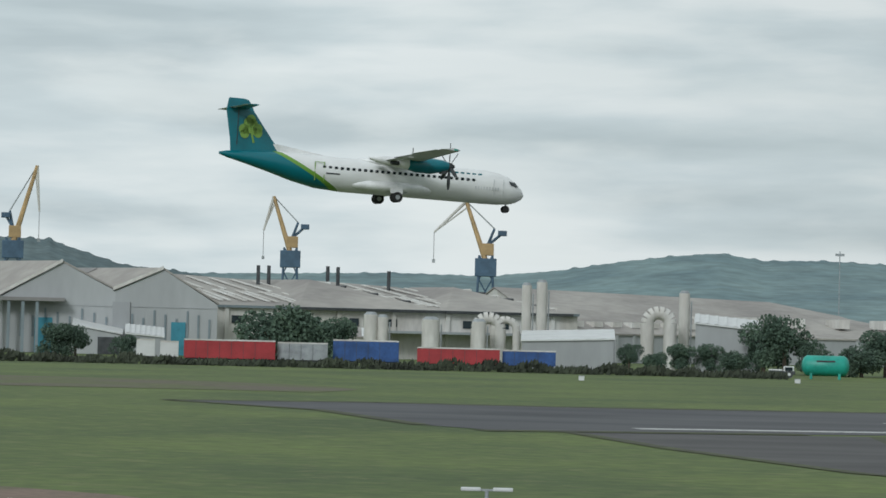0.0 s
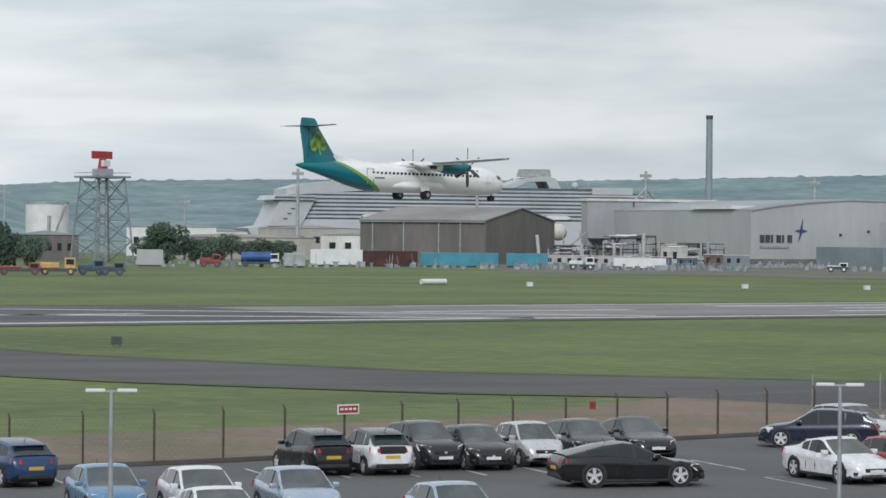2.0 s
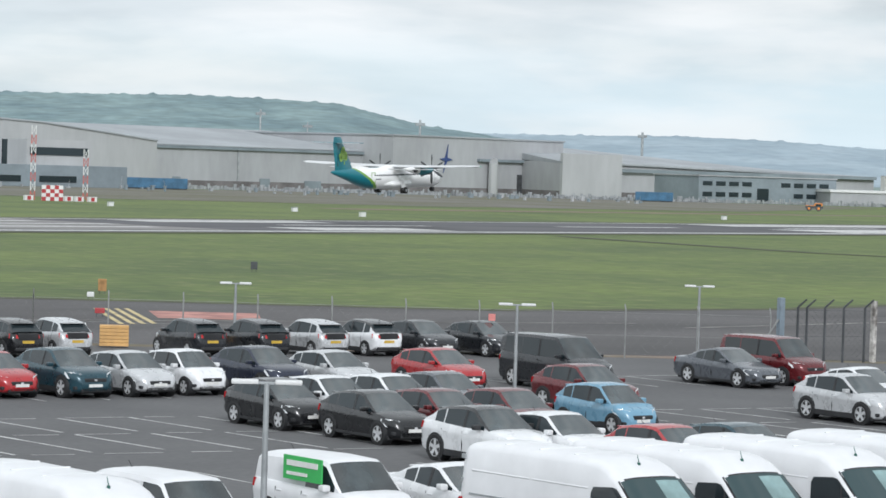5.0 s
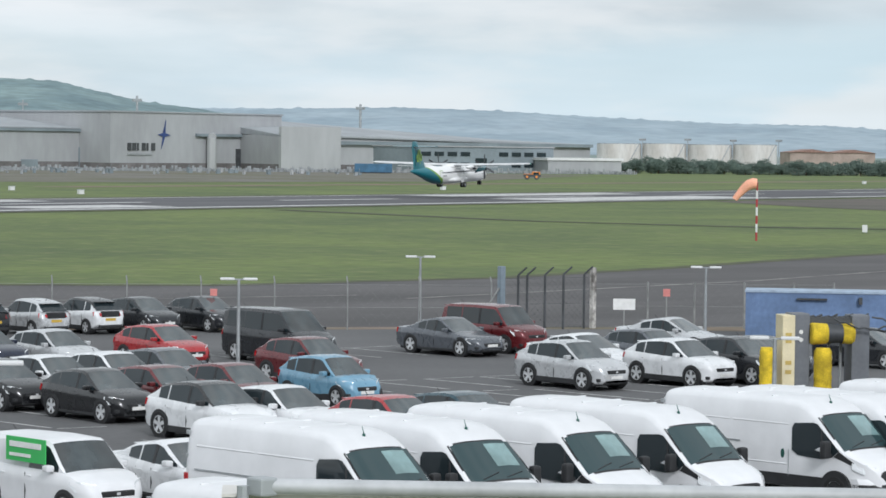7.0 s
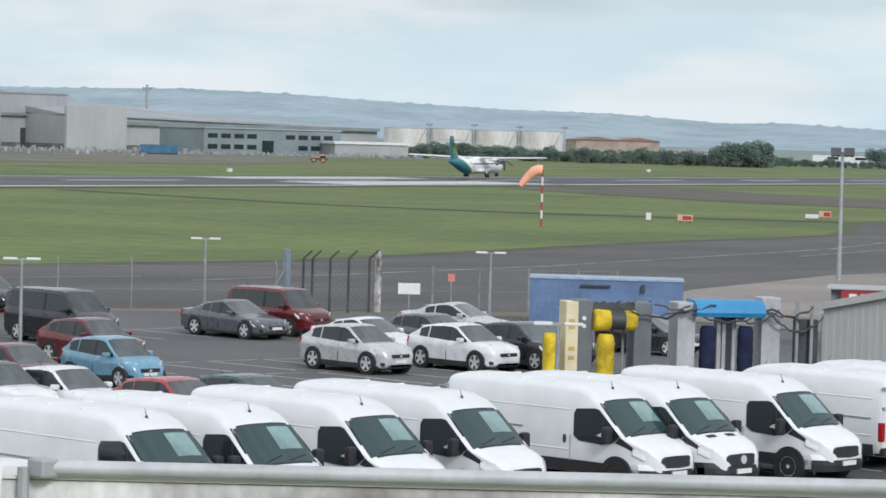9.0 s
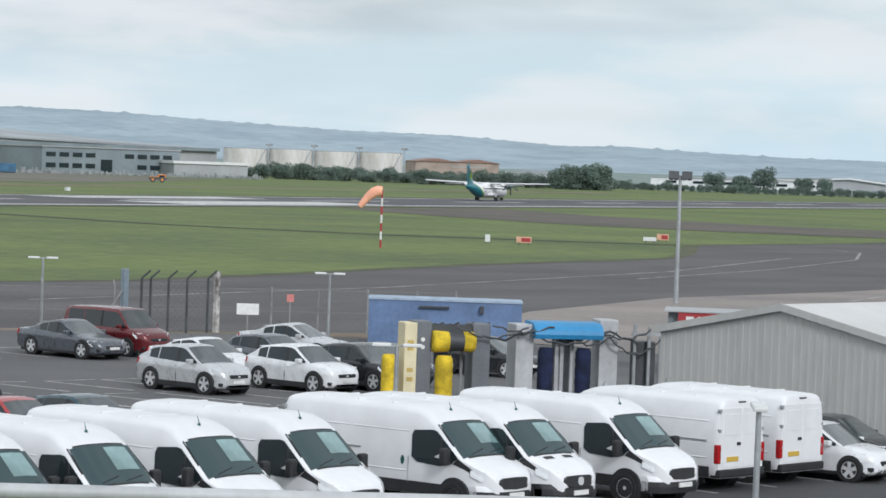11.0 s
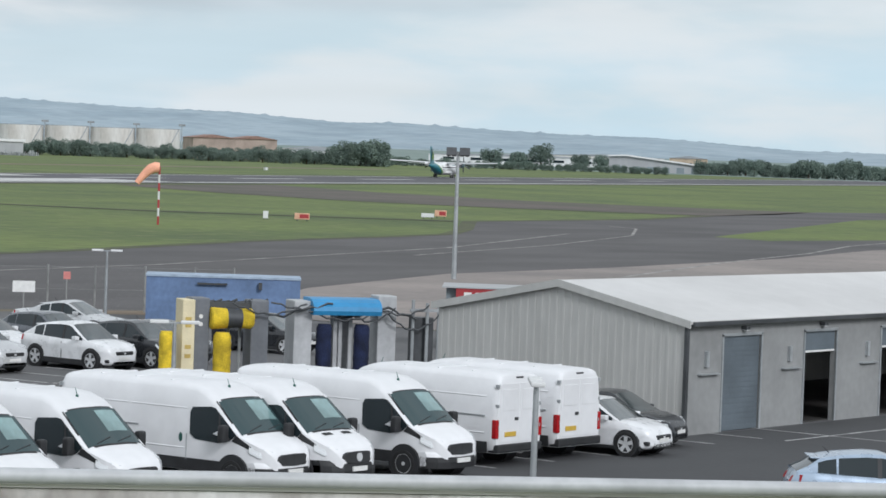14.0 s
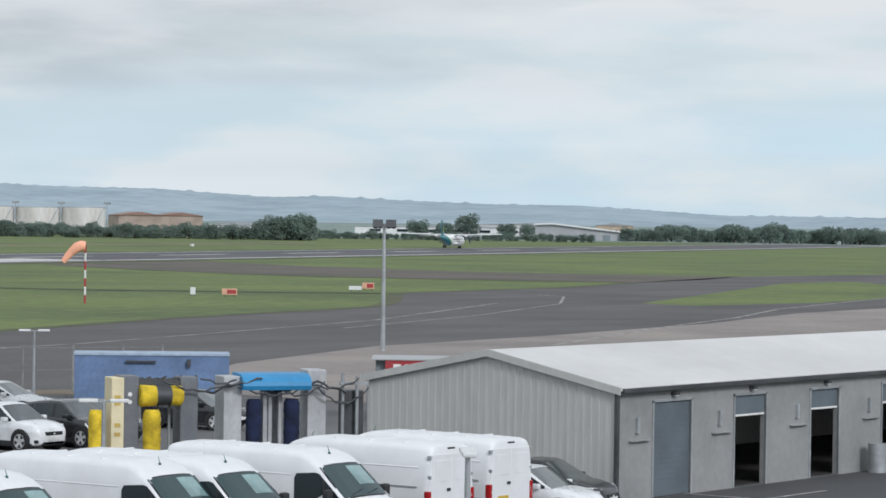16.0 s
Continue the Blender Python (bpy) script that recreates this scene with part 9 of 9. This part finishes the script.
def site_buildings():
    # blue container
    m, ln = frame_on((95.7, 88.0), (100.1, 83.0))
    c = thing("shipping_container", m, "faded blue corrugated shipping container", "container")
    BC = material("faded_blue_steel", (0.12, 0.19, 0.33), 0.65, vary=0.12, scale=0.6, fine=5.0)
    part("shell", boxes((0, 0.05, 0, ln, 2.4, 1.97)), BC, c)
    part("roof", boxes((-0.03, 0.0, 1.97, ln + 0.03, 2.45, 2.06)), material("pale_blue_steel", (0.32, 0.40, 0.50), 0.65), c)
    for k in range(22):
        part("corrugation", boxes((0.12 + ln / 22 * k, 0.032, 0.12, 0.12 + ln / 22 * k + 0.14, 0.06, 1.9)), BC, c)
    part("shelf", boxes((2.2, -0.12, 1.67, 3.5, 0.05, 1.75)), DARK_STEEL, c)
    part("lamp", boxes((4.85, -0.2, 1.52, 5.0, 0.05, 1.82)), DARK_STEEL, c)
    # the clad shed with roller doors
    SIDING = material("grey_green_cladding", (0.43, 0.43, 0.415), 0.6, vary=0.06, scale=0.4, fine=4.0, stretch=(1, 1, 0.3))
    PLAIN = material("pale_rendered_wall", (0.255, 0.26, 0.258), 0.75, vary=0.07, scale=0.5, fine=4.0)
    SHEET = material("white_roof_sheet", (0.56, 0.555, 0.545), 0.6, vary=0.05, scale=0.15, fine=1.5)
    DOOR = material("slate_roller_door", (0.11, 0.135, 0.155), 0.6, vary=0.08, scale=0.8, fine=8.0)
    x0, x1, y0, y1, e, r = 72.6, 106.0, 45.8, 54.7, 3.22, 4.12
    s = thing("workshop_shed", Matrix.Identity(4), "long grey clad workshop shed with roller doors", "shed")
    ym = (y0 + y1) / 2
    # gable wall and back wall
    part("gable_wall", prism(bmesh.new(), [(y0, 0), (y1, 0), (y1, e), (ym, r), (y0, e)], x0, x0 + 0.15, "yz"), SIDING, s)
    part("end_wall", prism(bmesh.new(), [(y0, 0), (y1, 0), (y1, e), (ym, r), (y0, e)], x1 - 0.15, x1, "yz"), SIDING, s)
    part("back_wall", boxes((x0 + 0.15, y1 - 0.15, 0, x1 - 0.15, y1, e)), SIDING, s)
    n = 34
    for k in range(n):
        y = y0 + 0.1 + (y1 - y0 - 0.2) * k / (n - 1)
        top = e + (r - e) * (1 - abs(y - ym) / (ym - y0)) - 0.06
        part("cladding_rib", boxes((x0 - 0.016, y - 0.045, 0.02, x0, y + 0.045, top)), SIDING, s)
    doors = [(74.6, 76.75), (79.3, 81.25), (84.1, 86.0), (89.0, 91.0), (94.0, 96.0), (99.0, 101.0)]
    xs = [x0 + 0.15] + [v for d in doors for v in d] + [x1 - 0.15]
    for a, b in zip(xs[::2], xs[1::2]):
        part("front_wall", boxes((a, y0, 0, b, y0 + 0.2, e)), PLAIN, s)
    for k, (a, b) in enumerate(doors):
        part("lintel", boxes((a, y0, 2.82, b, y0 + 0.2, e)), PLAIN, s)
        part("door_frame", boxes((a - 0.06, y0 - 0.03, 0, a + 0.02, y0, 2.85), (b - 0.02, y0 - 0.03, 0, b + 0.06, y0, 2.85), (a - 0.06, y0 - 0.03, 2.8, b + 0.06, y0, 2.88)), STEEL, s)
        if k == 0:
            part("roller_door", boxes((a + 0.02, y0 + 0.06, 0.02, b - 0.02, y0 + 0.12, 2.8)), DOOR, s, "closed slate roller door")
            for j in range(18):
                part("door_slat", boxes((a + 0.03, y0 + 0.05, 0.06 + 0.153 * j, b - 0.03, y0 + 0.062, 0.17 + 0.153 * j)), DOOR, s)
        else:
            part("roller_door", boxes((a + 0.02, y0 + 0.06, 2.2, b - 0.02, y0 + 0.12, 2.8)), DOOR, s, "raised slate roller door")
            part("door_edge", boxes((a + 0.02, y0 + 0.05, 2.16, b - 0.02, y0 + 0.13, 2.22)), PLATE_W, s)
        lamp = part("wall_lamp", boxes(((a + b) / 2 - 0.1, y0 - 0.2, 2.98, (a + b) / 2 + 0.1, y0, 3.08), bevel=0.02), DARK_STEEL, s)
        part("lamp_glass", boxes(((a + b) / 2 - 0.07, y0 - 0.19, 2.96, (a + b) / 2 + 0.07, y0 - 0.05, 2.98)), LENS, lamp)
        part("wall_box", boxes((a - 1.0, y0 - 0.1, 1.95, a - 0.86, y0, 2.4)), STEEL, s)
        part("shelf", boxes((a - 1.35, y0 - 0.14, 1.72, a - 0.3, y0, 1.75)), STEEL, s)
    part("corner_trim", boxes((x0 - 0.06, y0 - 0.06, 0, x0 + 0.08, y0 + 0.04, e)), DARK_STEEL, s, "dark corner trim")
    part("gutter", boxes((x0, y0 - 0.28, e - 0.06, x1, y0 - 0.16, e + 0.06)), DARK_STEEL, s)
    for a, b in ((y0 - 0.2, ym), (y1 + 0.2, ym)):
        za = e - 0.2 * (r - e) / (ym - y0)
        part("roof", loft(bmesh.new(), [[(x, a, za + 0.04), (x, b, r + 0.04), (x, b, r + 0.12), (x, a, za + 0.12)] for x in (x0 - 0.1, x1 + 0.1)]), SHEET, s)
        part("barge_board", loft(bmesh.new(), [[(x, a, za - 0.08), (x, b, r - 0.08), (x, b, r + 0.14), (x, a, za + 0.14)] for x in (x0 - 0.16, x0 - 0.1)]), SIDING, s)
    # interior shade is painted into the floor's dark colour
    part("floor", boxes((x0 + 0.2, y0 + 0.2, 0.0, x1 - 0.2, y1 - 0.2, 0.03)), material("shade_painted_workshop_floor", (0.045, 0.042, 0.040), 0.7, vary=0.2, scale=0.8, fine=6.0), s)
    d = thing("oil_drum", pose(87.6, 45.2, 0), "grey steel drum beside a doorway", "drum")
    part("barrel", tube(bmesh.new(), (0, 0, 0), (0, 0, 0.95), 0.32, 0.32, 18), STEEL, d, smooth=True)
    for z in (0.3, 0.62):
        part("hoop", tube(bmesh.new(), (0, 0, z), (0, 0, z + 0.04), 0.335, 0.335, 18), STEEL, d)
    # low cabin with a red fascia and the sign on it
    m, ln = frame_on((92.6, 73.4), (97.2, 67.0))
    c = thing("rental_cabin", m, "low cabin with a white roof edge and red sign", "cabin")
    part("wall", boxes((ln * 0.4, 0.4, 0, ln, 3.0, 2.46)), CLAD_DARK, c)
    part("roof", boxes((ln * 0.38, 0, 2.46, ln + 0.3, 3.2, 2.52)), CLAD_LIGHT, c)
    part("fascia", boxes((ln * 0.8, 0.1, 2.0, ln, 0.4, 2.46)), CLAD_DARK, c)
    part("sign_board", boxes((ln * 0.45, 0.05, 1.85, ln * 0.8, 0.4, 2.46)), RED, c, "red sign board with blank white shapes")
    for k in range(4):
        part("lettering_bar", boxes((ln * 0.49 + 0.45 * k, 0.02, 2.0, ln * 0.49 + 0.45 * k + 0.3, 0.06, 2.3)), PLATE_W, c)


site_buildings()


def roof_rail():
    """The handrail and weathered parapet of the flat roof below the eye."""
    a, b = Vector((6.05, 7.66, 6.985)), Vector((12.8, 2.33, 6.89))
    d = (b - a).normalized()
    n = Vector((d.y, -d.x, 0)) * -1
    r = thing("roof_handrail", Matrix.Identity(4), "grey tubular handrail along a roof edge", "handrail")
    part("top_rail", tube(bmesh.new(), a, b, 0.026, 0.026, 16), material("pale_grey_rail_paint", (0.42, 0.43, 0.44), 0.5, vary=0.1, scale=2.0, fine=20.0), r, smooth=True)
    part("end_clamp", boxes((a.x - 0.05, a.y - 0.03, a.z - 0.03, a.x + 0.02, a.y + 0.05, a.z + 0.03), bevel=0.008), STEEL, r)
    part("end_bracket", tube(bmesh.new(), a - d * 0.08, a - d * 0.08 - Vector((0, 0, 0.25)), 0.02, 0.02, 8), STEEL, r)
    w = thing("roof_parapet", Matrix.Identity(4), "stained white parapet under the handrail", "parapet")
    o = n * 0.03
    p0, p1 = a - d * 0.15 + o, b + o
    q0, q1 = p0 + n * 0.2, p1 + n * 0.2
    part("upstand", loft(bmesh.new(), [[tuple(p) for p in (p0 - Vector((0, 0, 6.88)), p1 - Vector((0, 0, 6.88)), p1 - Vector((0, 0, 0.045)), p0 - Vector((0, 0, 0.045)))], [tuple(q) for q in (q0 - Vector((0, 0, 6.88)), q1 - Vector((0, 0, 6.88)), q1 - Vector((0, 0, 0.045)), q0 - Vector((0, 0, 0.045)))]]),
         material("stained_parapet", (0.72, 0.71, 0.70), 0.85, vary=0.2, scale=2.6, fine=22.0, second=(0.24, 0.21, 0.19), stretch=(1, 1, 0.6)), w)
    lift = Vector((0, 0, 0.041))
    part("coping", loft(bmesh.new(), [[tuple(v) for v in (p - lift - n * 0.012, e - lift - n * 0.012, e - lift + n * 0.24, p - lift + n * 0.24)] for p, e in ((p0, p1), (p0 + Vector((0, 0, 0.012)), p1 + Vector((0, 0, 0.012))))]), OLD_WHITE, w, "thin streaked white coping")


def white_rail_fence():
    """White posts and a top rail that carry on the perimeter line beyond the chain link."""
    r = thing("white_rail_fence", Matrix.Identity(4), "white painted post and rail fence", "fence")
    ends = Vector((-3.4, 93.75)), Vector((-27.1, 87.75))
    n = 9
    for k in range(n + 1):
        q = ends[0].lerp(ends[1], k / n)
        part("post", boxes((q.x - 0.06, q.y - 0.06, 0, q.x + 0.06, q.y + 0.06, 2.5), bevel=0.015), OLD_WHITE, r)
        part("cap", boxes((q.x - (0.2 if k == 0 else 0.1), q.y - 0.09, 2.5, q.x + 0.09, q.y + 0.09, 2.56)), OLD_WHITE, r)
    d = (ends[1] - ends[0]).normalized()
    side = Vector((-d.y, d.x)) * 0.03
    for z in (2.36, 1.3):
        part("rail", prism(bmesh.new(), [tuple(ends[0] - side), tuple(ends[1] - side), tuple(ends[1] + side), tuple(ends[0] + side)], z, z + 0.09, "xy"), OLD_WHITE, r)


roof_rail()
white_rail_fence()


# ---- what moves ----
def motions():
    # seconds, place, height of the wheels, nose-up angle
    flight = [(0, -7.4, 248.3, 18.2, -2.2), (0.5, 18.6, 257.0, 16.35, -1.8), (1, 43.6, 265.2, 14.6, -1.4), (1.5, 68.9, 273.4, 12.95, -0.9), (2, 93.2, 281.4, 11.5, -0.4), (2.5, 116.6, 288.9, 10.2, 0.1), (3, 139.9, 296.4, 8.95, 0.6), (3.5, 163.0, 304.0, 7.65, 0.9),
              (4, 185.8, 311.4, 6.4, 1.2), (4.5, 208.2, 318.7, 5.35, 1.5), (5, 230.0, 325.7, 4.5, 1.8), (6, 273.2, 339.8, 2.9, 2.0), (7, 315.6, 353.5, 1.7, 1.8), (7.5, 336.5, 360.3, 1.3, 1.4), (8, 357.4, 367.2, 1.0, 1.0),
              (9, 398.6, 380.6, 0.4, 0.4), (10, 438.5, 393.5, 0.03, 0.0), (12.5, 531.8, 423.9, 0.03, 0.0), (14.5, 602.6, 446.9, 0.03, 0.0), (16, 649.2, 462.0, 0.03, 0.0)]
    walk(PLANE, [(t, pose(x, y, z, 0, -up, 23.5)) for t, x, y, z, up in flight])
    for hub, s in PROPS:
        walk(hub, [(k * 0.1, Matrix.Translation((3.75, s * 4.05, 3.62 + DROP)) @ Matrix.Rotation(radians(78 * k), 4, "X")) for k in range(161)])
    walk(RADAR_HEAD, [(t, Matrix.Translation((0, 0, tall(17.6, 790) + 2.4)) @ Matrix.Rotation(radians(-20 + turn), 4, "Z")) for t, turn in ((0, 0), (0.5, 2), (1, 8), (1.5, 68), (2, 40), (16, 40))])


motions()
